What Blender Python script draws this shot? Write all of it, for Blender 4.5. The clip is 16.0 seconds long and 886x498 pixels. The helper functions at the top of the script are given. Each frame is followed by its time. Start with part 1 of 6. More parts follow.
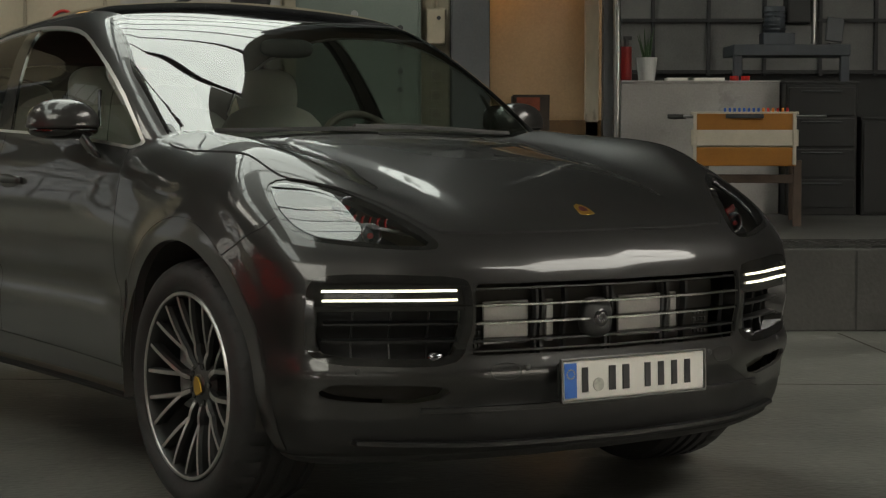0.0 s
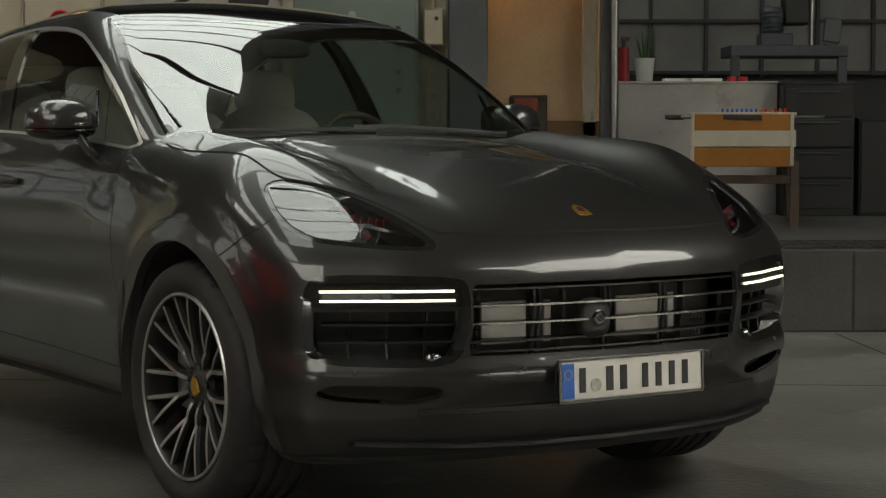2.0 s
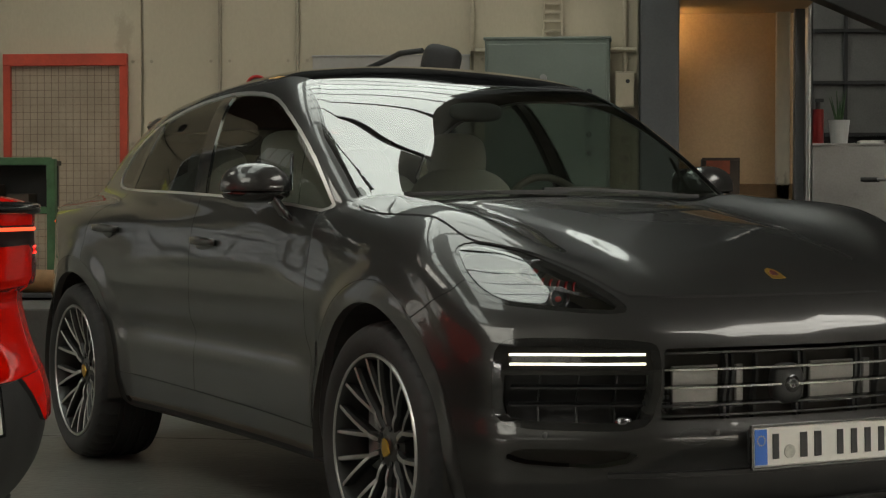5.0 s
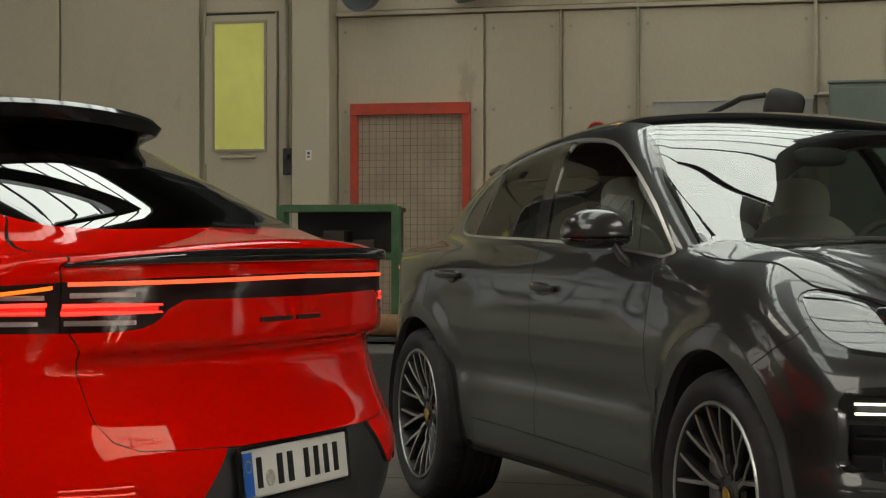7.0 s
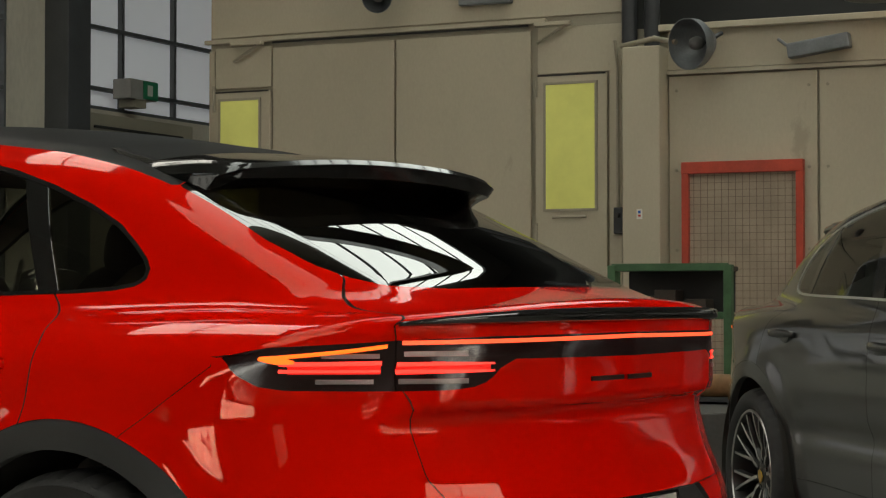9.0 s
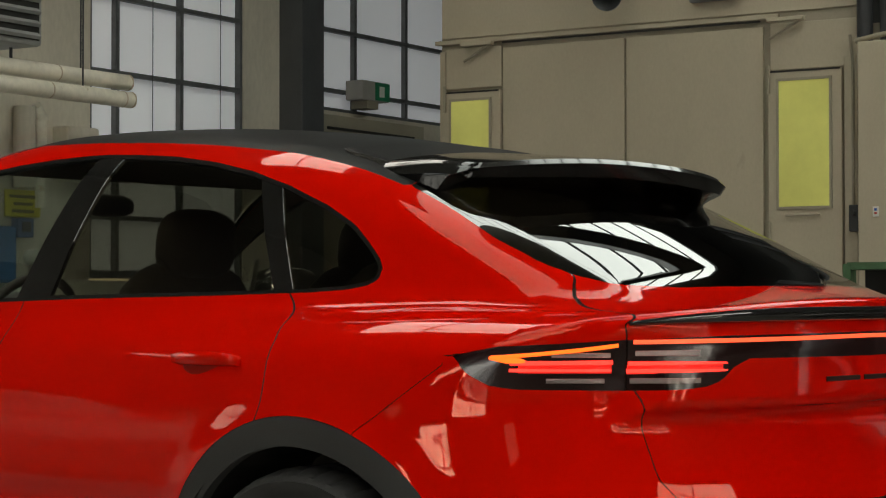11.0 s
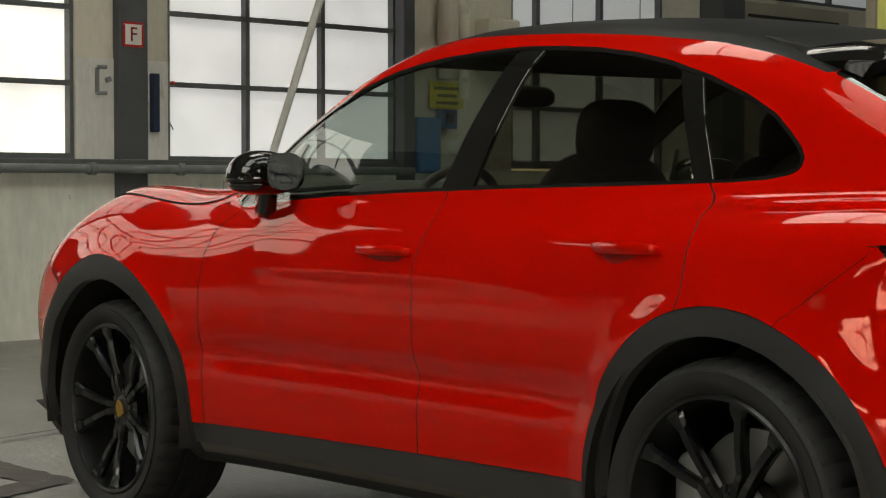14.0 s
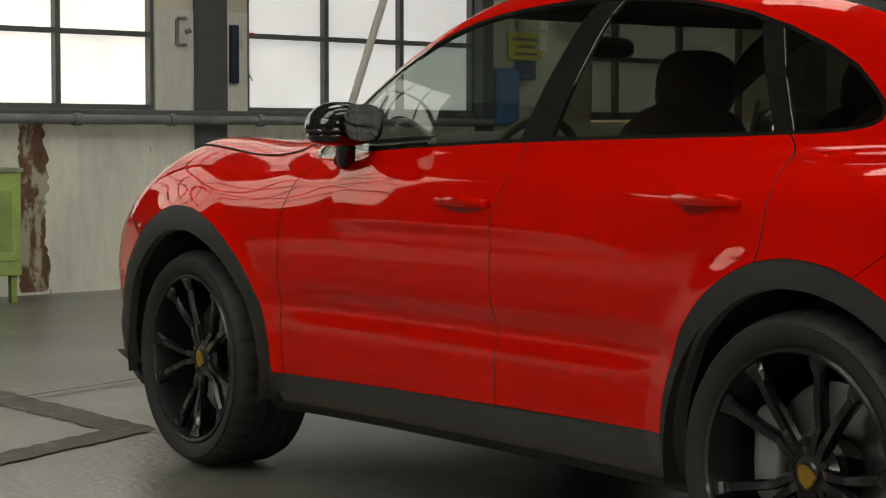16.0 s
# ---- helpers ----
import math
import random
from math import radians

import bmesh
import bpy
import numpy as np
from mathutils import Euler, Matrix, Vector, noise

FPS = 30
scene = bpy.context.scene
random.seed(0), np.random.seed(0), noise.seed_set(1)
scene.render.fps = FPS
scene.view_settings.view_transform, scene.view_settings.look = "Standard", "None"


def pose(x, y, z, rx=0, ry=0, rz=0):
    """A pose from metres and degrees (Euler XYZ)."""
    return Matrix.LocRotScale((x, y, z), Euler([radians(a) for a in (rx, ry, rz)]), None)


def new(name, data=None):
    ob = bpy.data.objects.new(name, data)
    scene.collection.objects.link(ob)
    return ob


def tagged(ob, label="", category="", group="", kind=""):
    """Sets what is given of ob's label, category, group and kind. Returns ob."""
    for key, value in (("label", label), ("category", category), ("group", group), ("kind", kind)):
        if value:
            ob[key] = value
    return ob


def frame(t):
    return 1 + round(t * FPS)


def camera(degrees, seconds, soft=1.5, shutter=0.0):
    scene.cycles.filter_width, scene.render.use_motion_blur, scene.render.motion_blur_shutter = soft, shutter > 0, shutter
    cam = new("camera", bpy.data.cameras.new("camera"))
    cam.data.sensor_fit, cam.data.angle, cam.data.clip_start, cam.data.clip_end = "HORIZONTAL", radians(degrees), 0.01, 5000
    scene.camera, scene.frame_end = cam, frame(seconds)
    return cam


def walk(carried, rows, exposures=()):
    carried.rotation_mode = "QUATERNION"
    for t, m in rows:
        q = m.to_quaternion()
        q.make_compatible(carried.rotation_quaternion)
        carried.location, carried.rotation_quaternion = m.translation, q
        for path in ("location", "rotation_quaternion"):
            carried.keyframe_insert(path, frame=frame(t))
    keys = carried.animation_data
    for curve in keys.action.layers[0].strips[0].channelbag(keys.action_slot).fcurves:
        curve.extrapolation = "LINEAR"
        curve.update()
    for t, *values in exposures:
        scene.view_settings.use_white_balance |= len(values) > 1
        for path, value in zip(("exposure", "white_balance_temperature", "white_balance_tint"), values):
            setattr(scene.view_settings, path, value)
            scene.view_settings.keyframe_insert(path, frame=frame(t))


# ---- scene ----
LENS, EYE = 25.61, (0.0, 0.0, 1.14)
cam = camera(LENS, 16.0, soft=1.25)
# seconds, yaw, pitch, roll: the camera turns on its stand
PATH = [
    (0, 0.000, -3.499, -0.002),
    (0.5, -0.023, -3.539, -0.007),
    (1, -0.036, -3.590, -0.008),
    (1.5, -0.067, -3.561, -0.001),
    (2, -0.068, -3.482, -0.022),
    (2.5, -0.057, -3.401, -0.006),
    (3, 0.115, -3.254, 0.004),
    (3.2, 0.309, -3.133, 0.007),
    (5.3, 7.015, -1.405, -0.005),
    (5.5, 8.082, -1.263, -0.005),
    (6, 10.604, -0.990, -0.017),
    (6.5, 13.115, -0.680, 0.001),
    (7, 15.500, -0.287, 0.014),
    (7.5, 17.856, 0.219, 0.031),
    (8, 20.337, 0.747, 0.029),
    (8.5, 22.991, 1.225, 0.023),
    (9, 25.205, 1.454, 0.021),
    (9.2, 26.008, 1.499, -0.026),
    (11.3, 32.873, 1.358, -0.009),
    (11.5, 33.520, 1.294, -0.043),
    (12, 35.782, 0.875, -0.011),
    (12.5, 37.908, 0.260, -0.012),
    (13, 40.001, -0.426, -0.011),
    (13.5, 42.127, -1.104, -0.007),
    (14, 44.258, -1.802, 0.011),
    (14.5, 45.937, -2.407, 0.037),
    (15, 46.339, -2.866, 0.023),
    (15.5, 46.492, -3.140, 0.015),
    (16, 46.562, -3.228, -0.014),
]
walk(cam, [(t, pose(*EYE, 90 + pitch, roll, yaw)) for t, yaw, pitch, roll in PATH])

# ---- light ----
world = bpy.data.worlds.new("world")
scene.world = world
world.use_nodes = True
sky = world.node_tree.nodes.new("ShaderNodeTexSky")
sky.sky_type, sky.sun_disc = "NISHITA", False
sky.sun_elevation, sky.sun_rotation = radians(40), radians(-60)
back = world.node_tree.nodes["Background"]
back.inputs["Strength"].default_value = 0.08
world.node_tree.links.new(sky.outputs[0], back.inputs["Color"])
scene.view_settings.exposure = 0.0
GLOW_ROOF = 2.85


# ---- materials ----
def material(name, color, rough=0.5, metal=0.0, coat=0.0, vary=0.15, scale=6.0, bump=0.0, fine=60.0, tint=None, spec=0.5, upright=1.0, chips=None):
    """A surface whose colour wanders at two sizes, with fine relief."""
    m = bpy.data.materials.new(name)
    m.use_nodes = True
    nt = m.node_tree
    b = nt.nodes["Principled BSDF"]
    b.inputs["Metallic"].default_value = metal
    b.inputs["Coat Weight"].default_value = coat
    b.inputs["Coat Roughness"].default_value = 0.02
    b.inputs["Specular IOR Level"].default_value = spec
    b.inputs["Roughness"].default_value = rough
    b.inputs["Base Color"].default_value = (*color, 1)
    if vary or bump:
        co = nt.nodes.new("ShaderNodeTexCoord")
        big, small = nt.nodes.new("ShaderNodeTexNoise"), nt.nodes.new("ShaderNodeTexNoise")
        big.inputs["Scale"].default_value, small.inputs["Scale"].default_value = scale, fine
        big.inputs["Detail"].default_value, small.inputs["Detail"].default_value = 6, 3
        way = nt.nodes.new("ShaderNodeMapping")
        way.inputs["Scale"].default_value = (1, 1, upright)
        nt.links.new(co.outputs["Object"], way.inputs["Vector"])
        for n in (big, small):
            nt.links.new(way.outputs["Vector"], n.inputs["Vector"])
    if vary:
        ramp = nt.nodes.new("ShaderNodeValToRGB")
        dark = tint or tuple(c * (1 - vary) for c in color)
        ramp.color_ramp.elements[0].position, ramp.color_ramp.elements[1].position = 0.35, 0.65
        ramp.color_ramp.elements[0].color, ramp.color_ramp.elements[1].color = (*dark, 1), (*[min(1, c * (1 + vary * 0.4)) for c in color], 1)
        mix = nt.nodes.new("ShaderNodeMix")
        mix.inputs["Factor"].default_value = 0.3
        nt.links.new(big.outputs["Fac"], mix.inputs[2])
        nt.links.new(small.outputs["Fac"], mix.inputs[3])
        nt.links.new(mix.outputs[0], ramp.inputs["Fac"])
        last = ramp.outputs["Color"]
        for size, edge, paint in chips or ():
            spots, keep, over = nt.nodes.new("ShaderNodeTexNoise"), nt.nodes.new("ShaderNodeMapRange"), nt.nodes.new("ShaderNodeMix")
            spots.inputs["Scale"].default_value, spots.inputs["Detail"].default_value, spots.inputs["Roughness"].default_value = size, 8, 0.65
            keep.inputs["From Min"].default_value, keep.inputs["From Max"].default_value = edge, edge + 0.06
            over.data_type = "RGBA"
            over.inputs[7].default_value = (*paint, 1)
            nt.links.new(way.outputs["Vector"], spots.inputs["Vector"])
            nt.links.new(spots.outputs["Fac"], keep.inputs["Value"])
            nt.links.new(keep.outputs["Result"], over.inputs["Factor"])
            nt.links.new(last, over.inputs[6])
            last = over.outputs[2]
        nt.links.new(last, b.inputs["Base Color"])
    if bump:
        bn = nt.nodes.new("ShaderNodeBump")
        bn.inputs["Strength"].default_value, bn.inputs["Distance"].default_value = bump, 0.01
        nt.links.new(small.outputs["Fac"], bn.inputs["Height"])
        nt.links.new(bn.outputs["Normal"], b.inputs["Normal"])
    return m


def glowing(name, color, strength, mottle=0.0):
    m = bpy.data.materials.new(name)
    m.use_nodes = True
    nt = m.node_tree
    b = nt.nodes["Principled BSDF"]
    b.inputs["Base Color"].default_value = (*color, 1)
    b.inputs["Emission Color"].default_value = (*color, 1)
    b.inputs["Emission Strength"].default_value = strength
    if mottle:
        co, nz, mul = nt.nodes.new("ShaderNodeTexCoord"), nt.nodes.new("ShaderNodeTexNoise"), nt.nodes.new("ShaderNodeMapRange")
        nz.inputs["Scale"].default_value, nz.inputs["Detail"].default_value, nz.inputs["Roughness"].default_value = 2.2, 9, 0.65
        mul.inputs["From Min"].default_value, mul.inputs["From Max"].default_value = 0.3, 0.7
        mul.inputs["To Min"].default_value, mul.inputs["To Max"].default_value = strength * (1 - mottle), strength * (1 + mottle * 0.5)
        nt.links.new(co.outputs["Object"], nz.inputs["Vector"])
        nt.links.new(nz.outputs["Fac"], mul.inputs["Value"])
        nt.links.new(mul.outputs["Result"], b.inputs["Emission Strength"])
    return m


def glassy(name, color, rough=0.0, clear=0.9, skin=0.045):
    """Thin tinted glass: a clear pane with a mirror-like skin."""
    m = bpy.data.materials.new(name)
    m.use_nodes = True
    nt = m.node_tree
    nt.nodes.remove(nt.nodes["Principled BSDF"])
    tr, gl, face, power, gain, mix = (nt.nodes.new("ShaderNode" + n) for n in ("BsdfTransparent", "BsdfGlossy", "LayerWeight", "Math", "Math", "MixShader"))
    tr.inputs["Color"].default_value = (*[c * clear for c in color], 1)
    gl.inputs["Roughness"].default_value = rough
    power.operation, gain.operation = "POWER", "MULTIPLY_ADD"
    power.inputs[1].default_value = 5.0
    gain.inputs[1].default_value, gain.inputs[2].default_value = 1 - skin, skin
    nt.links.new(face.outputs["Facing"], power.inputs[0])
    nt.links.new(power.outputs[0], gain.inputs[0])
    nt.links.new(gain.outputs[0], mix.inputs[0])
    nt.links.new(tr.outputs[0], mix.inputs[1])
    nt.links.new(gl.outputs[0], mix.inputs[2])
    nt.links.new(mix.outputs[0], nt.nodes["Material Output"].inputs["Surface"])
    return m


MAT = {
    "concrete": material("concrete_floor", (0.168, 0.165, 0.145), 0.29, vary=0.5, scale=1.3, bump=0.35, fine=30, chips=[(1.1, 0.56, (0.100, 0.097, 0.082)), (5.0, 0.60, (0.235, 0.235, 0.21)), (9.0, 0.64, (0.078, 0.073, 0.060)), (22.0, 0.66, (0.26, 0.26, 0.235))]),
    "grey_paint": material("grey_car_paint", (0.040, 0.0385, 0.037), 0.36, metal=0.6, coat=1.0, vary=0.0, spec=0.4),
    "red_paint": material("red_car_paint", (0.74, 0.004, 0.0002), 0.025, vary=0.0, spec=0.5),
    "black_plastic": material("black_plastic", (0.030, 0.030, 0.029), 0.55, vary=0.15, bump=0.1, fine=300),
    "apron_black": material("apron_black", (0.011, 0.0108, 0.0104), 0.48, vary=0.1, bump=0.05, fine=300),
    "satin_sill": material("satin_sill", (0.045, 0.044, 0.042), 0.35, vary=0.1, bump=0.05, fine=300),
    "black_gloss": material("gloss_black", (0.015, 0.0148, 0.014), 0.08, coat=0.5, vary=0.0),
    "roof_glass": material("roof_glass", (0.006, 0.006, 0.007), 0.06, coat=0.3, vary=0.0),
    "carbon": material("carbon_weave", (0.007, 0.007, 0.007), 0.5, coat=0.05, spec=0.16, vary=0.4, scale=90, bump=0.05, fine=220),
    "seam_shade": material("seam_shade", (0.02, 0.019, 0.018), 0.8, vary=0.1),
    "cabin_lining": material("cabin_lining", (0.15, 0.135, 0.11), 0.85, vary=0.1, bump=0.05, fine=200),
    "inside": material("dark_lining", (0.036, 0.033, 0.028), 0.9, vary=0.0),
    "glass": glassy("clear_glass", (0.80, 0.86, 0.82), skin=0.09),
    "screen_glass": glassy("windscreen_glass", (0.78, 0.85, 0.80), skin=0.26),
    "glass_tint": glassy("tinted_glass", (0.42, 0.46, 0.44), skin=0.09),
    "privacy_glass": glassy("privacy_glass", (0.30, 0.28, 0.22), skin=0.13),
    "dark_glass": glassy("dark_rear_glass", (0.11, 0.105, 0.095), skin=0.28),
    "lamp_glass": glassy("lamp_glass", (0.95, 0.95, 0.95), skin=0.15),
    "lamp_inside": material("lamp_housing", (0.010, 0.010, 0.010), 0.35, vary=0.0),
    "lamp_lens": material("lamp_projector", (0.05, 0.05, 0.055), 0.06, metal=0.4, coat=0.6, vary=0.0),
    "lamp_chrome": material("lamp_chrome", (0.30, 0.30, 0.31), 0.15, metal=1.0, vary=0.0),
    "lamp_clear": material("lamp_clear", (0.34, 0.29, 0.28), 0.3, metal=0.3, vary=0.0),
    "lamp_red": material("lamp_red", (0.22, 0.008, 0.008), 0.15, vary=0.0),
    "chrome": material("bright_trim", (0.80, 0.79, 0.77), 0.34, metal=1.0, vary=0.0),
    "steel": material("bright_steel", (0.35, 0.35, 0.34), 0.3, metal=1.0, vary=0.1),
    "slat_bright": material("slat_bright", (0.22, 0.22, 0.21), 0.2, metal=1.0, vary=0.0),
    "slat_dark": material("slat_dark", (0.03, 0.03, 0.03), 0.25, metal=0.6, vary=0.0),
    "radiator": material("radiator_fins", (0.32, 0.31, 0.29), 0.5, metal=0.5, vary=0.2, fine=200),
    "rim_grey": material("machined_rim", (0.10, 0.10, 0.098), 0.35, metal=0.9, vary=0.0),
    "spoke_face": material("machined_face", (0.48, 0.47, 0.45), 0.32, metal=1.0, vary=0.0),
    "spoke_grey": material("machined_spoke", (0.085, 0.085, 0.083), 0.38, metal=0.9, vary=0.0),
    "rim_red": material("black_rim", (0.012, 0.012, 0.012), 0.35, coat=0.2, vary=0.0),
    "spoke_red": material("satin_black_spoke", (0.010, 0.010, 0.011), 0.22, coat=0.2, vary=0.0),
    "gold": material("gold_emblem", (0.55, 0.33, 0.05), 0.3, metal=0.8, vary=0.2),
    "emblem_dark": material("emblem_field", (0.08, 0.01, 0.01), 0.4, vary=0.0),
    "caliper": material("caliper", (0.34, 0.34, 0.33), 0.35, metal=0.5, vary=0.0),
    "mirror": material("mirror_glass", (0.16, 0.165, 0.165), 0.03, metal=1.0, vary=0.0),
    "plate_white": material("plate_white", (0.72, 0.70, 0.64), 0.45, vary=0.0),
    "plate_black": material("plate_black", (0.012, 0.012, 0.012), 0.5, vary=0.0),
    "plate_blue": material("plate_blue", (0.02, 0.12, 0.48), 0.45, vary=0.0),
    "plate_yellow": material("plate_yellow", (0.6, 0.45, 0.05), 0.45, vary=0.0),
    "seal": material("seal", (0.45, 0.44, 0.38), 0.5, vary=0.3, scale=60),
    "badge_dark": material("badge_dark", (0.05, 0.02, 0.015), 0.3, metal=0.5, vary=0.0),
    "sensor_grey": material("sensor_grey", (0.04, 0.04, 0.04), 0.4, vary=0.0),
    "sensor_red": material("sensor_red", (0.3, 0.01, 0.005), 0.4, vary=0.0),
    "handle_shade_grey": material("grey_handle_shade", (0.035, 0.036, 0.035), 0.4, metal=0.5, coat=0.5, vary=0.0),
    "handle_shade_red": material("red_handle_shade", (0.42, 0.006, 0.001), 0.6, coat=0.1, vary=0.0, spec=0.2),
    "seat_light": material("light_leather", (0.45, 0.43, 0.38), 0.55, vary=0.1, bump=0.1),
    "seat_dark": material("dark_leather", (0.13, 0.115, 0.095), 0.5, vary=0.1, bump=0.1),
    "tail_glass": material("tail_lamp_glass", (0.016, 0.005, 0.005), 0.16, coat=0.15, vary=0.0),
    "running_light": glowing("running_light", (1.0, 0.95, 0.72), 2.2),
    "tail_red": glowing("tail_red", (1.0, 0.035, 0.022), 2.2),
    "tail_red_thin": glowing("tail_red_thin", (1.0, 0.09, 0.03), 1.6),
    "tail_body": glowing("tail_body", (1.0, 0.02, 0.012), 0.35),
    "tail_orange": glowing("tail_orange", (1.0, 0.12, 0.008), 2.0),
    "rubber": material("tyre_rubber", (0.023, 0.0225, 0.022), 0.65, vary=0.2, bump=0.1),
    "beige": material("beige_panel", (0.44, 0.385, 0.28), 0.55, vary=0.10, scale=1.2, bump=0.04, upright=0.5, chips=[(2.2, 0.66, (0.36, 0.31, 0.22)), (14.0, 0.74, (0.20, 0.16, 0.11))]),
    "beige_dark": material("beige_frame", (0.32, 0.285, 0.21), 0.6, vary=0.15, scale=2.0, bump=0.04),
    "door_beige": material("door_beige", (0.40, 0.36, 0.27), 0.55, vary=0.12, scale=1.5),
    "beam": material("dark_steel", (0.028, 0.030, 0.032), 0.5, vary=0.2),
    "column": material("column_paint", (0.085, 0.088, 0.092), 0.5, vary=0.2, scale=3, bump=0.08),
    "joint": material("dark_joint", (0.030, 0.029, 0.026), 0.8, vary=0.3, scale=8),
    "floor_stain": material("brown_floor_stain", (0.068, 0.056, 0.042), 0.6, vary=0.45, scale=6, chips=[(7.0, 0.56, (0.12, 0.115, 0.10)), (16.0, 0.62, (0.145, 0.14, 0.125))]),
    "platform": material("dark_concrete", (0.064, 0.061, 0.055), 0.6, vary=0.35, scale=1.6, bump=0.2, fine=40, chips=[(2.5, 0.6, (0.05, 0.047, 0.042))]),
    "grate": material("grating_steel", (0.06, 0.058, 0.054), 0.5, metal=0.5, vary=0.3),
    "plaster": material("stained_plaster", (0.88, 0.86, 0.75), 0.85, vary=0.18, scale=2.6, bump=0.35, fine=18, upright=0.3, chips=[(3.0, 0.62, (0.68, 0.67, 0.55)), (9.0, 0.66, (0.20, 0.19, 0.15)), (24.0, 0.70, (0.10, 0.10, 0.09))]),
    "pier_low": material("pier_low_paint", (0.74, 0.72, 0.66), 0.8, vary=0.2, scale=3, bump=0.15, fine=25, upright=0.4, chips=[(5.0, 0.62, (0.50, 0.47, 0.40)), (14.0, 0.68, (0.26, 0.24, 0.20))]),
    "pier": material("pier_plaster", (0.64, 0.59, 0.48), 0.8, vary=0.18, scale=1.4, bump=0.15, fine=25, upright=0.4, chips=[(3.5, 0.66, (0.30, 0.27, 0.21))]),
    "rust_wall": material("peeled_brown", (0.20, 0.10, 0.06), 0.85, vary=0.5, scale=5, bump=0.4, fine=30, upright=0.5, chips=[(4.0, 0.52, (0.50, 0.46, 0.36))]),
    "dark_wall": material("dark_paint_and_shade", (0.016, 0.016, 0.0145), 0.6, vary=0.3, scale=2),
    # For poorly lit walls: their shade is put into this near-black base.
    "shade_plaster": material("shade_toned_plaster", (0.075, 0.068, 0.058), 0.85, vary=0.3, scale=1.0),
    "dark_enamel": material("dark_enamel", (0.009, 0.009, 0.0085), 0.45, vary=0.3, scale=4, bump=0.05),
    "roof": material("roof_sheet", (0.07, 0.065, 0.055), 0.8, vary=0.2),
    "tan": material("tan_board", (0.52, 0.36, 0.20), 0.55, vary=0.2, scale=1.3, bump=0.05),
    "dark_ochre": material("dark_ochre", (0.14, 0.075, 0.025), 0.6, vary=0.3),
    "frame_grey": material("window_steel", (0.11, 0.115, 0.115), 0.55, vary=0.25, scale=8, bump=0.1),
    "frame_dark": material("dark_window_steel", (0.02, 0.02, 0.02), 0.6, vary=0.2),
    "green": material("green_enamel", (0.055, 0.13, 0.055), 0.5, vary=0.3, scale=6),
    "dark_wood": material("dark_wood", (0.045, 0.032, 0.022), 0.7, vary=0.4, scale=6, bump=0.1),
    "brown_wood": material("brown_wood", (0.07, 0.045, 0.03), 0.6, vary=0.3, scale=8),
    "red_wood": material("red_brown_board", (0.28, 0.06, 0.025), 0.6, vary=0.3, scale=8),
    "log": material("bare_log", (0.23, 0.12, 0.045), 0.75, vary=0.4, scale=5, bump=0.3, fine=25),
    "red_steel": material("red_lead_paint", (0.48, 0.055, 0.025), 0.5, vary=0.25, scale=5),
    "red_gloss": material("red_gloss", (0.50, 0.02, 0.015), 0.35, vary=0.1),
    "red_dark": material("red_enamel", (0.20, 0.012, 0.010), 0.35, vary=0.1),
    "mesh_board": material("mesh_board", (0.42, 0.335, 0.245), 0.8, vary=0.2, scale=4),
    "wire": material("zinc_wire", (0.20, 0.14, 0.10), 0.6, metal=0.2, vary=0.0),
    "cabinet_green": material("cabinet_green", (0.145, 0.175, 0.15), 0.45, vary=0.12, scale=3),
    "board_grey": material("board_grey", (0.36, 0.34, 0.31), 0.6, vary=0.1),
    "zinc": material("zinc_sheet", (0.20, 0.21, 0.215), 0.45, metal=0.6, vary=0.25, scale=6),
    "counter": material("smooth_concrete", (0.38, 0.36, 0.335), 0.7, vary=0.2, scale=2.5, bump=0.1, chips=[(3.0, 0.6, (0.28, 0.265, 0.245))]),
    "pot": material("glazed_pot", (0.5, 0.5, 0.48), 0.4, vary=0.05),
    "leaf": material("stiff_leaf", (0.03, 0.07, 0.02), 0.5, vary=0.3),
    "foos_white": material("cream_paint", (0.42, 0.375, 0.30), 0.5, vary=0.12),
    "ochre": material("ochre_paint", (0.27, 0.105, 0.008), 0.5, vary=0.12),
    "toy_blue": material("toy_blue", (0.03, 0.10, 0.40), 0.4, vary=0.0),
    "toy_orange": material("toy_orange", (0.6, 0.18, 0.02), 0.4, vary=0.0),
    "steel_blue": material("blue_grey_steel", (0.045, 0.052, 0.06), 0.5, vary=0.2),
    "sign_white": material("sign_white", (0.75, 0.73, 0.68), 0.5, vary=0.03),
    "sign_yellow": material("sign_yellow", (0.62, 0.55, 0.03), 0.5, vary=0.05),
    "sign_text": material("sign_text", (0.12, 0.11, 0.03), 0.6, vary=0.0),
    "blue_dark": material("dark_blue", (0.012, 0.025, 0.06), 0.5, vary=0.15),
    "blue_box": material("blue_enamel", (0.04, 0.10, 0.24), 0.45, vary=0.1),
    "blue_cloth": material("blue_cloth", (0.06, 0.17, 0.36), 0.8, vary=0.2),
    "exit_green": material("exit_green", (0.02, 0.22, 0.10), 0.4, vary=0.0),
    "pipe_grey": material("grey_pipe_paint", (0.20, 0.21, 0.205), 0.5, vary=0.25, scale=6),
    "lime": material("lime_enamel", (0.42, 0.55, 0.16), 0.5, vary=0.2, scale=5),
    "lime_dark": material("lime_shade", (0.33, 0.42, 0.13), 0.55, vary=0.25, scale=5),
    "lime_grey": material("lime_top", (0.34, 0.37, 0.27), 0.6, vary=0.25, scale=5),
    "heater_grey": material("heater_grey", (0.30, 0.31, 0.30), 0.5, vary=0.12),
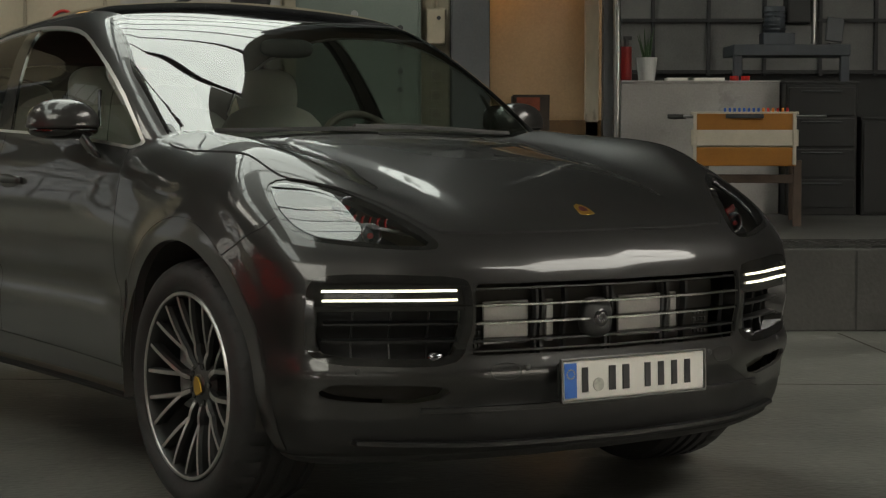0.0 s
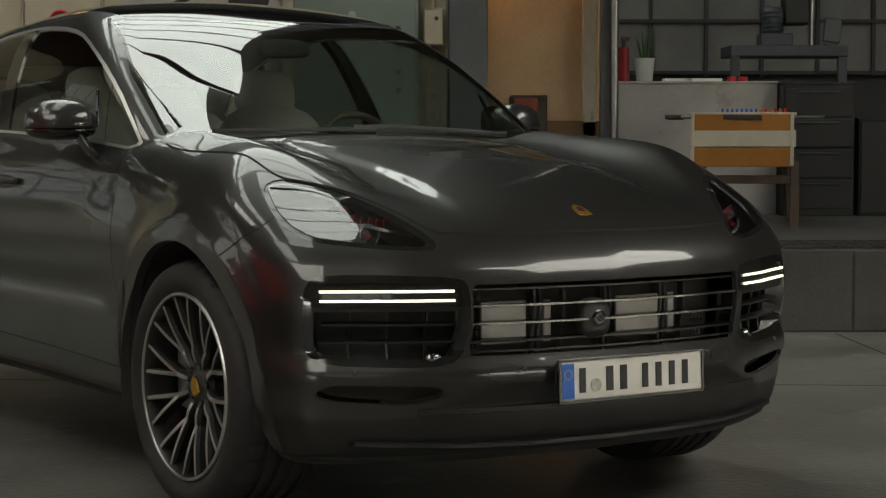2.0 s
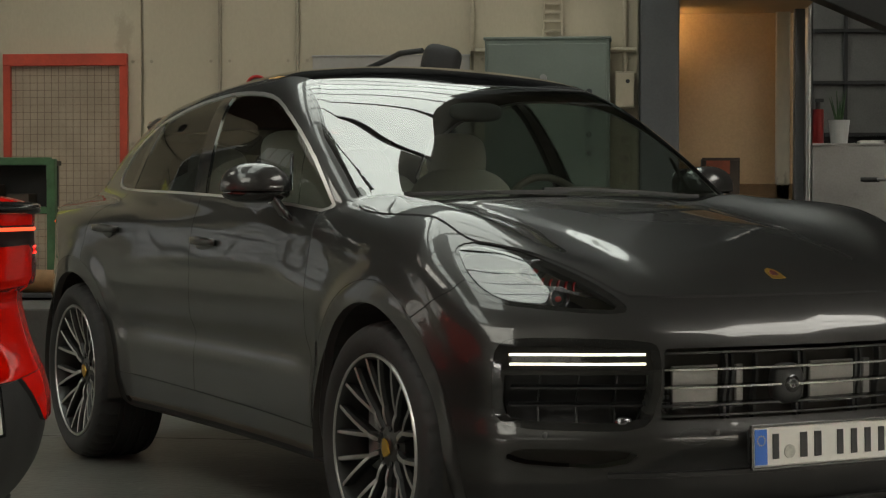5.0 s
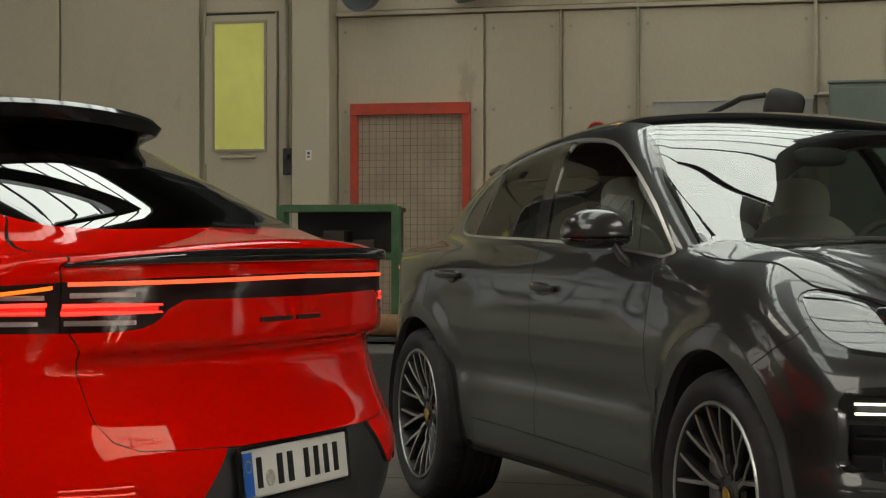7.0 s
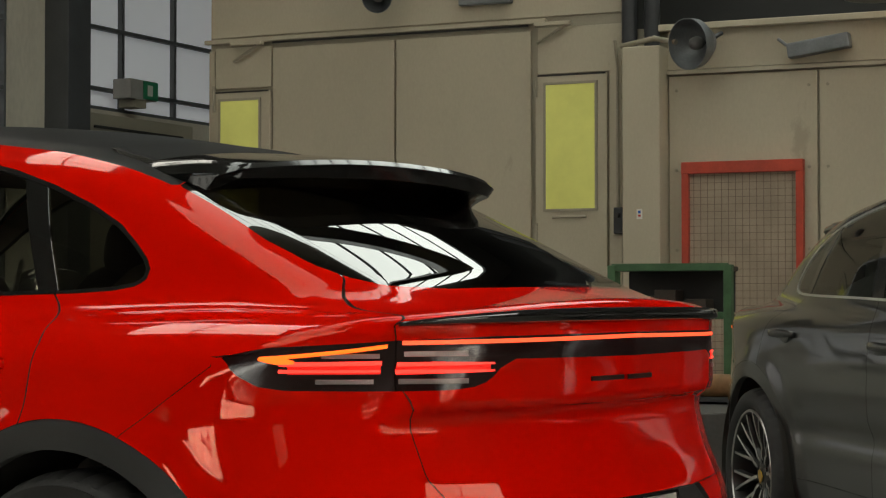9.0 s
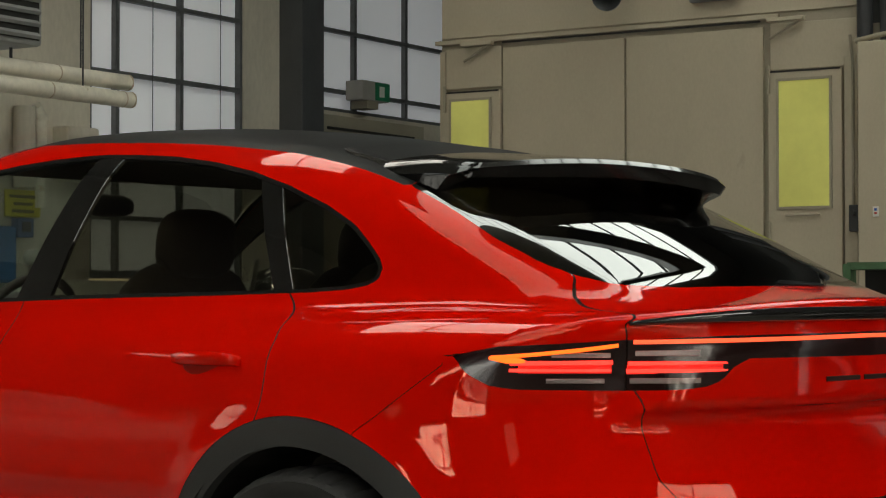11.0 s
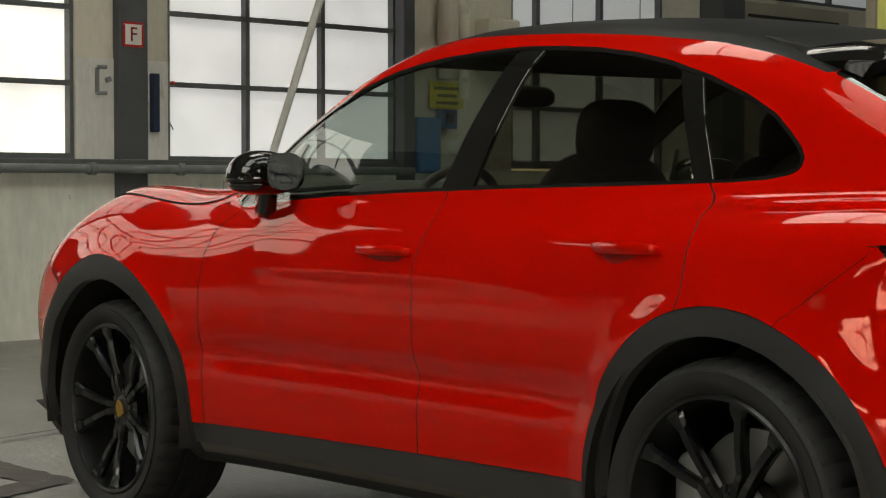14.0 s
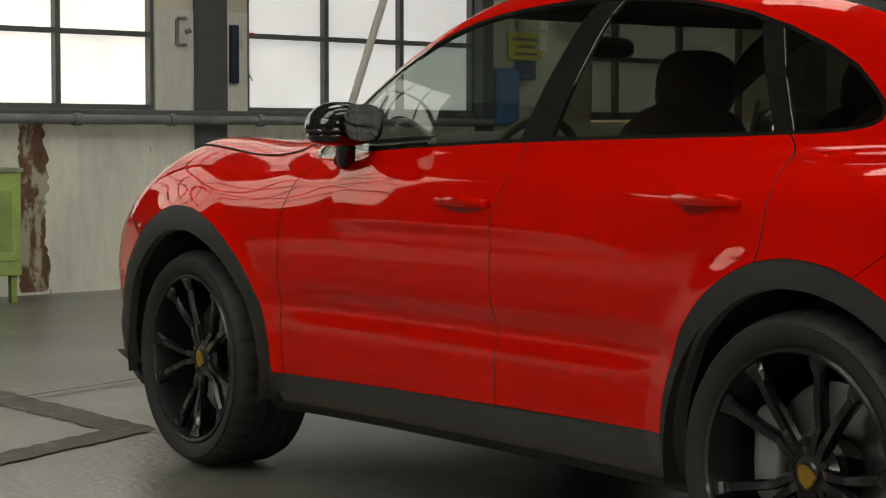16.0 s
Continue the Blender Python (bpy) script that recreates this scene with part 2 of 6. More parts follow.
    "lagging": material("pipe_lagging", (0.82, 0.77, 0.64), 0.6, vary=0.14, scale=5, bump=0.1, fine=20, chips=[(6.0, 0.66, (0.42, 0.27, 0.14))]),
    "lagging_end": material("lagging_end", (0.62, 0.50, 0.36), 0.65, vary=0.3, scale=8),
    "pole": material("pole_paint", (0.58, 0.57, 0.52), 0.5, vary=0.1),
    "yellow_pane": glowing("yellow_pane", (0.58, 0.57, 0.14), 0.20, 0.75),
    "warm_lamp": glowing("warm_lamp", (1.0, 0.55, 0.15), 2.5),
    "board_glow": glowing("board_glow", (1.0, 0.62, 0.24), 15.0),
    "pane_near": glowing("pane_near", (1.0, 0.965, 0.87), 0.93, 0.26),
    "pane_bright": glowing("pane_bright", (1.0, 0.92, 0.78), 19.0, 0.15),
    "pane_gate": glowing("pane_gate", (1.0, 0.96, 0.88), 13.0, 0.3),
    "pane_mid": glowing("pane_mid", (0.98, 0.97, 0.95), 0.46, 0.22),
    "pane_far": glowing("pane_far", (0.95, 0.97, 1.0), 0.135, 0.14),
    "pane_dim": material("dim_pane", (0.14, 0.137, 0.128), 0.5, vary=0.3, scale=2),
    "side_sky_pane": glowing("side_daylight_pane", (1.0, 0.96, 0.84), 4.6, 0.1),
    "west_sky_pane": glowing("west_daylight_pane", (1.0, 0.96, 0.84), 2.2, 0.1),
    "corner_fill_pane": glowing("corner_fill_glow", (1.0, 0.96, 0.84), 0.8, 0.1),
    "south_fill_pane": glowing("south_fill_glow", (0.98, 0.96, 0.84), 4.4, 0.1),
    "east_sky_pane": glowing("east_daylight_pane", (1.0, 0.97, 0.88), 6.2, 0.1),
    "sky_pane": glowing("daylight_pane", (0.94, 1.0, 0.91), GLOW_ROOF, 0.1),
}

MAT["red_paint"].node_tree.nodes["Principled BSDF"].inputs["Specular Tint"].default_value = (1.0, 0.42, 0.28, 1)


# ---- building blocks ----
def mesh_of(name, verts, faces, mat, smooth=False, normals=None):
    me = bpy.data.meshes.new(name)
    me.from_pydata([tuple(v) for v in np.asarray(verts).tolist()], [], [tuple(f) for f in (faces.tolist() if hasattr(faces, "tolist") else faces)])
    if mat is not None:
        me.materials.append(mat if not isinstance(mat, str) else MAT[mat])
    if smooth:
        me.polygons.foreach_set("use_smooth", [True] * len(me.polygons))
    if normals is not None:
        me.normals_split_custom_set_from_vertices([tuple(n) for n in normals.tolist()])
    me.update()
    return me


def from_bm(name, bm, mat):
    me = bpy.data.meshes.new(name)
    bmesh.ops.recalc_face_normals(bm, faces=bm.faces)
    bm.to_mesh(me)
    bm.free()
    me.materials.append(mat if not isinstance(mat, str) else MAT[mat])
    return me


def part(name, bm, mat, parent=None, label="", m=None):
    """One mesh object, under its thing or under a part of it."""
    ob = new(name, from_bm(name, bm, mat) if isinstance(bm, bmesh.types.BMesh) else bm)
    if parent is not None:
        ob.parent = parent
    if m is not None:
        ob.matrix_basis = m
    return tagged(ob, label)


def box(sx, sy, sz, at=(0, 0, 0), bevel=0.0, segments=2, bm=None, turn=None):
    bm = bm or bmesh.new()
    m = Matrix.Translation(at) @ (turn or Matrix()) @ Matrix.Diagonal((sx, sy, sz, 1))
    made = bmesh.ops.create_cube(bm, size=1, matrix=m)
    if bevel:
        edges = {e for v in made["verts"] for e in v.link_edges}
        bmesh.ops.bevel(bm, geom=list(edges), offset=bevel, segments=segments, affect="EDGES", profile=0.5)
    return bm


def rod(a, b, r, sides=12, bm=None, r2=None):
    bm = bm or bmesh.new()
    a, b = Vector(a), Vector(b)
    m = Matrix.Translation((a + b) / 2) @ (b - a).to_track_quat("Z", "Y").to_matrix().to_4x4()
    bmesh.ops.create_cone(bm, cap_ends=True, segments=sides, radius1=r, radius2=r if r2 is None else r2, depth=(b - a).length, matrix=m)
    return bm


def structure(name, bm, mat, label, category=""):
    ob = part(name, bm, mat)
    return tagged(ob, label, category or name.split("_")[0], kind="structure")


# ---- the hall: x along the booth wall, y towards it ----
def child(parent, name, bm, mat, label=""):
    return part(name, bm, mat, parent, label)


floor = structure("floor", box(32, 40, 0.2, (-0.6, 3.6, -0.1)), "concrete", "worn grey concrete floor with oily stains", "floor")
random.seed(11)


def stained_line(a, b, w, rough, lift, mat="floor_stain"):
    """A worn line in the floor with uneven edges."""
    a, b = Vector((*a, lift)), Vector((*b, lift))
    n = max(4, int((b - a).length / 0.05))
    side_ = (b - a).normalized().cross(Vector((0, 0, 1))) * w / 2
    bm = bmesh.new()
    l, r, sway = [], [], 0.0
    for i in range(n + 1):
        sway = 0.8 * sway + random.uniform(-1, 1) * rough * w
        p = a.lerp(b, i / n)
        l.append(bm.verts.new(p + side_ * (1 + sway + random.uniform(0, rough))))
        r.append(bm.verts.new(p - side_ * (1 - sway + random.uniform(0, rough))))
    for i in range(n):
        bm.faces.new((l[i], r[i], r[i + 1], l[i + 1]))
    child(floor, "floor_joint", bm, mat)


for i, (a, b, w, rough) in enumerate((((-12, 4.95), (-6.3, 4.33), 0.17, 0.35), ((-6.35, 4.36), (-5.6, 2.2), 0.15, 0.35), ((-10.2, 4.45), (-7.5, 4.12), 0.10, 0.5), ((-12, 9.3), (2.2, 8.6), 0.02, 0.3), ((2.2, 10.8), (2.6, 3.0), 0.015, 0.3), ((-3.4, 10.6), (-2.2, 3.0), 0.02, 0.3), ((-8.6, 9.1), (-7.4, 4.4), 0.02, 0.4))):
    stained_line(a, b, w, rough, 0.003 + 0.002 * i)
platform = structure("platform", box(21.0, 9.2, 0.47, (5.2, 15.6, 0.235), 0.01), "platform", "raised dark concrete platform with a steel edge", "platform")
grate = bmesh.new()
for i in range(90):
    box(0.018, 0.62, 0.012, (-0.8 + i * 0.09, 11.34, 0.478), bm=grate)
for k in range(5):
    box(8.2, 0.02, 0.016, (3.2, 11.06 + k * 0.14, 0.480), bm=grate)
child(platform, "edge_grating", grate, "grate", "dark steel edge grating")
for x in (0.2, 2.34, 4.5, 6.7):
    child(platform, "face_joint", box(0.012, 0.004, 0.45, (x, 10.997, 0.23)), "joint")
structure("ceiling", box(32, 40, 0.2, (-0.6, 3.6, 8.7)), "roof", "dark trussed hall roof", "ceiling")


def skylight(name, x0, x1, y0, y1, z, ribs, bars, mat="sky_pane"):
    pane = structure(name, box(x1 - x0, y1 - y0, 0.02, ((x0 + x1) / 2, (y0 + y1) / 2, z)), mat, "glowing glazed roof strip with dark ribs, out of view", "skylight")
    for i in range(ribs + 1):
        y = y0 + (y1 - y0) * i / ribs
        rib = bmesh.new()
        n = 10
        for k in range(n):
            u0, u1 = k / n, (k + 1) / n
            sag = lambda u: -0.22 + 0.22 * (2 * u - 1) ** 2 * 0.6
            rod((x0 + (x1 - x0) * u0, y, z - 0.05 + sag(u0) * 0.4), (x0 + (x1 - x0) * u1, y, z - 0.05 + sag(u1) * 0.4), 0.045, 6, rib)
        child(pane, "rib", rib, "beam")
    for i in range(1, bars):
        x = x0 + (x1 - x0) * i / bars
        child(pane, "glazing_bar", box(0.035, y1 - y0, 0.05, (x, (y0 + y1) / 2, z - 0.04)), "beam")


skylight("window_roof_middle", -1.95, -0.5, 3.2, 9.8, 8.35, 6, 1)
skylight("window_roof_row", -4.7, -3.75, 3.2, 9.8, 8.35, 6, 1)
skylight("window_roof_inner", -5.2, -0.25, 9.8, 10.9, 8.35, 1, 2)
skylight("window_roof_centre", -5.4, -2.6, -1.4, 3.2, 8.35, 4, 2)
skylight("window_roof_north", -5.6, 0.15, 10.9, 17.2, 8.35, 6, 2)
structure("beam_2", box(0.34, 7.4, 0.30, (-4.45, 12.2, 7.95), 0.02), "beam", "dark steel roof beam under the skylights", "beam")
# Glowing strip added behind the camera to brighten the sides facing it.
skylight("window_roof_south", -6.2, -0.1, -13.0, -2.5, 8.35, 12, 2, "south_fill_pane")
# Glowing strip added out of view to brighten the west wall.
skylight("window_roof_west", -10.8, -8.8, 9.5, 12.2, 8.35, 3, 2, "corner_fill_pane")
skylight("window_roof_side", -8.6, -6.6, 5.0, 8.4, 8.35, 4, 2, "side_sky_pane")
skylight("window_roof_east", 6.6, 11.8, 0.0, 9.0, 8.35, 7, 3, "east_sky_pane")

# west wall: plaster under steel windows
west = structure("wall_west", box(0.34, 40, 1.30, (-12.57, 3.6, 0.65)), "plaster", "stained peeling plaster wall under steel windows", "wall")
for i, (a, b) in enumerate(((8.71, 9.60), (12.15, 13.66), (15.98, 17.12), (20.1, 23.6))):
    structure("wall_pier_%d" % (i + 1), box(0.30, b - a, 3.6, (-12.56, (a + b) / 2, 3.1)), "pier", "pale plaster pier between the windows", "wall")
structure("wall_band", box(0.006, 0.88, 0.84, (-12.405, 9.155, 1.72)), "pier_low", "pale grey lower band of paint on the pier", "trim")
# Upper wall coloured as if unlit, so the cars reflect it dark.
structure("wall_west_top", box(0.30, 40, 2.6, (-12.56, 3.6, 7.4)), "shade_plaster", "dim plaster wall above the windows", "wall")
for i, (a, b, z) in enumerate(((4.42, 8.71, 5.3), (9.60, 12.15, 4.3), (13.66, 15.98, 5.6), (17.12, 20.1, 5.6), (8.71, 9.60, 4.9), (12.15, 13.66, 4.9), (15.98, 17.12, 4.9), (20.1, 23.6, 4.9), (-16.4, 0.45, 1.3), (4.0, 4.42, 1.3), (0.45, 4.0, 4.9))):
    structure("wall_lintel_%d" % (i + 1), box(0.28, b - a, 6.15 - z, (-12.57, (a + b) / 2, (6.15 + z) / 2)), "shade_plaster", "dim plaster wall round a window", "wall")
structure("wall_west_south", box(0.28, 3.55, 1.3, (-12.57, 2.225, 1.95)), "shade_plaster", "dim plaster wall under a high window", "wall")
structure("wall_west_door", box(0.30, 3.4, 1.9, (-12.56, 18.85, 2.25)), "pier", "pale wall round the exit door", "wall")
structure("sill_west", box(0.16, 23.7, 0.05, (-12.38, -0.3 + 0.5, 1.335), 0.008), "frame_grey", "painted steel window sill", "trim")
structure("column_1", box(0.14, 0.272, 8.5, (-12.40, 9.205, 4.25), 0.008), "column", "dark grey painted steel column", "column")
structure("column_2", box(0.34, 0.40, 8.5, (-12.28, 16.80, 4.25), 0.01), "column", "dark grey painted steel column", "column")
structure("column_3", box(0.12, 0.14, 8.5, (-12.36, 12.2, 4.25), 0.01), "column", "slim dark window post", "column")


def window(name, a, b, z0, z1, cols, rows, mat, wide=0.045):
    """A steel window in the west wall from y = a to b."""
    bars = bmesh.new()
    for y in (a, b):
        box(0.07, wide * 1.5, z1 - z0, (-12.46, y, (z0 + z1) / 2), bm=bars)
    for z in (z0, z1):
        box(0.068, b - a, wide * 1.5, (-12.46, (a + b) / 2, z), bm=bars)
    ob = structure(name, bars, "frame_grey", "many-paned steel window with frosted daylit panes", "window")
    for y in cols:
        child(ob, "mullion", box(0.06, wide, z1 - z0, (-12.455, y, (z0 + z1) / 2)), "frame_grey")
    for z in rows:
        child(ob, "transom", box(0.058, b - a, wide * 0.9, (-12.453, (a + b) / 2, z)), "frame_grey")
    ys, zs = [a, *cols, b], [z0, *rows, z1]
    for y0, y1 in zip(ys, ys[1:]):
        for q0, q1 in zip(zs, zs[1:]):
            child(ob, "pane", box(0.012, y1 - y0 - 0.01, q1 - q0 - 0.01, (-12.50, (y0 + y1) / 2, (q0 + q1) / 2)), mat)


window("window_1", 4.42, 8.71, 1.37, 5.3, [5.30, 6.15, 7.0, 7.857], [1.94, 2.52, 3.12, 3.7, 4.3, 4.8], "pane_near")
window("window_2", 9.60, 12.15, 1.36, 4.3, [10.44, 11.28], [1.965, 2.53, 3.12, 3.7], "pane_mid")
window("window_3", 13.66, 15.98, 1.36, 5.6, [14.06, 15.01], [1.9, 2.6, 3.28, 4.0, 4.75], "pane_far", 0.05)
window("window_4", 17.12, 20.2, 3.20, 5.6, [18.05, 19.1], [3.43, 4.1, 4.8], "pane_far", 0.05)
window("window_5", 0.45, 4.0, 2.6, 4.9, [1.16, 1.87, 2.58, 3.29], [3.17, 3.74, 4.31], "west_sky_pane")
exit_door = structure("door_1", box(0.06, 2.2, 2.7, (-12.37, 18.25, 1.80), 0.01), "door_beige", "tall beige panelled exit door", "door")
for z in (2.88, 3.0):
    child(exit_door, "moulding", box(0.02, 1.75, 0.03, (-12.335, 18.25, z), 0.004), "joint")

# booth wall and its doors
booth = structure("wall_booth", box(3.70, 0.16, 4.5, (-6.91, 14.10, 2.25)), "beige_dark", "beige sheet-metal booth wall with panels", "wall")
booth2 = structure("wall_booth_right", box(5.10, 0.16, 2.74, (-2.50, 14.10, 1.82)), "beige_dark", "beige sheet-metal wall with bolted panels", "wall")
for a, b in ((-8.145, -7.02), (-7.0, -5.83)):
    child(booth, "wall_panel", box(b - a, 0.03, 2.74, ((a + b) / 2, 14.005, 1.85), 0.004), "beige")
child(booth, "top_rail", box(3.1, 0.05, 0.035, (-7.25, 13.995, 3.295), 0.004), "beige")
child(booth, "top_shadow_gap", box(2.3, 0.006, 0.016, (-7.0, 13.988, 3.265)), "joint")
child(booth, "upper_panel", box(3.68, 0.02, 1.1, (-6.91, 14.012, 3.88), 0.004), "beige")
child(booth, "side_panel", box(0.05, 0.03, 2.74, (-8.735, 14.005, 1.85)), "beige")
child(booth, "head_panel", box(0.54, 0.03, 0.34, (-8.43, 14.005, 3.07), 0.004), "beige")
child(booth, "head_panel", box(0.70, 0.03, 0.36, (-5.42, 14.005, 3.06), 0.004), "beige")
child(booth, "post", box(0.10, 0.04, 2.5, (-5.125, 14.0, 1.7), 0.004), "beige")
for a, b in ((-4.70, -3.57), (-3.55, -2.99), (-2.97, -2.42), (-2.40, -1.15), (-1.13, 0.04)):
    child(booth2, "wall_panel", box(b - a, 0.03, 2.32, ((a + b) / 2, 14.005, 1.65), 0.004), "beige")
    for x in (a + 0.06, b - 0.06):
        for z in (0.9, 1.5, 2.1, 2.7):
            child(booth2, "bolt", rod((x, 13.994, z), (x, 13.98, z), 0.012, 6), "beige_dark")
child(booth2, "top_rail", box(4.76, 0.06, 0.03, (-2.33, 13.99, 2.835), 0.004), "beige")
child(booth2, "upper_band", box(4.76, 0.03, 0.30, (-2.33, 14.01, 3.01), 0.004), "beige")
child(booth2, "cap_rail", box(4.9, 0.10, 0.05, (-2.33, 13.98, 3.175), 0.006), "beige")
structure("column_4", box(0.30, 0.26, 2.56, (-4.86, 13.93, 1.75), 0.012), "beige", "beige boxed column with a cut top", "column")
# Near-black back of the recess: the shade inside it put into colour.
structure("wall_loft", box(6.2, 0.2, 1.3, (-2.6, 15.2, 3.85)), "dark_wall", "recess wall above the booth, its shade put into a dark colour", "wall")


def booth_door(name, x0, x1, glass):
    d = structure(name, box(x1 - x0, 0.05, 2.40, ((x0 + x1) / 2, 13.99, 1.67), 0.006), "beige", "narrow beige booth door with a yellow-lit pane", "door")
    g0, g1 = glass
    child(d, "pane", box(g1 - g0, 0.012, 0.98, ((g0 + g1) / 2, 13.962, 2.31), 0.002), "yellow_pane", "ribbed yellow glass pane lit from behind")
    fr = bmesh.new()
    for x in (g0, g1):
        box(0.02, 0.02, 1.0, (x, 13.96, 2.31), bm=fr)
    for z in (1.82, 2.80):
        box(g1 - g0 + 0.02, 0.02, 0.02, ((g0 + g1) / 2, 13.958, z), bm=fr)
    child(d, "pane_frame", fr, "beige_dark")
    child(d, "door_gap", box(x1 - x0 - 0.02, 0.004, 0.014, ((x0 + x1) / 2, 13.963, 2.865)), "joint")
    child(d, "hinge", rod((x0 + 0.01, 13.95, 2.70), (x0 + 0.01, 13.95, 2.92), 0.014, 8), "beige_dark")
    child(d, "hinge", rod((x0 + 0.01, 13.95, 1.55), (x0 + 0.01, 13.95, 1.72), 0.014, 8), "beige_dark")
    child(d, "push_bar", rod(((g0 + g1) / 2 - 0.14, 13.93, 1.765), ((g0 + g1) / 2 + 0.14, 13.93, 1.765), 0.010, 8), "beige_dark")
    return d


booth_door("door_2", -5.78, -5.19, (-5.70, -5.275))
booth_door("door_3", -8.70, -8.16, (-8.64, -8.25))
structure("column_5", box(0.27, 0.30, 8.4, (0.195, 13.93, 4.2), 0.01), "column", "dark grey painted steel column", "column")

# back bay to the right of the column
structure("wall_tan", box(0.86, 0.08, 2.02, (0.76, 14.6, 1.48), 0.01), "tan", "tan wooden board wall, stained", "wall")
structure("column_6", box(0.10, 0.14, 6, (1.215, 14.3, 3.4), 0.006), "column", "slim dark door post", "column")
structure("ceiling_low", box(0.92, 1.3, 0.05, (0.79, 13.98, 2.49), 0.004), "tan", "low tan board ceiling in front of the back wall", "ceiling")
structure("beam_1", box(1.3, 0.30, 0.20, (1.16, 13.2, 2.56), 0.01, turn=pose(0, 0, 0, 0, 24, 0)), "dark_wall", "dark slanting steel beam", "beam")
structure("wall_jamb", box(0.10, 0.10, 2.0, (1.10, 14.5, 1.47), 0.006), "pier", "pale jamb beside the tan wall", "wall")
north = structure("wall_north", box(32, 0.2, 1.3, (-0.6, 20.45, 1.1)), "dark_wall", "dark wall below the back windows", "wall")
structure("wall_north_top", box(32, 0.2, 5.2, (-0.6, 20.45, 6.1)), "dark_wall", "dark wall above the back windows", "wall")
structure("wall_north_left", box(17.6, 0.2, 1.76, (-7.8, 20.46, 2.62)), "dark_wall", "dark wall beside the back windows", "wall")
structure("wall_north_right", box(6.2, 0.2, 1.76, (12.3, 20.46, 2.62)), "dark_wall", "dark wall beside the back windows", "wall")
fr = bmesh.new()
for z in (1.74, 2.27, 2.80, 3.45):
    box(9.0, 0.06, 0.036, (4.9, 20.28, z), bm=fr)
back_win = structure("window_8", fr, "frame_dark", "dim many-paned back window with dark bars", "window")
for i in range(14):
    child(back_win, "mullion", box(0.036, 0.058, 1.8, (1.02 + i * 0.577, 20.283, 2.6)), "frame_dark")
for i in range(14):
    for k, (z0, z1) in enumerate(((1.74, 2.27), (2.27, 2.80), (2.80, 3.45))):
        child(back_win, "pane", box(0.55, 0.012, z1 - z0 - 0.02, (1.31 + i * 0.577, 20.32, (z0 + z1) / 2)), "pane_dim")
# Walls behind the camera; the hall's darkness there is put into their colour.
structure("wall_east", box(0.3, 40, 8.6, (15.2, 3.6, 4.3)), "shade_plaster", "dim plaster side wall", "wall")
south = structure("wall_south", box(32, 0.3, 8.6, (-0.6, -16.2, 4.3)), "shade_plaster", "dim plaster end wall", "wall")


def far_window(name, along, at, lo, hi, z0, z1, cols, rows, mat, label):
    """A daylit window in an outer wall: along 'x' or 'y', standing at the other coordinate."""
    place = (lambda u, z, d: (u, at + d, z)) if along == "x" else (lambda u, z, d: (at + d, u, z))
    size = (lambda w, h: (w, 0.05, h)) if along == "x" else (lambda w, h: (0.05, w, h))
    inward = 0.03 if at < 0 else -0.03
    bars = bmesh.new()
    for k in range(cols + 1):
        box(*size(0.06, z1 - z0), place(lo + (hi - lo) * k / cols, (z0 + z1) / 2, inward), bm=bars)
    for k in range(rows + 1):
        box(*size(hi - lo, 0.055), place((lo + hi) / 2, z0 + (z1 - z0) * k / rows, inward * 1.1), bm=bars)
    w = structure(name, bars, "frame_dark", label, "window")
    child(w, "pane", box(*size(hi - lo, z1 - z0), place((lo + hi) / 2, (z0 + z1) / 2, 0)), mat)


far_window("window_9", "x", -16.03, -0.6, 1.4, 2.2, 4.2, 4, 4, "pane_near", "square daylit end window with dark bars")
far_window("window_10", "x", -16.03, -7.8, -3.8, 0.15, 1.15, 6, 3, "pane_gate", "low sunlit gate window in the end wall")
far_window("window_11", "x", -16.03, -10.5, -8.3, 1.42, 2.05, 4, 2, "pane_gate", "small sunlit gate window in the end wall")
for i, y in enumerate((-9.0, -3.6, 1.8)):
    for k, (z0, z1) in enumerate(((1.0, 1.32), (2.5, 2.85))):
        far_window("window_%d" % (12 + 2 * i + k), "y", 15.03, y - 2.6, y + 2.6, z0, z1, 8, 1, "pane_bright", "narrow daylit side window with dark bars")
# ---- the shape of the two cars: x forward from the front axle, y to the left, z up from the ground ----
def curve(points, soft=0.05):
    """A smooth function through about these (position, value) pairs."""
    px, pv = zip(*sorted(points))
    grid = np.arange(px[0] - 0.6, px[-1] + 0.6, 0.004)
    slope0, slope1 = (pv[1] - pv[0]) / (px[1] - px[0]), (pv[-1] - pv[-2]) / (px[-1] - px[-2])
    val = np.interp(grid, px, pv)
    val = np.where(grid < px[0], pv[0] + slope0 * (grid - px[0]), val)
    val = np.where(grid > px[-1], pv[-1] + slope1 * (grid - px[-1]), val)
    n = int(3 * soft / 0.004) + 1
    kern = np.exp(-0.5 * (np.arange(-n, n + 1) * 0.004 / soft) ** 2)
    val = np.convolve(np.pad(val, n, mode="edge"), kern / kern.sum(), mode="valid")
    return lambda v: np.interp(v, grid, val)


def smax(a, b, k):
    h = np.maximum(k - np.abs(a - b), 0) / k
    return np.maximum(a, b) + h * h * k / 4


def smin(a, b, k):
    return -smax(-a, -b, k)


def bump(v, centre, width):
    return np.exp(-((v - centre) / width) ** 2)


def step(v, a, b):
    u = np.clip((v - a) / (b - a), 0, 1)
    return u * u * (3 - 2 * u)


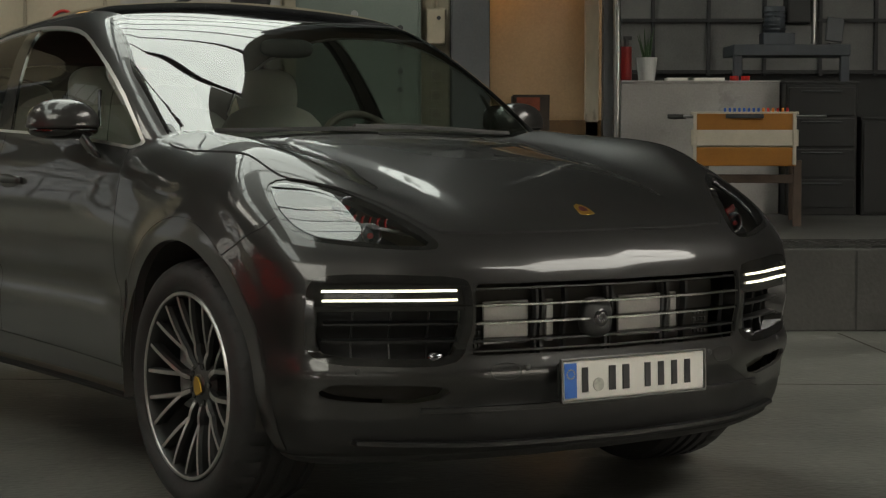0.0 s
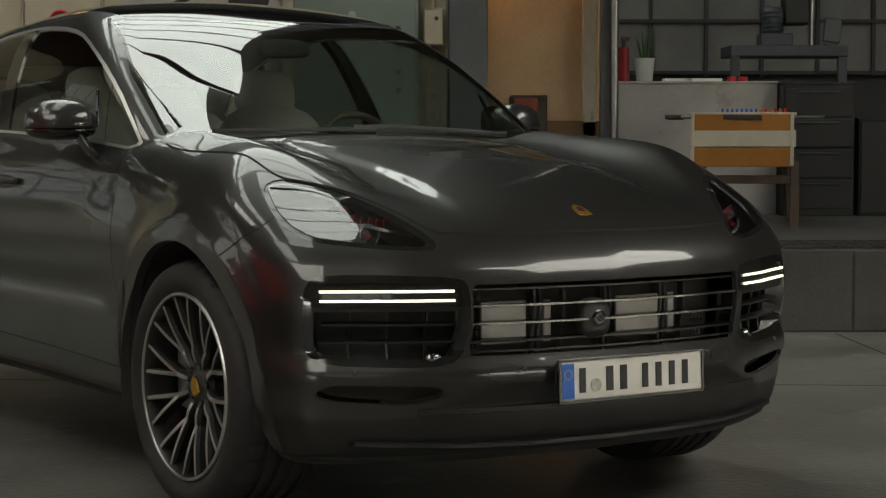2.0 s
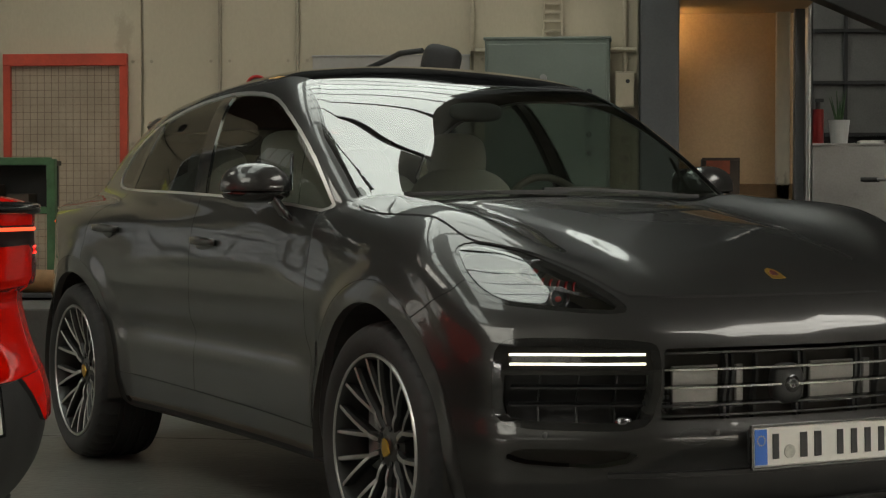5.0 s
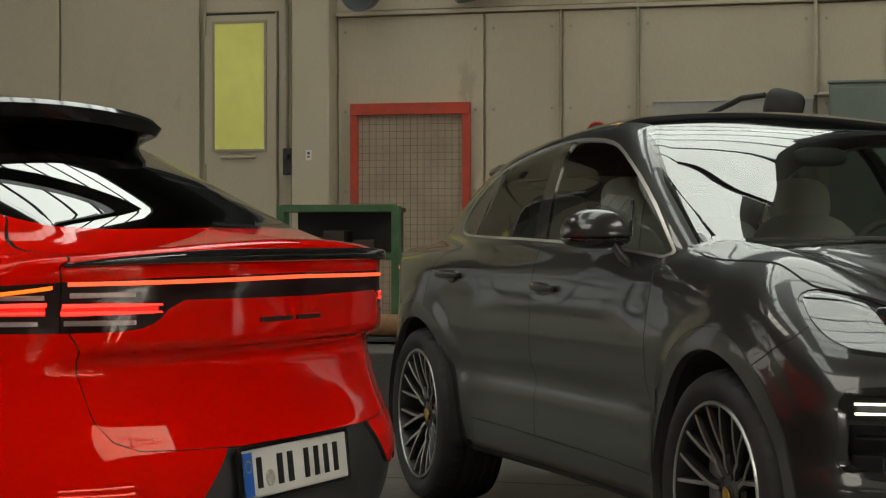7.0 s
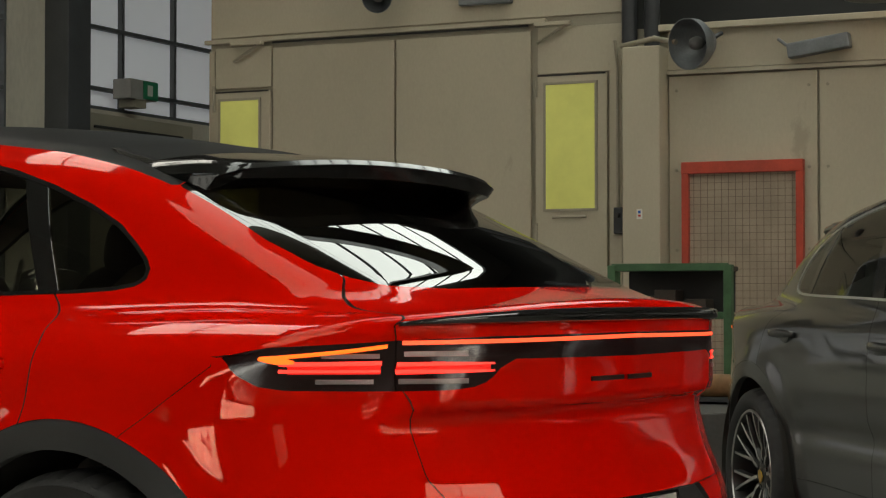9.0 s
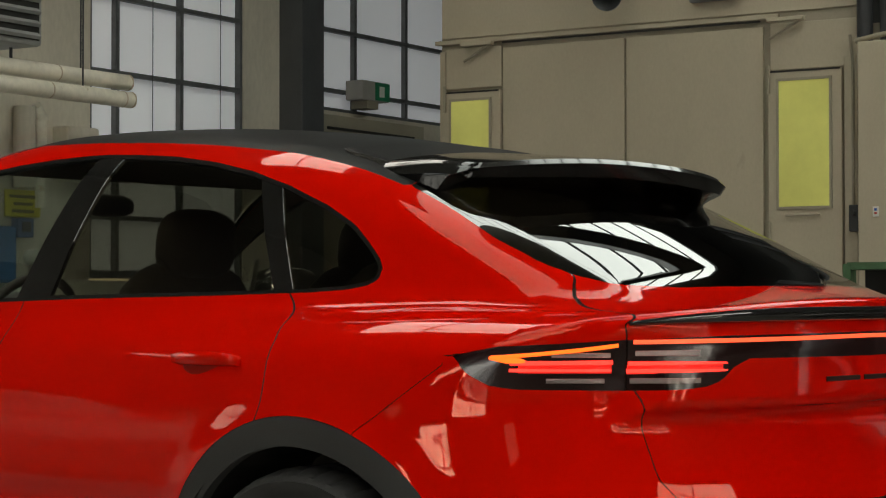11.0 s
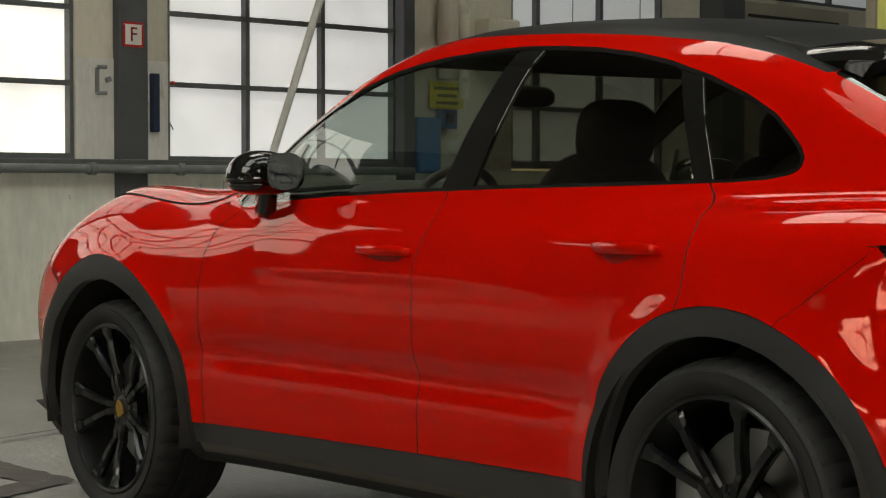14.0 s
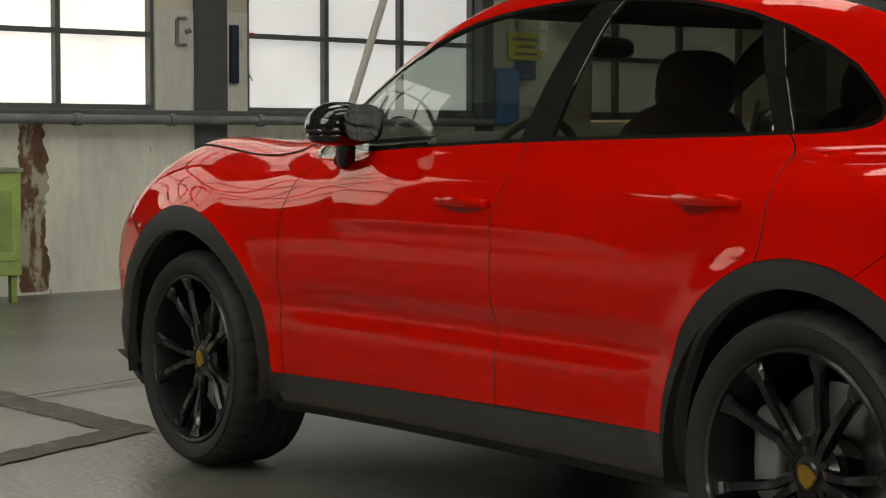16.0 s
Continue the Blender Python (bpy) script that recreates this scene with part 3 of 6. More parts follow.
AXLE, HUB = -2.91, 0.378
plan = curve([(0.9, 0.90), (0.65, 0.945), (0.5, 0.972), (0.3, 0.992), (0, 0.99), (-0.5, 0.945), (-1.0, 0.918), (-1.6, 0.912), (-2.2, 0.925), (-2.6, 0.955), (-2.9, 0.972), (-3.4, 0.945), (-3.9, 0.90)], 0.12)
inset = curve([(0.2, 0.10), (0.30, 0.040), (0.40, 0.024), (0.56, 0.019), (0.66, 0.006), (0.80, 0.0), (0.93, 0.012), (1.02, 0.035), (1.10, 0.075), (1.2, 0.2)], 0.022)
shoulder = curve([(0.2, 0), (0.82, 0.0), (0.89, 0.008), (0.95, 0.020), (1.02, 0.042), (1.08, 0.085), (1.14, 0.17)], 0.02)
hood = curve([(1.0, 0.70), (0.8, 0.845), (0.7, 0.90), (0.5, 0.965), (0.2, 1.03), (-0.2, 1.09), (-0.5, 1.125), (-0.9, 1.13), (-3.2, 1.14), (-3.6, 1.125), (-3.9, 1.10)], 0.06)
nose = curve([(0.15, 0.74), (0.25, 0.845), (0.32, 0.868), (0.405, 0.868), (0.455, 0.912), (0.53, 0.866), (0.60, 0.893), (0.70, 0.89), (0.78, 0.865), (0.84, 0.81), (0.9, 0.73), (1.0, 0.55), (1.1, 0.36)], 0.025)
nose_plan = curve([(-0.3, 0.02), (0, 0.0), (0.3, 0.022), (0.5, 0.065), (0.65, 0.130), (0.78, 0.210), (0.88, 0.268), (0.95, 0.325), (1.02, 0.46)], 0.03)
tail = curve([(0.2, -3.62), (0.3, -3.74), (0.42, -3.85), (0.55, -3.885), (0.66, -3.875), (0.74, -3.825), (0.9, -3.785), (1.0, -3.80), (1.06, -3.83), (1.12, -3.865)], 0.04)
tail_plan = curve([(-0.3, 0.01), (0, 0), (0.3, 0.012), (0.5, 0.042), (0.68, 0.112), (0.8, 0.215), (0.9, 0.37), (0.97, 0.62)], 0.03)
under = curve([(0.9, 0.21), (0.5, 0.20), (-0.6, 0.24), (-2.4, 0.25), (-3.4, 0.27), (-3.9, 0.33)], 0.08)
roof = curve([(-0.2, 1.00), (-0.42, 1.125), (-0.7, 1.298), (-1.0, 1.475), (-1.12, 1.535), (-1.3, 1.60), (-1.5, 1.635), (-1.75, 1.645), (-2.0, 1.635), (-2.3, 1.608), (-2.6, 1.565), (-2.85, 1.505), (-3.05, 1.438), (-3.3, 1.325), (-3.55, 1.207), (-3.75, 1.12), (-4.0, 1.0)], 0.05)
cabin = curve([(-0.2, 0.745), (-0.5, 0.80), (-0.9, 0.838), (-1.2, 0.850), (-1.5, 0.843), (-2.2, 0.828), (-2.6, 0.805), (-3.0, 0.755), (-3.4, 0.695), (-3.8, 0.62)], 0.1)
lean = curve([(1.0, -0.03), (1.12, 0.0), (1.3, 0.055), (1.45, 0.122), (1.55, 0.195), (1.65, 0.32)], 0.03)


def lower(x, y, z):
    wheel = np.minimum(np.hypot(x, z - HUB), np.hypot(x - AXLE, z - HUB))
    w = plan(x) - inset(z)
    w = w - step(x, -0.95, -0.15) * step(x, 0.75, 0.40) * shoulder(z)
    w = w - 0.020 * bump(z, 0.612, 0.050) * step(x, -0.30, -0.75) * step(x, -2.7, -2.2)
    w = w + 0.014 * step(wheel, 0.575, 0.485) * step(z, 0.25, 0.4)
    w = w + 0.012 * bump(x, -3.0, 0.42) * bump(z, 0.98, 0.18)
    top = hood(x) - 0.10 * y ** 2
    front = step(x, -0.75, -0.35)
    ridge = 0.775 + 0.03 * x
    top = top + front * ((0.036 + 0.045 * step(x, 0.8, 0.4) + 0.025 * bump(x, 0.08, 0.27)) * bump(y, ridge, 0.19) - 0.004 * bump(y, 0.50, 0.10) + 0.010 * step(y, 0.43, 0.36) * step(x, 0.75, 0.3))
    top = top + (1 - front) * 0.035
    f = smax(y - w, z - top, 0.10 - 0.055 * front)
    f = smax(f, x - (nose(z) - nose_plan(y)), 0.06)
    f = smax(f, (tail(z) + tail_plan(y)) - x, 0.06)
    return smax(f, under(x) - z, 0.06)


def upper(x, y, z):
    ahead = step(x, -1.9, -1.2)
    behind = step(x, -2.3, -3.0)
    zr = roof(x + ahead * 0.09 * y ** 2 - behind * 0.20 * y ** 2) - (0.14 - 0.055 * ahead) * y ** 2 * (1 - 0.5 * behind)
    f = smax(y - (cabin(x) - lean(z)), z - zr, 0.10)
    f = smax(f, (-3.84 + tail_plan(y)) - x, 0.05)
    return smax(f, 0.9 - z, 0.02)


def shell(p):
    """Below 0 inside the body, above 0 outside."""
    x, y, z = p[:, 0], np.sqrt(p[:, 1] ** 2 + 1e-5), p[:, 2]
    return smin(lower(x, y, z), upper(x, y, z), 0.05 - 0.035 * step(x, -1.0, -0.65))


def slope(p, eps=0.004):
    g = np.stack([shell(p + eps * e) - shell(p - eps * e) for e in np.eye(3)], 1)
    return g / (2 * eps)


def settle(p, times=3):
    """Moves points onto the body's surface."""
    for _ in range(times):
        g = slope(p)
        p = p - np.clip(shell(p) / np.maximum((g * g).sum(1), 0.2), -0.02, 0.02)[:, None] * g
    return p


def body_net(cell=0.03):
    """The whole surface as one even net of triangles: a vertex in each cell that it crosses."""
    lo = np.array([-4.02, -1.1, 0.1])
    n = np.ceil((np.array([1.02, 1.1, 1.75]) - lo) / cell).astype(int)
    ax = [lo[i] + cell * (np.arange(n[i] + 1)) for i in range(3)]
    g = np.stack(np.meshgrid(*ax, indexing="ij"), -1)
    s = shell(g.reshape(-1, 3)).reshape(g.shape[:3])
    inside = s < 0
    corners = [(i, j, k) for i in (0, 1) for j in (0, 1) for k in (0, 1)]
    part = lambda a, c: a[c[0]:c[0] + n[0], c[1]:c[1] + n[1], c[2]:c[2] + n[2]]
    count = sum(part(inside, c).astype(int) for c in corners)
    mixed = (count > 0) & (count < 8)
    number = -np.ones(mixed.shape, int)
    number[mixed] = np.arange(mixed.sum())
    verts = settle((g[:-1, :-1, :-1][mixed] + cell / 2), 6)
    tris = []
    for a in range(3):
        b, c = (a + 1) % 3, (a + 2) % 3
        low = [slice(1, n[i]) for i in range(3)]
        low[a] = slice(0, n[a])
        high = list(low)
        high[a] = slice(1, n[a] + 1)
        s0, s1 = inside[tuple(low)], inside[tuple(high)]
        idx = np.argwhere(s0 != s1)
        first = s0[tuple(idx.T)]
        base = idx + np.array([0 if i == a else 1 for i in range(3)])
        eb, ec = np.eye(3, dtype=int)[b], np.eye(3, dtype=int)[c]
        q = [number[tuple((base - o).T)] for o in (eb + ec, ec, 0 * eb, eb)]
        q = np.stack(q, 1)
        q = np.where(first[:, None], q, q[:, ::-1])
        tris += [q[:, [0, 1, 2]], q[:, [0, 2, 3]]]
    return verts, np.concatenate(tris)
# ---- cutting the body's surface into its panels ----
def distance(u, v, poly):
    """Signed distance to a closed outline, below 0 inside."""
    poly = np.asarray(poly, float)
    best, odd = np.full(len(u), 1e9), np.zeros(len(u), bool)
    for (ax, ay), (bx, by) in zip(poly, np.roll(poly, -1, 0)):
        ex, ey = bx - ax, by - ay
        k = np.clip(((u - ax) * ex + (v - ay) * ey) / (ex * ex + ey * ey + 1e-12), 0, 1)
        best = np.minimum(best, np.hypot(u - ax - k * ex, v - ay - k * ey))
        cross = (ay > v) != (by > v)
        odd ^= cross & (u < ax + (v - ay) * ex / (ey if abs(ey) > 1e-9 else 1e-9))
    return np.where(odd, -best, best)


def rounded(points, times=2):
    """Takes the corners off an outline."""
    p = np.asarray(points, float)
    for _ in range(times):
        q = np.roll(p, -1, 0)
        p = np.stack([0.75 * p + 0.25 * q, 0.25 * p + 0.75 * q], 1).reshape(-1, 2)
    return p


def tidy(v, f):
    used, inv = np.unique(f, return_inverse=True)
    return v[used], inv.reshape(f.shape)


def cut(piece, rule):
    """Splits a piece along rule(x, y, z) = 0, y being the distance from the middle: (below 0, above 0)."""
    v, f = piece
    if len(f) == 0:
        return piece, piece
    val = rule(v[:, 0], np.abs(v[:, 1]), v[:, 2])
    val = np.where(np.abs(val) < 1e-5, 1e-5, val)
    s = val < 0
    k = s[f].sum(1)
    mix = f[(k == 1) | (k == 2)]
    odd = np.argmax(s[mix] == (s[mix].sum(1) == 1)[:, None], 1)
    r = np.arange(len(mix))
    a, b, c = mix[r, odd], mix[r, (odd + 1) % 3], mix[r, (odd + 2) % 3]
    n = len(v)
    lo, hi = np.minimum(np.r_[a, a], np.r_[b, c]), np.maximum(np.r_[a, a], np.r_[b, c])
    key, inv = np.unique(lo * n + hi, return_inverse=True)
    lo, hi = key // n, key % n
    t = (val[lo] / (val[lo] - val[hi]))[:, None]
    v = np.concatenate([v, v[lo] * (1 - t) + v[hi] * t])
    ab, ac = n + inv[:len(mix)], n + inv[len(mix):]
    tip, rest = np.stack([a, ab, ac], 1), np.concatenate([np.stack([ab, b, c], 1), np.stack([ab, c, ac], 1)])
    one = s[a] if len(a) else np.zeros(0, bool)
    two = np.r_[~one, ~one]
    fin = np.concatenate([f[k == 3], tip[one], rest[two]])
    fout = np.concatenate([f[k == 0], tip[~one], rest[~two]])
    return tidy(v, fin), tidy(v, fout)


def split_line(piece, rule, gap=0.0022):
    """Parts a piece along rule = 0 with a narrow open joint: (below, above)."""
    a, b = cut(piece, lambda x, y, z: rule(x, y, z) + gap)
    return a, cut(b, lambda x, y, z: rule(x, y, z) - gap)[1]


def halves(piece):
    """The left and the right part of a piece that stands on both sides."""
    v, f = piece
    left = v[f].mean(1)[:, 1] > 0
    return tidy(v, f[left]), tidy(v, f[~left])


STANCE = {"rise": 0.0}


def nose_up(v, rise):
    """The front end lifted and drawn out a little, as it is on one of the two cars."""
    v = v.copy()
    x, z = v[:, 0].copy(), v[:, 2].copy()
    v[:, 2] += rise * step(x, -0.45, 0.25) * step(z, 0.70, 1.0)
    v[:, 0] += rise * step(x, 0.15, 0.6)
    return v


def panel(name, piece, mat, parent, label="", deep=0.012, sink=0.0, bulge=0.0):
    """A panel of the body with its turned-in edge. sink: how far it lies below the body's surface; bulge: how far it swells outward."""
    v, f = piece
    if len(f) == 0:
        return None
    n = slope(v)
    n /= np.maximum(np.linalg.norm(n, axis=1), 1e-6)[:, None]
    v = v - n * sink
    if bulge:
        v = v + n * (bulge * (np.abs(v[:, 1:2]) - 0.76))
        n[:, 1] += bulge * np.sign(v[:, 1])
        n /= np.linalg.norm(n, axis=1)[:, None]
    if STANCE["rise"]:
        v = nose_up(v, STANCE["rise"])
    if deep:
        e = np.concatenate([f[:, [0, 1]], f[:, [1, 2]], f[:, [2, 0]]])
        key = np.minimum(e[:, 0], e[:, 1]) * len(v) + np.maximum(e[:, 0], e[:, 1])
        _, first, count = np.unique(key, return_index=True, return_counts=True)
        rim = e[first[count == 1]]
        ids, inv = np.unique(rim, return_inverse=True)
        inv = inv.reshape(rim.shape)
        m0, m1 = len(v), len(v) + len(ids)
        v, n = np.concatenate([v, v[ids], v[ids] - n[ids] * deep]), np.concatenate([n, n[ids], n[ids]])
        a, b = inv[:, 0], inv[:, 1]
        skin = len(f)
        f = np.concatenate([f, np.stack([m0 + b, m0 + a, m1 + a], 1), np.stack([m0 + b, m1 + a, m1 + b], 1)])
    ob = new(name, mesh_of(name, v, f, mat, True, n))
    # Painted panels get near-black edges: the shade in the seams put into colour.
    if deep and mat in ("red_paint", "grey_paint"):
        ob.data.materials.append(MAT["seam_shade"])
        ob.data.polygons.foreach_set("material_index", [0] * skin + [1] * (len(f) - skin))
    ob.parent = parent
    return tagged(ob, label)


# outlines of the panels: side ones as (x, z), front ones as (y, z), top ones as (x, y)
SIDE_GLASS = rounded([(-0.56, 1.068), (-0.70, 1.170), (-0.872, 1.288), (-1.068, 1.393), (-1.274, 1.476), (-1.46, 1.514), (-1.72, 1.532), (-1.92, 1.533), (-2.25, 1.506), (-2.55, 1.445), (-2.83, 1.338), (-2.945, 1.245), (-2.975, 1.195), (-2.93, 1.162), (-2.72, 1.149), (-1.80, 1.134), (-1.0, 1.106)], 1)
LAMP = rounded([(0.385, 0.976), (0.376, 0.994), (0.344, 1.002), (0.268, 0.992), (0.175, 0.970), (0.037, 0.919), (-0.068, 0.871), (-0.140, 0.825), (-0.125, 0.807), (-0.025, 0.809), (0.129, 0.823), (0.214, 0.833), (0.288, 0.872), (0.348, 0.925)], 1)
HOOD = rounded([(0.775, -0.5), (0.775, 0.0), (0.757, 0.31), (0.715, 0.47), (0.70, 0.535), (0.58, 0.59), (0.45, 0.68), (0.38, 0.742), (0.325, 0.802), (0.25, 0.822), (0.0, 0.833), (-0.2, 0.825), (-0.43, 0.806), (-0.49, 0.77), (-0.45, 0.55), (-0.40, 0.3), (-0.385, 0.0), (-0.385, -0.5)], 1)
INTAKE = rounded([(0.894, 0.730), (0.903, 0.622), (0.893, 0.529), (0.855, 0.496), (0.685, 0.488), (0.543, 0.490), (0.495, 0.535), (0.492, 0.715), (0.518, 0.735), (0.693, 0.744), (0.83, 0.745)], 1)
LOW_INTAKE = rounded([(0.872, 0.420), (0.845, 0.440), (0.809, 0.442), (0.525, 0.434), (0.581, 0.380), (0.80, 0.388), (0.862, 0.402)], 1)
TAIL_LAMP = [(-2.414, 1.015), (-2.546, 1.035), (-2.92, 1.050), (-3.25, 1.058), (-4.0, 1.062), (-4.0, 1.004), (-3.64, 1.006), (-3.33, 1.008), (-3.275, 0.990), (-3.235, 0.962), (-3.18, 0.949), (-3.10, 0.944), (-2.94, 0.942), (-2.60, 0.944), (-2.52, 0.952), (-2.455, 0.978)]
GATE = [(-0.1, 1.3), (0.62, 1.26), (0.615, 1.19), (0.68, 1.125), (0.742, 1.082), (0.73, 1.0), (0.70, 0.92), (0.685, 0.81), (0.68, 0.755), (0.655, 0.71), (0.60, 0.688), (0.3, 0.674), (-0.1, 0.674)]
BACK_GLASS = [(-2.95, -0.1), (-2.95, 0.612), (-3.08, 0.620), (-3.228, 0.636), (-3.363, 0.630), (-3.449, 0.610), (-3.521, 0.572), (-3.602, 0.424), (-3.645, 0.25), (-3.665, 0.10), (-3.672, 0.0), (-3.672, -0.1)]


def arch(x, z):
    return np.minimum(np.hypot(x, z - HUB), np.hypot(x - AXLE, z - HUB) + 0.012)


def in_arch(x, y, z, r=0.437):
    well = np.maximum(np.minimum(np.abs(x), np.abs(x - AXLE)) - r, z - HUB)
    return np.maximum(np.minimum(arch(x, z) - r, well), 0.6 - y)


def windscreen(x, y, z):
    f = np.maximum(-1.14 - (x + 0.28 * y ** 2), (x + 0.15 * y ** 2) + 0.395)
    side_edge = 0.748 - 0.16 * (z - 1.12) - 0.27 * np.maximum(z - 1.33, 0)
    return np.maximum(np.maximum(f, y - side_edge), 1.05 - z)


def roof_panel(x, y, z):
    f = np.maximum((x + 0.28 * y ** 2) + 1.15, -2.95 - x)
    return np.maximum(np.maximum(f, y - (0.578 - 0.028 * (x + 1.5))), 1.3 - z)


def side(rule, low=0.5):
    return lambda x, y, z: np.maximum(rule(x, y, z), low - y)


NET = body_net(0.022)
piece = {}
_, rest = cut(NET, in_arch)
glass, rest = cut(rest, side(lambda x, y, z: np.maximum(distance(x, z, SIDE_GLASS), 1.04 - z)))
pane, piece["glass_trim"] = cut(glass, lambda x, y, z: distance(x, z, SIDE_GLASS) + 0.010)
piece["front_glass"], pane = cut(pane, lambda x, y, z: -1.715 - 0.35 * (z - 1.14) - x)
piece["pillar_b"], pane = cut(pane, lambda x, y, z: -1.85 - 0.26 * (z - 1.14) - x)
piece["rear_glass"], pane = cut(pane, lambda x, y, z: -2.654 + 0.50 * (z - 1.165) - x)
piece["pillar_c"], piece["corner_glass"] = cut(pane, lambda x, y, z: -2.712 + 0.46 * (z - 1.165) - x)
piece["sail"], piece["front_glass"] = cut(piece["front_glass"], lambda x, y, z: -0.86 - 0.35 * (z - 1.14) - x)
screen, rest = cut(rest, windscreen)
piece["windscreen"], piece["screen_frit"] = cut(screen, lambda x, y, z: windscreen(x, y, z) + np.where(x > -0.6, 0.030, 0.012))
piece["roof_panel"], rest = cut(rest, roof_panel)
back, rest = cut(rest, lambda x, y, z: np.maximum(distance(x, y, BACK_GLASS), 1.12 - z))
piece["back_glass"] = back
lamp, rest = cut(rest, lambda x, y, z: np.maximum(distance((y - x) * 0.7071, z, LAMP), np.maximum(0.1 - x, 0.45 - y)))
piece["lamp_lens"], piece["lamp_frame"] = cut(lamp, lambda x, y, z: distance((y - x) * 0.7071, z, LAMP) + 0.013)
piece["intake"], rest = cut(rest, lambda x, y, z: np.maximum(distance(y, z, INTAKE), 0.3 - x))
piece["grille"], rest = cut(rest, lambda x, y, z: np.maximum(np.maximum(y - 0.486, np.abs(z - 0.616) - 0.10), 0.3 - x))
piece["low_intake"], rest = cut(rest, lambda x, y, z: np.maximum(distance(y, z, LOW_INTAKE), 0.3 - x))
tail_lamp, rest = cut(rest, lambda x, y, z: np.maximum(distance(x + y, z, TAIL_LAMP), x + 3.0))
piece["tail_lamp_outer"], piece["tail_lamp_inner"] = split_line(tail_lamp, lambda x, y, z: -2.93 - (x + y), 0.003)
INNER = rest
# the painted shell
piece["hood"], rest = split_line(rest, lambda x, y, z: np.maximum(np.maximum(distance(x, y, HOOD), 0.8 - z), -0.6 - x))
low, rest = cut(rest, lambda x, y, z: z - (under(x) + 0.03))
piece["underside"] = low
piece["arch_trim"], rest = split_line(rest, lambda x, y, z: np.maximum(np.maximum(arch(x, z) - 0.505, 0.75 - y), 0.24 - z), 0.0012)
mid = lambda x, y, z: np.maximum(np.maximum(x + 0.02, AXLE - 0.02 - x), 0.6 - y)
piece["sill"], rest = split_line(rest, lambda x, y, z: np.maximum(mid(x, y, z), z - (0.376 - 0.018 * (x + 0.6))))
door = lambda x, y, z: np.maximum(mid(x, y, z), np.maximum(z - 1.2, distance(x, z, [(-0.70, 1.4), (-0.69, 1.09), (-0.60, 1.0), (-0.572, 0.92), (-0.562, 0.75), (-0.552, 0.57), (-0.57, 0.2), (-2.5, 0.2), (-2.77, 0.80), (-2.80, 0.89), (-2.797, 1.04), (-2.775, 1.09), (-2.71, 1.15), (-2.71, 1.4)])))
beltline = lambda x, y, z: z - (1.085 + (x + 0.66) * -0.028)
doors, rest = split_line(rest, lambda x, y, z: np.maximum(door(x, y, z), beltline(x, y, z) - 0.06))
piece["front_door"], piece["rear_door"] = split_line(doors, lambda x, y, z: -(x + 1.682 + 0.07 * step(z, 0.90, 1.15)))
nose_half, rest = split_line(rest, lambda x, y, z: np.maximum(0.0 - x, -distance(x, z, [(-1, 0.86), (0.0, 0.86), (0.30, 0.785), (0.44, 0.868), (0.50, 1.4), (-1, 1.4)])))
piece["front_apron"], piece["front_bumper"] = cut(nose_half, lambda x, y, z: np.maximum(np.minimum(z - 0.342, np.maximum(z - 0.44, y - 0.42 - 2.2 * (0.44 - z))), 0.4 - x))
piece["tailgate"], rest = split_line(rest, lambda x, y, z: np.maximum(distance(y, z, GATE), x + 3.25), 0.0012)
seam = [(-5, 0.0), (-5, 1.035), (-3.3, 1.018), (-3.335, 1.012), (-3.095, 0.84), (-2.9, 0.5), (-2.9, 0.0)]
rear_low, piece["body_side"] = split_line(rest, lambda x, y, z: np.maximum(distance(x, z, seam), x + 3.0), 0.0011)
diffuser = lambda x, y, z: np.minimum(z - 0.555, np.maximum(z - 0.690, y - (0.335 + 1.1 * (0.69 - z))))
piece["rear_apron"], piece["rear_bumper"] = cut(rear_low, diffuser)
# ---- helpers on the body's surface ----
def reach(p, d, far=0.5):
    """From points outside, along d, to the surface."""
    p, d = np.asarray(p, float), np.asarray(d, float)
    a, b = np.zeros(len(p)), np.full(len(p), np.nan)
    for k in np.arange(0, far, 0.01):
        hit = (shell(p + k * d) < 0) & np.isnan(b)
        b[hit] = k
    b = np.where(np.isnan(b), far, b)
    a = np.maximum(b - 0.01, 0)
    for _ in range(14):
        m = (a + b) / 2
        inside = shell(p + m[:, None] * d) < 0
        a, b = np.where(inside, a, m), np.where(inside, m, b)
    return p + a[:, None] * d


def on_front(y, z):
    y, z = np.broadcast_arrays(np.atleast_1d(y).astype(float), np.atleast_1d(z).astype(float))
    return reach(np.stack([np.full(y.shape, 1.0), y, z], 1), np.array([-1.0, 0, 0]), 0.9)


def on_rear(y, z):
    y, z = np.broadcast_arrays(np.atleast_1d(y).astype(float), np.atleast_1d(z).astype(float))
    return reach(np.stack([np.full(y.shape, -4.1), y, z], 1), np.array([1.0, 0, 0]), 0.9)


def on_side(x, z, s=1):
    x, z = np.broadcast_arrays(np.atleast_1d(x).astype(float), np.atleast_1d(z).astype(float))
    return reach(np.stack([x, np.full(x.shape, s * 1.15), z], 1), np.array([0, -s * 1.0, 0]), 0.7)


def on_top(x, y):
    x, y = np.broadcast_arrays(np.atleast_1d(x).astype(float), np.atleast_1d(y).astype(float))
    return reach(np.stack([x, y, np.full(x.shape, 1.8)], 1), np.array([0, 0, -1.0]), 1.2)


def outward(p):
    n = slope(np.asarray(p, float))
    return n / np.linalg.norm(n, axis=1)[:, None]


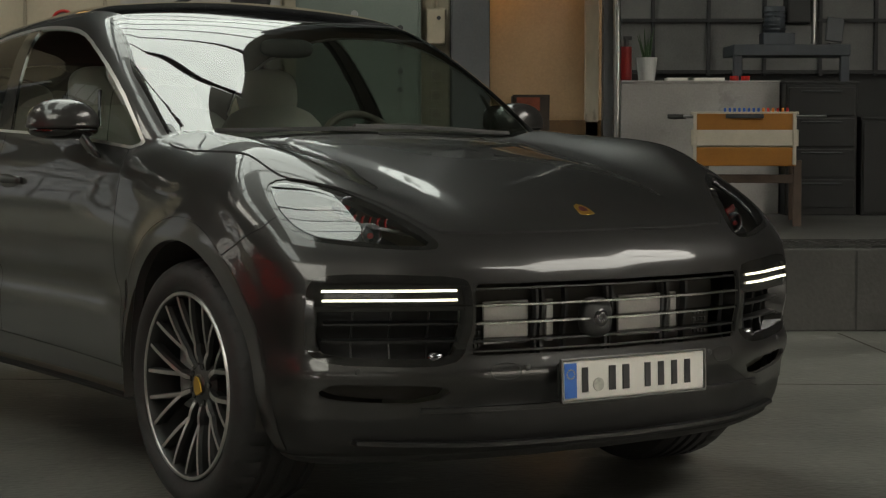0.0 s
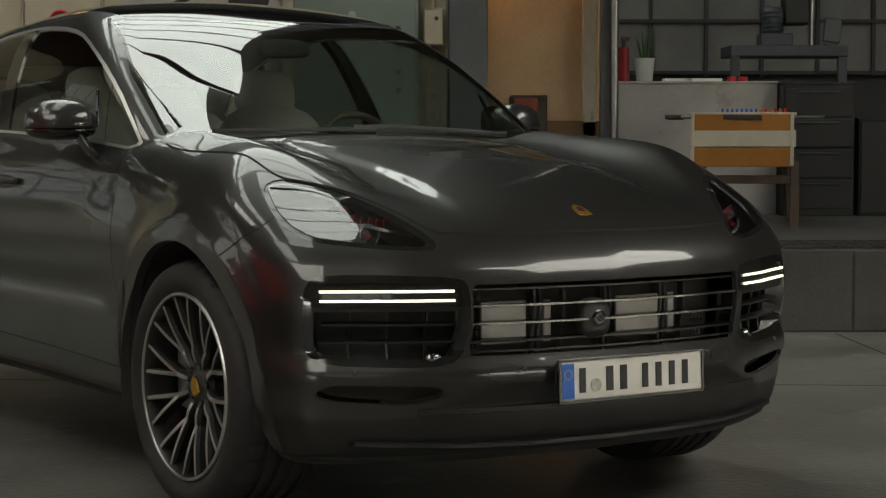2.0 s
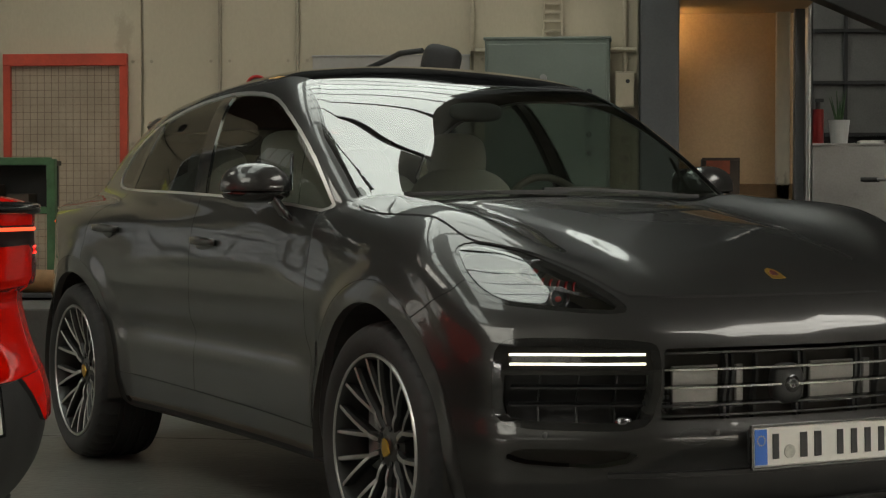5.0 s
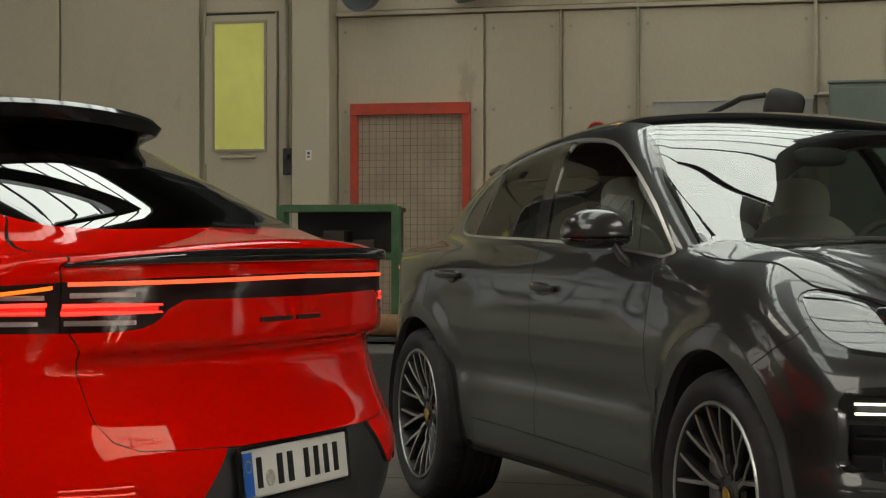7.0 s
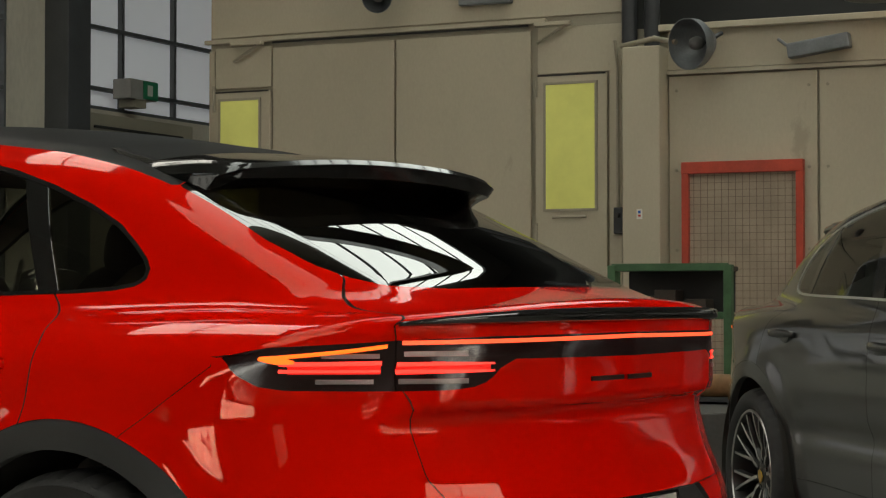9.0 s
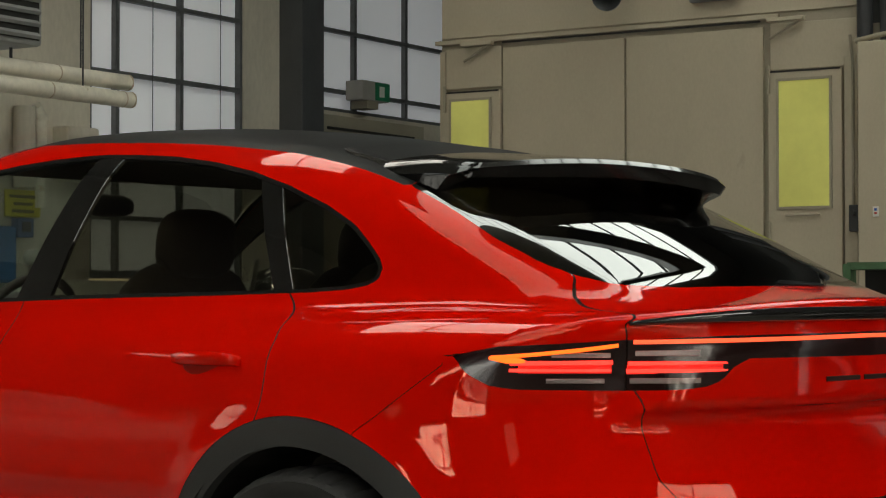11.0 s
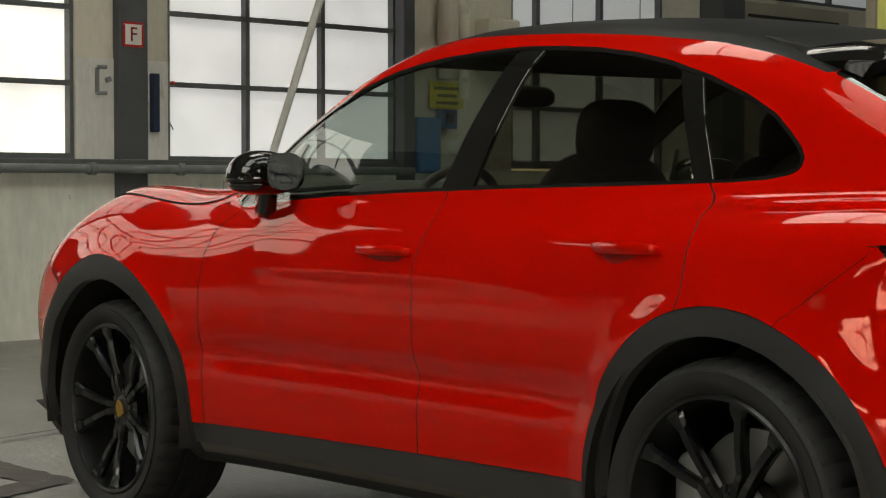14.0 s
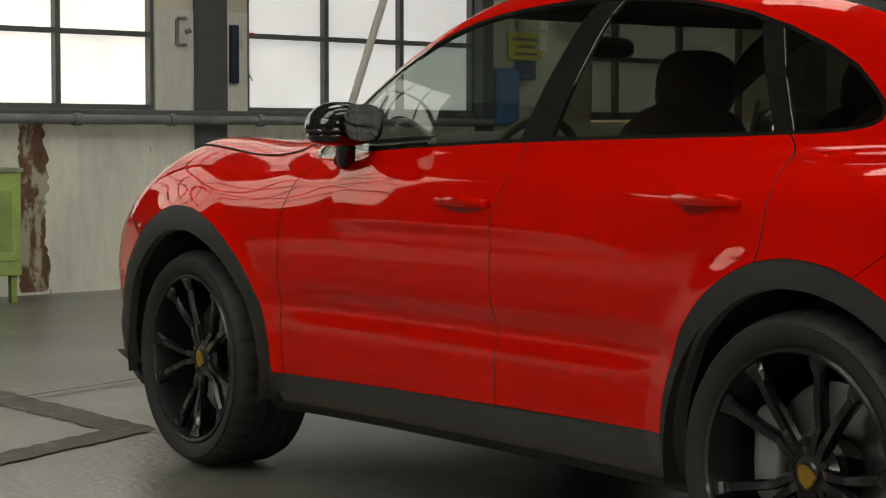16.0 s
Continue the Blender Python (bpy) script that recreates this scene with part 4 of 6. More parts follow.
def lamp_edge(s):
    """A line along the rear edge of the headlight, just inside it."""
    u = np.array([0.215, 0.288, 0.340, 0.372, 0.366, 0.335])
    z = np.array([0.842, 0.880, 0.926, 0.970, 0.984, 0.992])
    t = np.linspace(0, 5, 24)
    u, z = np.interp(t, np.arange(6), u) - 0.010, np.interp(t, np.arange(6), z)
    y = np.linspace(0.45, 1.0, 200)
    out = []
    for a, b in zip(u, z):
        q = np.stack([y - a / 0.7071, s * y, np.full(200, b)], 1)
        out.append(q[np.argmin(np.abs(shell(q)))])
    return np.array(out)


def strip(points, out, up, height, depth, lift=0.0):
    """A bar of rectangular section along points; out and up: directions at each point."""
    p, o, u = (np.asarray(a, float) * np.ones((len(points), 1)) for a in (points, out, up))
    h = np.broadcast_to(np.asarray(height, float), (len(p),))[:, None] / 2
    rings = [p + o * (lift + depth) - u * h * 0.8, p + o * (lift + depth) + u * h * 0.8, p + o * (lift + depth * 0.6) + u * h, p + o * lift + u * h, p + o * lift - u * h, p + o * (lift + depth * 0.6) - u * h]
    bm = bmesh.new()
    vs = [[bm.verts.new(r[i]) for r in rings] for i in range(len(p))]
    for a, b in zip(vs, vs[1:]):
        for k in range(6):
            bm.faces.new((a[k], a[(k + 1) % 6], b[(k + 1) % 6], b[k]))
    bm.faces.new(vs[0])
    bm.faces.new(vs[-1][::-1])
    return bm


def lathe(profile, sides=72, shape=None, bm=None, closed=True):
    """Turns (radius, y) pairs round the y axis."""
    bm = bm or bmesh.new()
    n = len(profile)
    rows = []
    for i in range(sides):
        a = 2 * math.pi * i / sides
        rows.append([bm.verts.new(((r + (shape(i, k) if shape else 0)) * math.cos(a), y, (r + (shape(i, k) if shape else 0)) * math.sin(a))) for k, (r, y) in enumerate(profile)])
    for i in range(sides):
        a, b = rows[i], rows[(i + 1) % sides]
        for k in range(n if closed else n - 1):
            bm.faces.new((a[k], b[k], b[(k + 1) % n], a[(k + 1) % n]))
    return bm


def smooth(ob, angle=40):
    ob.data.polygons.foreach_set("use_smooth", [True] * len(ob.data.polygons))
    ob.data.set_sharp_from_angle(angle=radians(angle))
    return ob


def blob(sx, sy, sz, at, power=2.6, turn=None, seg=28, rings=18, cut_low=None):
    """A rounded box."""
    bm = bmesh.new()
    bmesh.ops.create_uvsphere(bm, u_segments=seg, v_segments=rings, radius=1)
    m = Matrix.Translation(at) @ (turn or Matrix())
    for v in bm.verts:
        c = v.co
        k = (abs(c.x) ** power + abs(c.y) ** power + abs(c.z) ** power) ** (-1 / power)
        c = Vector((c.x * k * sx, c.y * k * sy, c.z * k * sz))
        if cut_low is not None:
            c.z = max(c.z, cut_low)
        v.co = m @ c
    return bm


# ---- wheels: the axle is the y axis, the outside at +y ----
def bar_between(bm, r0, a0, w0, r1, a1, w1, y0, y1, thick):
    """A spoke from radius r0 to r1."""
    p0, p1 = Vector((r0 * math.cos(a0), y0, r0 * math.sin(a0))), Vector((r1 * math.cos(a1), y1, r1 * math.sin(a1)))
    d = (p1 - p0).normalized()
    s = d.cross(Vector((0, 1, 0))).normalized()
    n = 4
    rings = []
    for i in range(n + 1):
        t = i / n
        p = p0.lerp(p1, t) + Vector((0, 0.005 * math.sin(math.pi * t), 0))
        w = w0 + (w1 - w0) * t
        rings.append([bm.verts.new(p + s * w * a + Vector((0, b * thick, 0))) for a, b in ((-0.5, 0), (0.5, 0), (0.75, -0.35), (0.6, -1), (-0.6, -1), (-0.75, -0.35))])
    for a, b in zip(rings, rings[1:]):
        for k in range(6):
            bm.faces.new((a[k], a[(k + 1) % 6], b[(k + 1) % 6], b[k]))
    bm.faces.new(rings[0])
    bm.faces.new(rings[-1][::-1])


def wheel_parts(kind):
    """Meshes of one wheel: (name, mesh, label, parent's name)."""
    R, rim = (HUB, 0.284) if kind == "grey" else (HUB - 0.002, 0.296)
    out = []
    tread = [(R - 0.018, -0.004), (R - 0.006, -0.026), (R, -0.055)]
    for g in (-0.095, -0.145, -0.19, -0.235):
        tread += [(R, g + 0.012), (R - 0.009, g + 0.008), (R - 0.009, g - 0.008), (R, g - 0.012)]
    prof = [(rim - 0.004, -0.012), (rim + 0.012, 0.002), (rim + 0.03, 0.010), (rim + 0.05, 0.011), (R - 0.03, 0.004)] + tread + [(R - 0.012, -0.28), (R - 0.04, -0.292), (rim, -0.285)]
    shoulder = {6, 7, 8}
    bm = lathe(prof, 200, lambda i, k: -0.007 if (k in shoulder and i % 5 == 0) else 0.0)
    out.append(("tyre", from_bm("tyre", bm, "rubber"), "black rubber road tyre", None))
    lip = [(rim, -0.006), (rim - 0.006, 0.0), (rim - 0.014, -0.004), (rim - 0.022, -0.03), (rim - 0.03, -0.25), (rim - 0.01, -0.27), (rim - 0.004, -0.25), (rim - 0.01, -0.03)]
    out.append(("rim", from_bm("rim", lathe(lip, 96), "rim_" + kind), "", None))
    # one spoke of five, with its bright edges; the wheel repeats it
    bm, edges = bmesh.new(), []

    def edge(*args):
        fm = bmesh.new()
        bar_between(fm, *args)
        edges.append(from_bm("spoke_edge", fm, "spoke_face"))

    a = 0.5 * math.pi
    for side_ in (-1, 1):
        if kind == "grey":
            bar_between(bm, 0.060, a + side_ * 0.30, 0.017, 0.125, a + side_ * 0.27, 0.016, -0.052, -0.044, 0.035)
            edge(0.066, a + side_ * 0.30, 0.010, 0.122, a + side_ * 0.27, 0.009, -0.050, -0.042, 0.003)
            for off in (0.157, 0.471):
                bar_between(bm, 0.120, a + side_ * 0.27, 0.014, rim - 0.012, a + side_ * off, 0.011, -0.045, -0.010, 0.034)
                edge(0.118, a + side_ * 0.27, 0.0085, rim - 0.012, a + side_ * off, 0.0075, -0.043, -0.008, 0.003)
        else:
            bar_between(bm, 0.045, a + side_ * 0.24, 0.022, 0.12, a + side_ * 0.145, 0.017, -0.050, -0.046, 0.030)
            bar_between(bm, 0.115, a + side_ * 0.147, 0.017, rim - 0.055, a + side_ * 0.235, 0.020, -0.046, -0.022, 0.030)
            bar_between(bm, rim - 0.06, a + side_ * 0.236, 0.020, rim - 0.012, a + side_ * 0.245, 0.042, -0.023, -0.010, 0.030)
    one = from_bm("spoke", bm, "spoke_" + kind)
    for g in range(5):
        for nm, me in [("spoke", one)] + [("spoke_edge", m_) for m_ in edges]:
            out.append((nm, me, "bright machined spoke edge" if nm == "spoke_edge" else "", 72 * g))
    if kind == "grey":
        lip2 = lathe([(rim - 0.001, -0.004), (rim - 0.004, 0.001), (rim - 0.011, 0.001), (rim - 0.013, -0.004)], 96)
        out.append(("rim_edge", from_bm("rim_edge", lip2, "spoke_face"), "bright machined rim edge", None))
    bm = lathe([(0.001, -0.050), (0.040, -0.051), (0.062, -0.056), (0.085, -0.066), (0.085, -0.095), (0.001, -0.10)], 48)
    out.append(("hub", from_bm("hub", bm, "spoke_" + kind), "", None))
    bm = lathe([(0.001, -0.044), (0.028, -0.045), (0.033, -0.049), (0.033, -0.054), (0.001, -0.054)], 32)
    out.append(("centre_cap", from_bm("centre_cap", bm, "rim_" + kind), "", None))
    bm = crest_shape(0.022, 0.028, 0.004)
    bm.transform(Matrix.Translation((0, -0.043, 0)) @ pose(0, 0, 0, -90, 0, 0))
    out.append(("emblem", from_bm("emblem", bm, "gold"), "gold coloured emblem", None))
    for i in range(5):
        a = 2 * math.pi * (i + 0.75) / 5
        bm = rod((0.056 * math.cos(a), -0.075, 0.056 * math.sin(a)), (0.056 * math.cos(a), -0.050, 0.056 * math.sin(a)), 0.010, 6)
        out.append(("wheel_bolt", from_bm("wheel_bolt", bm, "black_gloss"), "", None))
    bm = lathe([(0.09, -0.142), (0.205, -0.142), (0.205, -0.172), (0.09, -0.172)], 64)
    out.append(("brake_disc", from_bm("brake_disc", bm, "steel"), "bright steel brake disc", None))
    return out


def crest_shape(w, h, t):
    """A small shield standing in the xy plane, t thick."""
    pts = [(-w, h), (0, h * 1.12), (w, h), (w * 1.02, h * 0.1), (w * 0.7, -h * 0.6), (0, -h), (-w * 0.7, -h * 0.6), (-w * 1.02, h * 0.1)]
    bm = bmesh.new()
    a, b = [bm.verts.new((x, y, 0)) for x, y in pts], [bm.verts.new((x * 0.93, y * 0.93, t)) for x, y in pts]
    bm.faces.new(b)
    bm.faces.new(a[::-1])
    for i in range(8):
        bm.faces.new((a[i], a[(i + 1) % 8], b[(i + 1) % 8], b[i]))
    return bm


def number_plate(parent, m, marks):
    """A plate .52 x .11 in its own xy plane, facing +z; marks: dark bars as (x, width, height)."""
    plate = part("number_plate", box(0.52, 0.11, 0.006, (0, 0, 0.003), 0.004), "plate_white", parent, "white number plate with a blue end strip", m)
    bm = bmesh.new()
    for sx, sy, at in ((0.53, 0.007, (0, 0.0585, 0.003)), (0.53, 0.007, (0, -0.0585, 0.003)), (0.007, 0.11, (0.2635, 0, 0.003)), (0.007, 0.11, (-0.2635, 0, 0.003))):
        box(sx, sy, 0.012, at, bm=bm)
    part("plate_frame", bm, "black_gloss", plate)
    part("country_strip", box(0.042, 0.098, 0.002, (-0.234, 0, 0.0072)), "plate_blue", plate, "blue strip with a ring of small marks")
    bm = bmesh.new()
    for i in range(12):
        a = math.pi * i / 6
        box(0.003, 0.003, 0.001, (-0.234 + 0.013 * math.cos(a), 0.018 + 0.013 * math.sin(a), 0.009), bm=bm)
    part("star_ring", bm, "plate_yellow", plate)
    part("seal", rod((-0.135, -0.016, 0.005), (-0.135, -0.016, 0.009), 0.019, 24), "seal", plate, "round grey seal")
    for x, w, h in marks:
        part("mark", box(w, h, 0.003, (x, 0, 0.0075), 0.001), "plate_black", plate)
    return plate


MARKS = [(-0.183, 0.022, 0.070), (-0.085, 0.025, 0.070), (-0.035, 0.025, 0.070), (0.045, 0.022, 0.070), (0.095, 0.022, 0.070), (0.145, 0.022, 0.070), (0.195, 0.022, 0.070)]


def seat(parent, x, y, mat, rear=False):
    """A car seat that faces +x."""
    s = part("seat_cushion", smooth_bm(blob(0.27, 0.26, 0.09, (x, y, 0.62), 4)), mat, parent)
    part("backrest", smooth_bm(blob(0.075, 0.26 if not rear else 0.30, 0.33, (x - 0.33, y, 0.92), 3.2, pose(0, 0, 0, 0, -14, 0))), mat, s)
    part("headrest", smooth_bm(blob(0.055, 0.135, 0.10, (x - 0.43, y, 1.29 if not rear else 1.24), 3.0, pose(0, 0, 0, 0, -8, 0))), mat, s)
    return s


def smooth_bm(bm):
    for f in bm.faces:
        f.smooth = True
    return bm


def build_car(kind, name, label, m):
    grey = kind == "grey"
    paint, trim = ("grey_paint", "grey_paint") if grey else ("red_paint", "black_plastic")
    car = tagged(new(name), label, "car", "parked cars")
    car.matrix_basis = m
    P = piece
    STANCE["rise"] = 0.0 if grey else 0.055

    def both(part_name, key, mat, lab="", parent=None, **kw):
        return [panel(part_name, h, mat, parent or car, lab, **kw) for h in halves(P[key])]

    # shell
    panel("inner_shell", INNER, "cabin_lining", car, "", deep=0, sink=0.014)
    panel("underbody", P["underside"], "black_plastic", car)
    panel("hood", P["hood"], paint, car, sink=-0.004)
    both("body_side", "body_side", paint)
    for h in cut(P["arch_trim"], lambda x, y, z: AXLE / 2 - x):
        for q in halves(h):
            panel("wheel_arch_trim", q, trim, car, "" if grey else "matt black plastic wheel arch", deep=0.03)
    rail, upper_sill = cut(P["sill"], lambda x, y, z: z - 0.312)
    for h in halves(upper_sill):
        panel("sill", h, paint if grey else "satin_sill", car, "" if grey else "satin black plastic sill", deep=0.03)
    for h in halves(rail):
        panel("sill_rail", h, "apron_black", car, "dark recessed rail under the sill", deep=0.02, sink=0.030)
    doors = both("front_door", "front_door", paint) + both("rear_door", "rear_door", paint)
    panel("front_bumper", P["front_bumper"], paint, car)
    panel("front_apron", P["front_apron"], "apron_black", car, "matt black lower apron", sink=0.004)
    gate = panel("tailgate", P["tailgate"], paint, car)
    both("rear_bumper_corner", "rear_bumper", paint)
    panel("rear_apron", P["rear_apron"], "black_plastic", car, "matt black lower apron", sink=0.012)
    panel("roof_panel", P["roof_panel"], "roof_glass" if grey else "carbon", car, "gloss black glass roof" if grey else "black woven carbon roof", sink=0.003)
    # glass
    w = panel("windscreen", P["windscreen"], "screen_glass", car, "clear raked windscreen", deep=0)
    panel("screen_border", P["screen_frit"], "black_gloss", car, "black glass border", deep=0.004)
    bg = panel("rear_window", P["back_glass"], "dark_glass", car, "dark tinted rear window", deep=0.004)
    for key, nm, mt in (("front_glass", "front_side_window", "glass"), ("rear_glass", "rear_side_window", "privacy_glass" if not grey else "glass_tint"), ("corner_glass", "quarter_window", "privacy_glass" if not grey else "glass_tint"), ("sail", "front_corner_window", "glass")):
        for i, h in enumerate(halves(P[key])):
            panel(nm, h, mt, car, "", deep=0.003, sink=0.004)
    for key in ("pillar_b", "pillar_c"):
        both("window_pillar", key, "black_gloss", "gloss black pillar cover", sink=0.002)
    both("window_trim", "glass_trim", "chrome" if grey else "black_gloss", "bright metal window trim" if grey else "gloss black window trim")
    for i, s in enumerate((1, -1)):
        z = np.linspace(1.150, 1.275, 8)
        x = -0.915 - 0.55 * (z - 1.150)
        pts = on_side(x, z, s)
        part("window_bar", strip(pts, outward(pts), (1, 0, 0), 0.022, 0.004), "steel" if not grey else "black_gloss", car)
    # door handles
    for d, (x0, z0), s in ((doors[0], (-1.545, 0.958), 1), (doors[1], (-1.545, 0.958), -1), (doors[2], (-2.583, 0.989), 1), (doors[3], (-2.583, 0.989), -1)):
        x = np.linspace(x0 - 0.125, x0 + 0.125, 12)
        pts = on_side(x, np.full(12, z0), s)
        o = outward(pts)
        lift = (0.030 * np.sin(np.pi * np.linspace(0.06, 0.94, 12)) ** 0.5)[:, None]
        h = 0.034 * np.sin(np.pi * np.linspace(0.10, 0.90, 12)) ** 0.4
        hd = part("door_handle", smooth_bm(strip(pts + o * (lift - 0.012), o, (0, 0, 1), h, 0.016)), paint, d)
        # Thin blob in darkened paint: the shade behind the handle put into colour.
        mid_ = on_side([x0], [z0 - 0.012], s)[0]
        part("handle_shade_patch", smooth_bm(blob(0.085, 0.004, 0.026, mid_, 2.2)), "handle_shade_" + kind, d)
    # door mirrors
    for s in (1, -1):
        turn = pose(0, 0, 0, 0, 0, s * 20)
        drop = 0.01 if grey else 0.0
        arm = part("door_mirror", smooth_bm(blob(0.090, 0.122, 0.090, (-0.955, s * 0.945, 1.165 - drop), 2.3, turn, cut_low=-0.008)), paint if grey else "black_gloss", car, "" if grey else "gloss black mirror cap")
        part("mirror_base", smooth_bm(blob(0.082, 0.117, 0.034, (-0.955, s * 0.942, 1.150 - drop), 2.3, turn)), "black_gloss", arm)
        part("mirror_stalk", smooth_bm(strip([(-0.92, s * 0.905, 1.150 - drop), (-0.885, s * 0.885, 1.100 - drop / 2), (-0.85, s * 0.865, 1.045)], (1, 0, 0), (0, s * 0.8, 0.6), 0.055, 0.06, -0.03)), paint if grey else "black_gloss", arm)
        part("mirror_glass", smooth_bm(blob(0.002, 0.098, 0.058, (-1.045, s * 0.915, 1.188 - drop), 2.8, turn)), "mirror", arm, "silvered mirror glass")
    # headlights
    for h, hf, s in zip(halves(P["lamp_lens"]), halves(P["lamp_frame"]), (1, -1)):
        hl = panel("headlight", h, "lamp_glass", car, "clear headlight with dark housing", deep=0, bulge=0.028)
        panel("lamp_gasket", hf, "black_gloss", hl, "", deep=0.02, sink=0.003)
        panel("lamp_housing", h, "lamp_inside", hl, "", deep=0, sink=0.075)
        for (x, y, z, r) in ((0.475, 0.683, 0.922, 0.022), (0.590, 0.678, 0.847, 0.024)):
            c = np.array([x, s * y, z])
            bm = lathe([(0.002, 0.0), (r * 0.6, -0.006), (r, -0.02), (r * 1.15, -0.02), (r * 1.15, -0.05), (0.002, -0.05)], 28)
            bm.transform(Matrix.Translation(c) @ pose(0, 0, 0, 0, 0, -90))
            pj = part("projector", smooth_bm(bm), "lamp_lens", hl)
            bm = lathe([(r * 1.16, -0.022), (r * 1.18, 0.004), (r * 1.32, 0.006), (r * 1.36, -0.002), (r * 1.30, -0.03)], 28)
            bm.transform(Matrix.Translation(c) @ pose(0, 0, 0, 0, 0, -90))
            part("projector_ring", smooth_bm(bm), "lamp_chrome", pj)
            part("projector_glow", smooth_bm(blob(0.004, r * 0.45, r * 0.35, c + np.array([0.002, s * 0.004, -0.003]), 2)), "lamp_red", pj)
        for k in range(5):
            y = 0.705 - 0.018 * k + 0.006 * np.sin(np.linspace(0, math.pi, 6))
            pts = np.stack([np.full(6, 0.55 + 0.012 * k), s * y, np.linspace(0.872, 0.902, 6) - 0.003 * k], 1)
            part("light_guide", strip(pts, (1, 0, 0), (0, 1, 0), 0.006, 0.006), "lamp_red", hl)
        rim_ = lamp_edge(s)
        part("lamp_bezel", smooth_bm(strip(rim_, outward(rim_), (0, s * 0.6, 0.8), 0.008, 0.01, -0.028)), "lamp_chrome", hl, "thin bright inner bezel")
        y = np.linspace(0.50, 0.74, 8)
        pts = on_front(s * y, np.interp(y, [0.50, 0.74], [0.825, 0.885])) - np.array([0.05, 0, 0])
        part("lamp_shelf", strip(pts, (1, 0, 0), (0, 0, 1), 0.010, 0.03), "black_gloss", hl)
    # front intakes, grille and running lights
    for h, s in zip(halves(P["intake"]), (1, -1)):
        inside_, ring = cut(h, lambda x, y, z: distance(y, z, INTAKE) + 0.022)
        upper_, hole = cut(inside_, lambda x, y, z: 0.643 - z)
        air = panel("side_intake", ring, "black_gloss", car, "gloss black air intake frame", deep=0.06)
        panel("light_cover", upper_, "black_gloss", air, "", deep=0.05, sink=0.006)
        panel("intake_floor", hole, "lamp_inside", air, "", deep=0.0, sink=0.085)
        for z in (0.552, 0.602):
            y = np.linspace(0.53, 0.86, 14)
            pts = on_front(s * y, np.full(14, z)) - outward(on_front(s * y, np.full(14, z))) * 0.05
            part("slat", strip(pts, outward(on_front(s * y, np.full(14, z))), (0, 0, 1), 0.008, 0.03), "lamp_inside", air)
        for y in (0.60, 0.70, 0.79):
            z = np.linspace(0.50, 0.64, 4)
            pts = on_front(np.full(4, s * y), z)
            part("slat", strip(pts - outward(pts) * 0.07, outward(pts), (0, 1, 0), 0.006, 0.02), "lamp_inside", air)
        for z in (0.699, 0.673):
            y = np.linspace(0.535, 0.862, 24)
            pts = on_front(s * y, np.full(24, z))
            o = outward(pts)
            part("running_light", strip(pts, o, (0, 0, 1), 0.0068, 0.006, -0.003), "running_light", air, "lit white light strip")
        c = on_front([s * 0.575], [0.512])[0]
        part("fog_lamp", smooth_bm(blob(0.02, 0.030, 0.018, c - np.array([0.02, 0, 0]), 2)), "lamp_chrome", air)
    gr = panel("grille", P["grille"], "inside", car, "black grille with slim bright slats", deep=0.0, sink=0.10)
    yy = np.linspace(-0.486, 0.486, 40)
    for z, mt, dp in ((0.553, "slat_dark", 0.022), (0.604, "slat_bright", 0.022), (0.655, "slat_bright", 0.026), (0.702, "slat_dark", 0.02), (0.527, "slat_dark", 0.02)):
        pts = on_front(yy, np.full(40, z))
        part("slat", strip(pts, outward(pts), (0, 0, 1), 0.0075, dp, -0.028), mt, gr)
    for y in (-0.265, -0.245, -0.165, -0.02, 0.0, 0.205, 0.225, 0.31):
        z = np.linspace(0.517, 0.715, 6)
        pts = on_front(np.full(6, y), z)
        part("upright", strip(pts, outward(pts), (0, 1, 0), 0.012, 0.02, -0.085), "black_plastic", gr)
    for y0, y1 in ((-0.43, -0.275), (0.03, 0.19), (-0.225, -0.20), (0.235, 0.26)):
        c = on_front([(y0 + y1) / 2], [0.60])[0]
        part("radiator", box(0.01, y1 - y0, 0.12, (c[0] - 0.075, (y0 + y1) / 2, 0.60), 0.003), "radiator", gr)
    for y in (-0.47, 0.335):
        c = on_front([y], [0.575])[0]
        bm = bmesh.new()
        for i in range(4):
            for k in range(4):
                box(0.006, 0.009, 0.010, (c[0] - 0.035, y - 0.02 + 0.0135 * i, 0.54 + 0.018 * k), 0.001, bm=bm)
        part("mesh_block", bm, "black_plastic", gr)
    c = on_front([-0.085], [0.605])[0]
    part("camera_housing", smooth_bm(blob(0.03, 0.052, 0.058, c - np.array([0.035, 0, 0]), 3)), "black_plastic", gr)
    bm = lathe([(0.001, 0.0), (0.028, -0.010), (0.033, -0.02), (0.033, -0.04), (0.001, -0.04)], 32)
    bm.transform(Matrix.Translation(c + np.array([0.003, 0, 0])) @ pose(0, 0, 0, 0, 0, -90))
    part("camera_lens", smooth_bm(bm), "black_gloss", gr)
    for h in halves(P["low_intake"]):
        panel("lower_intake", h, "inside", car, "", deep=0.0, sink=0.05)
    for y in (-0.40, 0.40):
        ring = rounded([(y - 0.045, 0.448), (y + 0.045, 0.448), (y + 0.045, 0.492), (y - 0.045, 0.492)], 2)
        pts = on_front(ring[:, 0], ring[:, 1])
        pts = np.concatenate([pts, pts[:1]])
        part("washer_cover", strip(pts, outward(pts), np.gradient(pts, axis=0)[:, [0, 2, 1]] * [0, -40, 40], 0.003, 0.0015), "black_plastic", car)
    for y in (-0.335, 0.335, -0.78, 0.78):
        c = on_front([y], [0.478])[0]
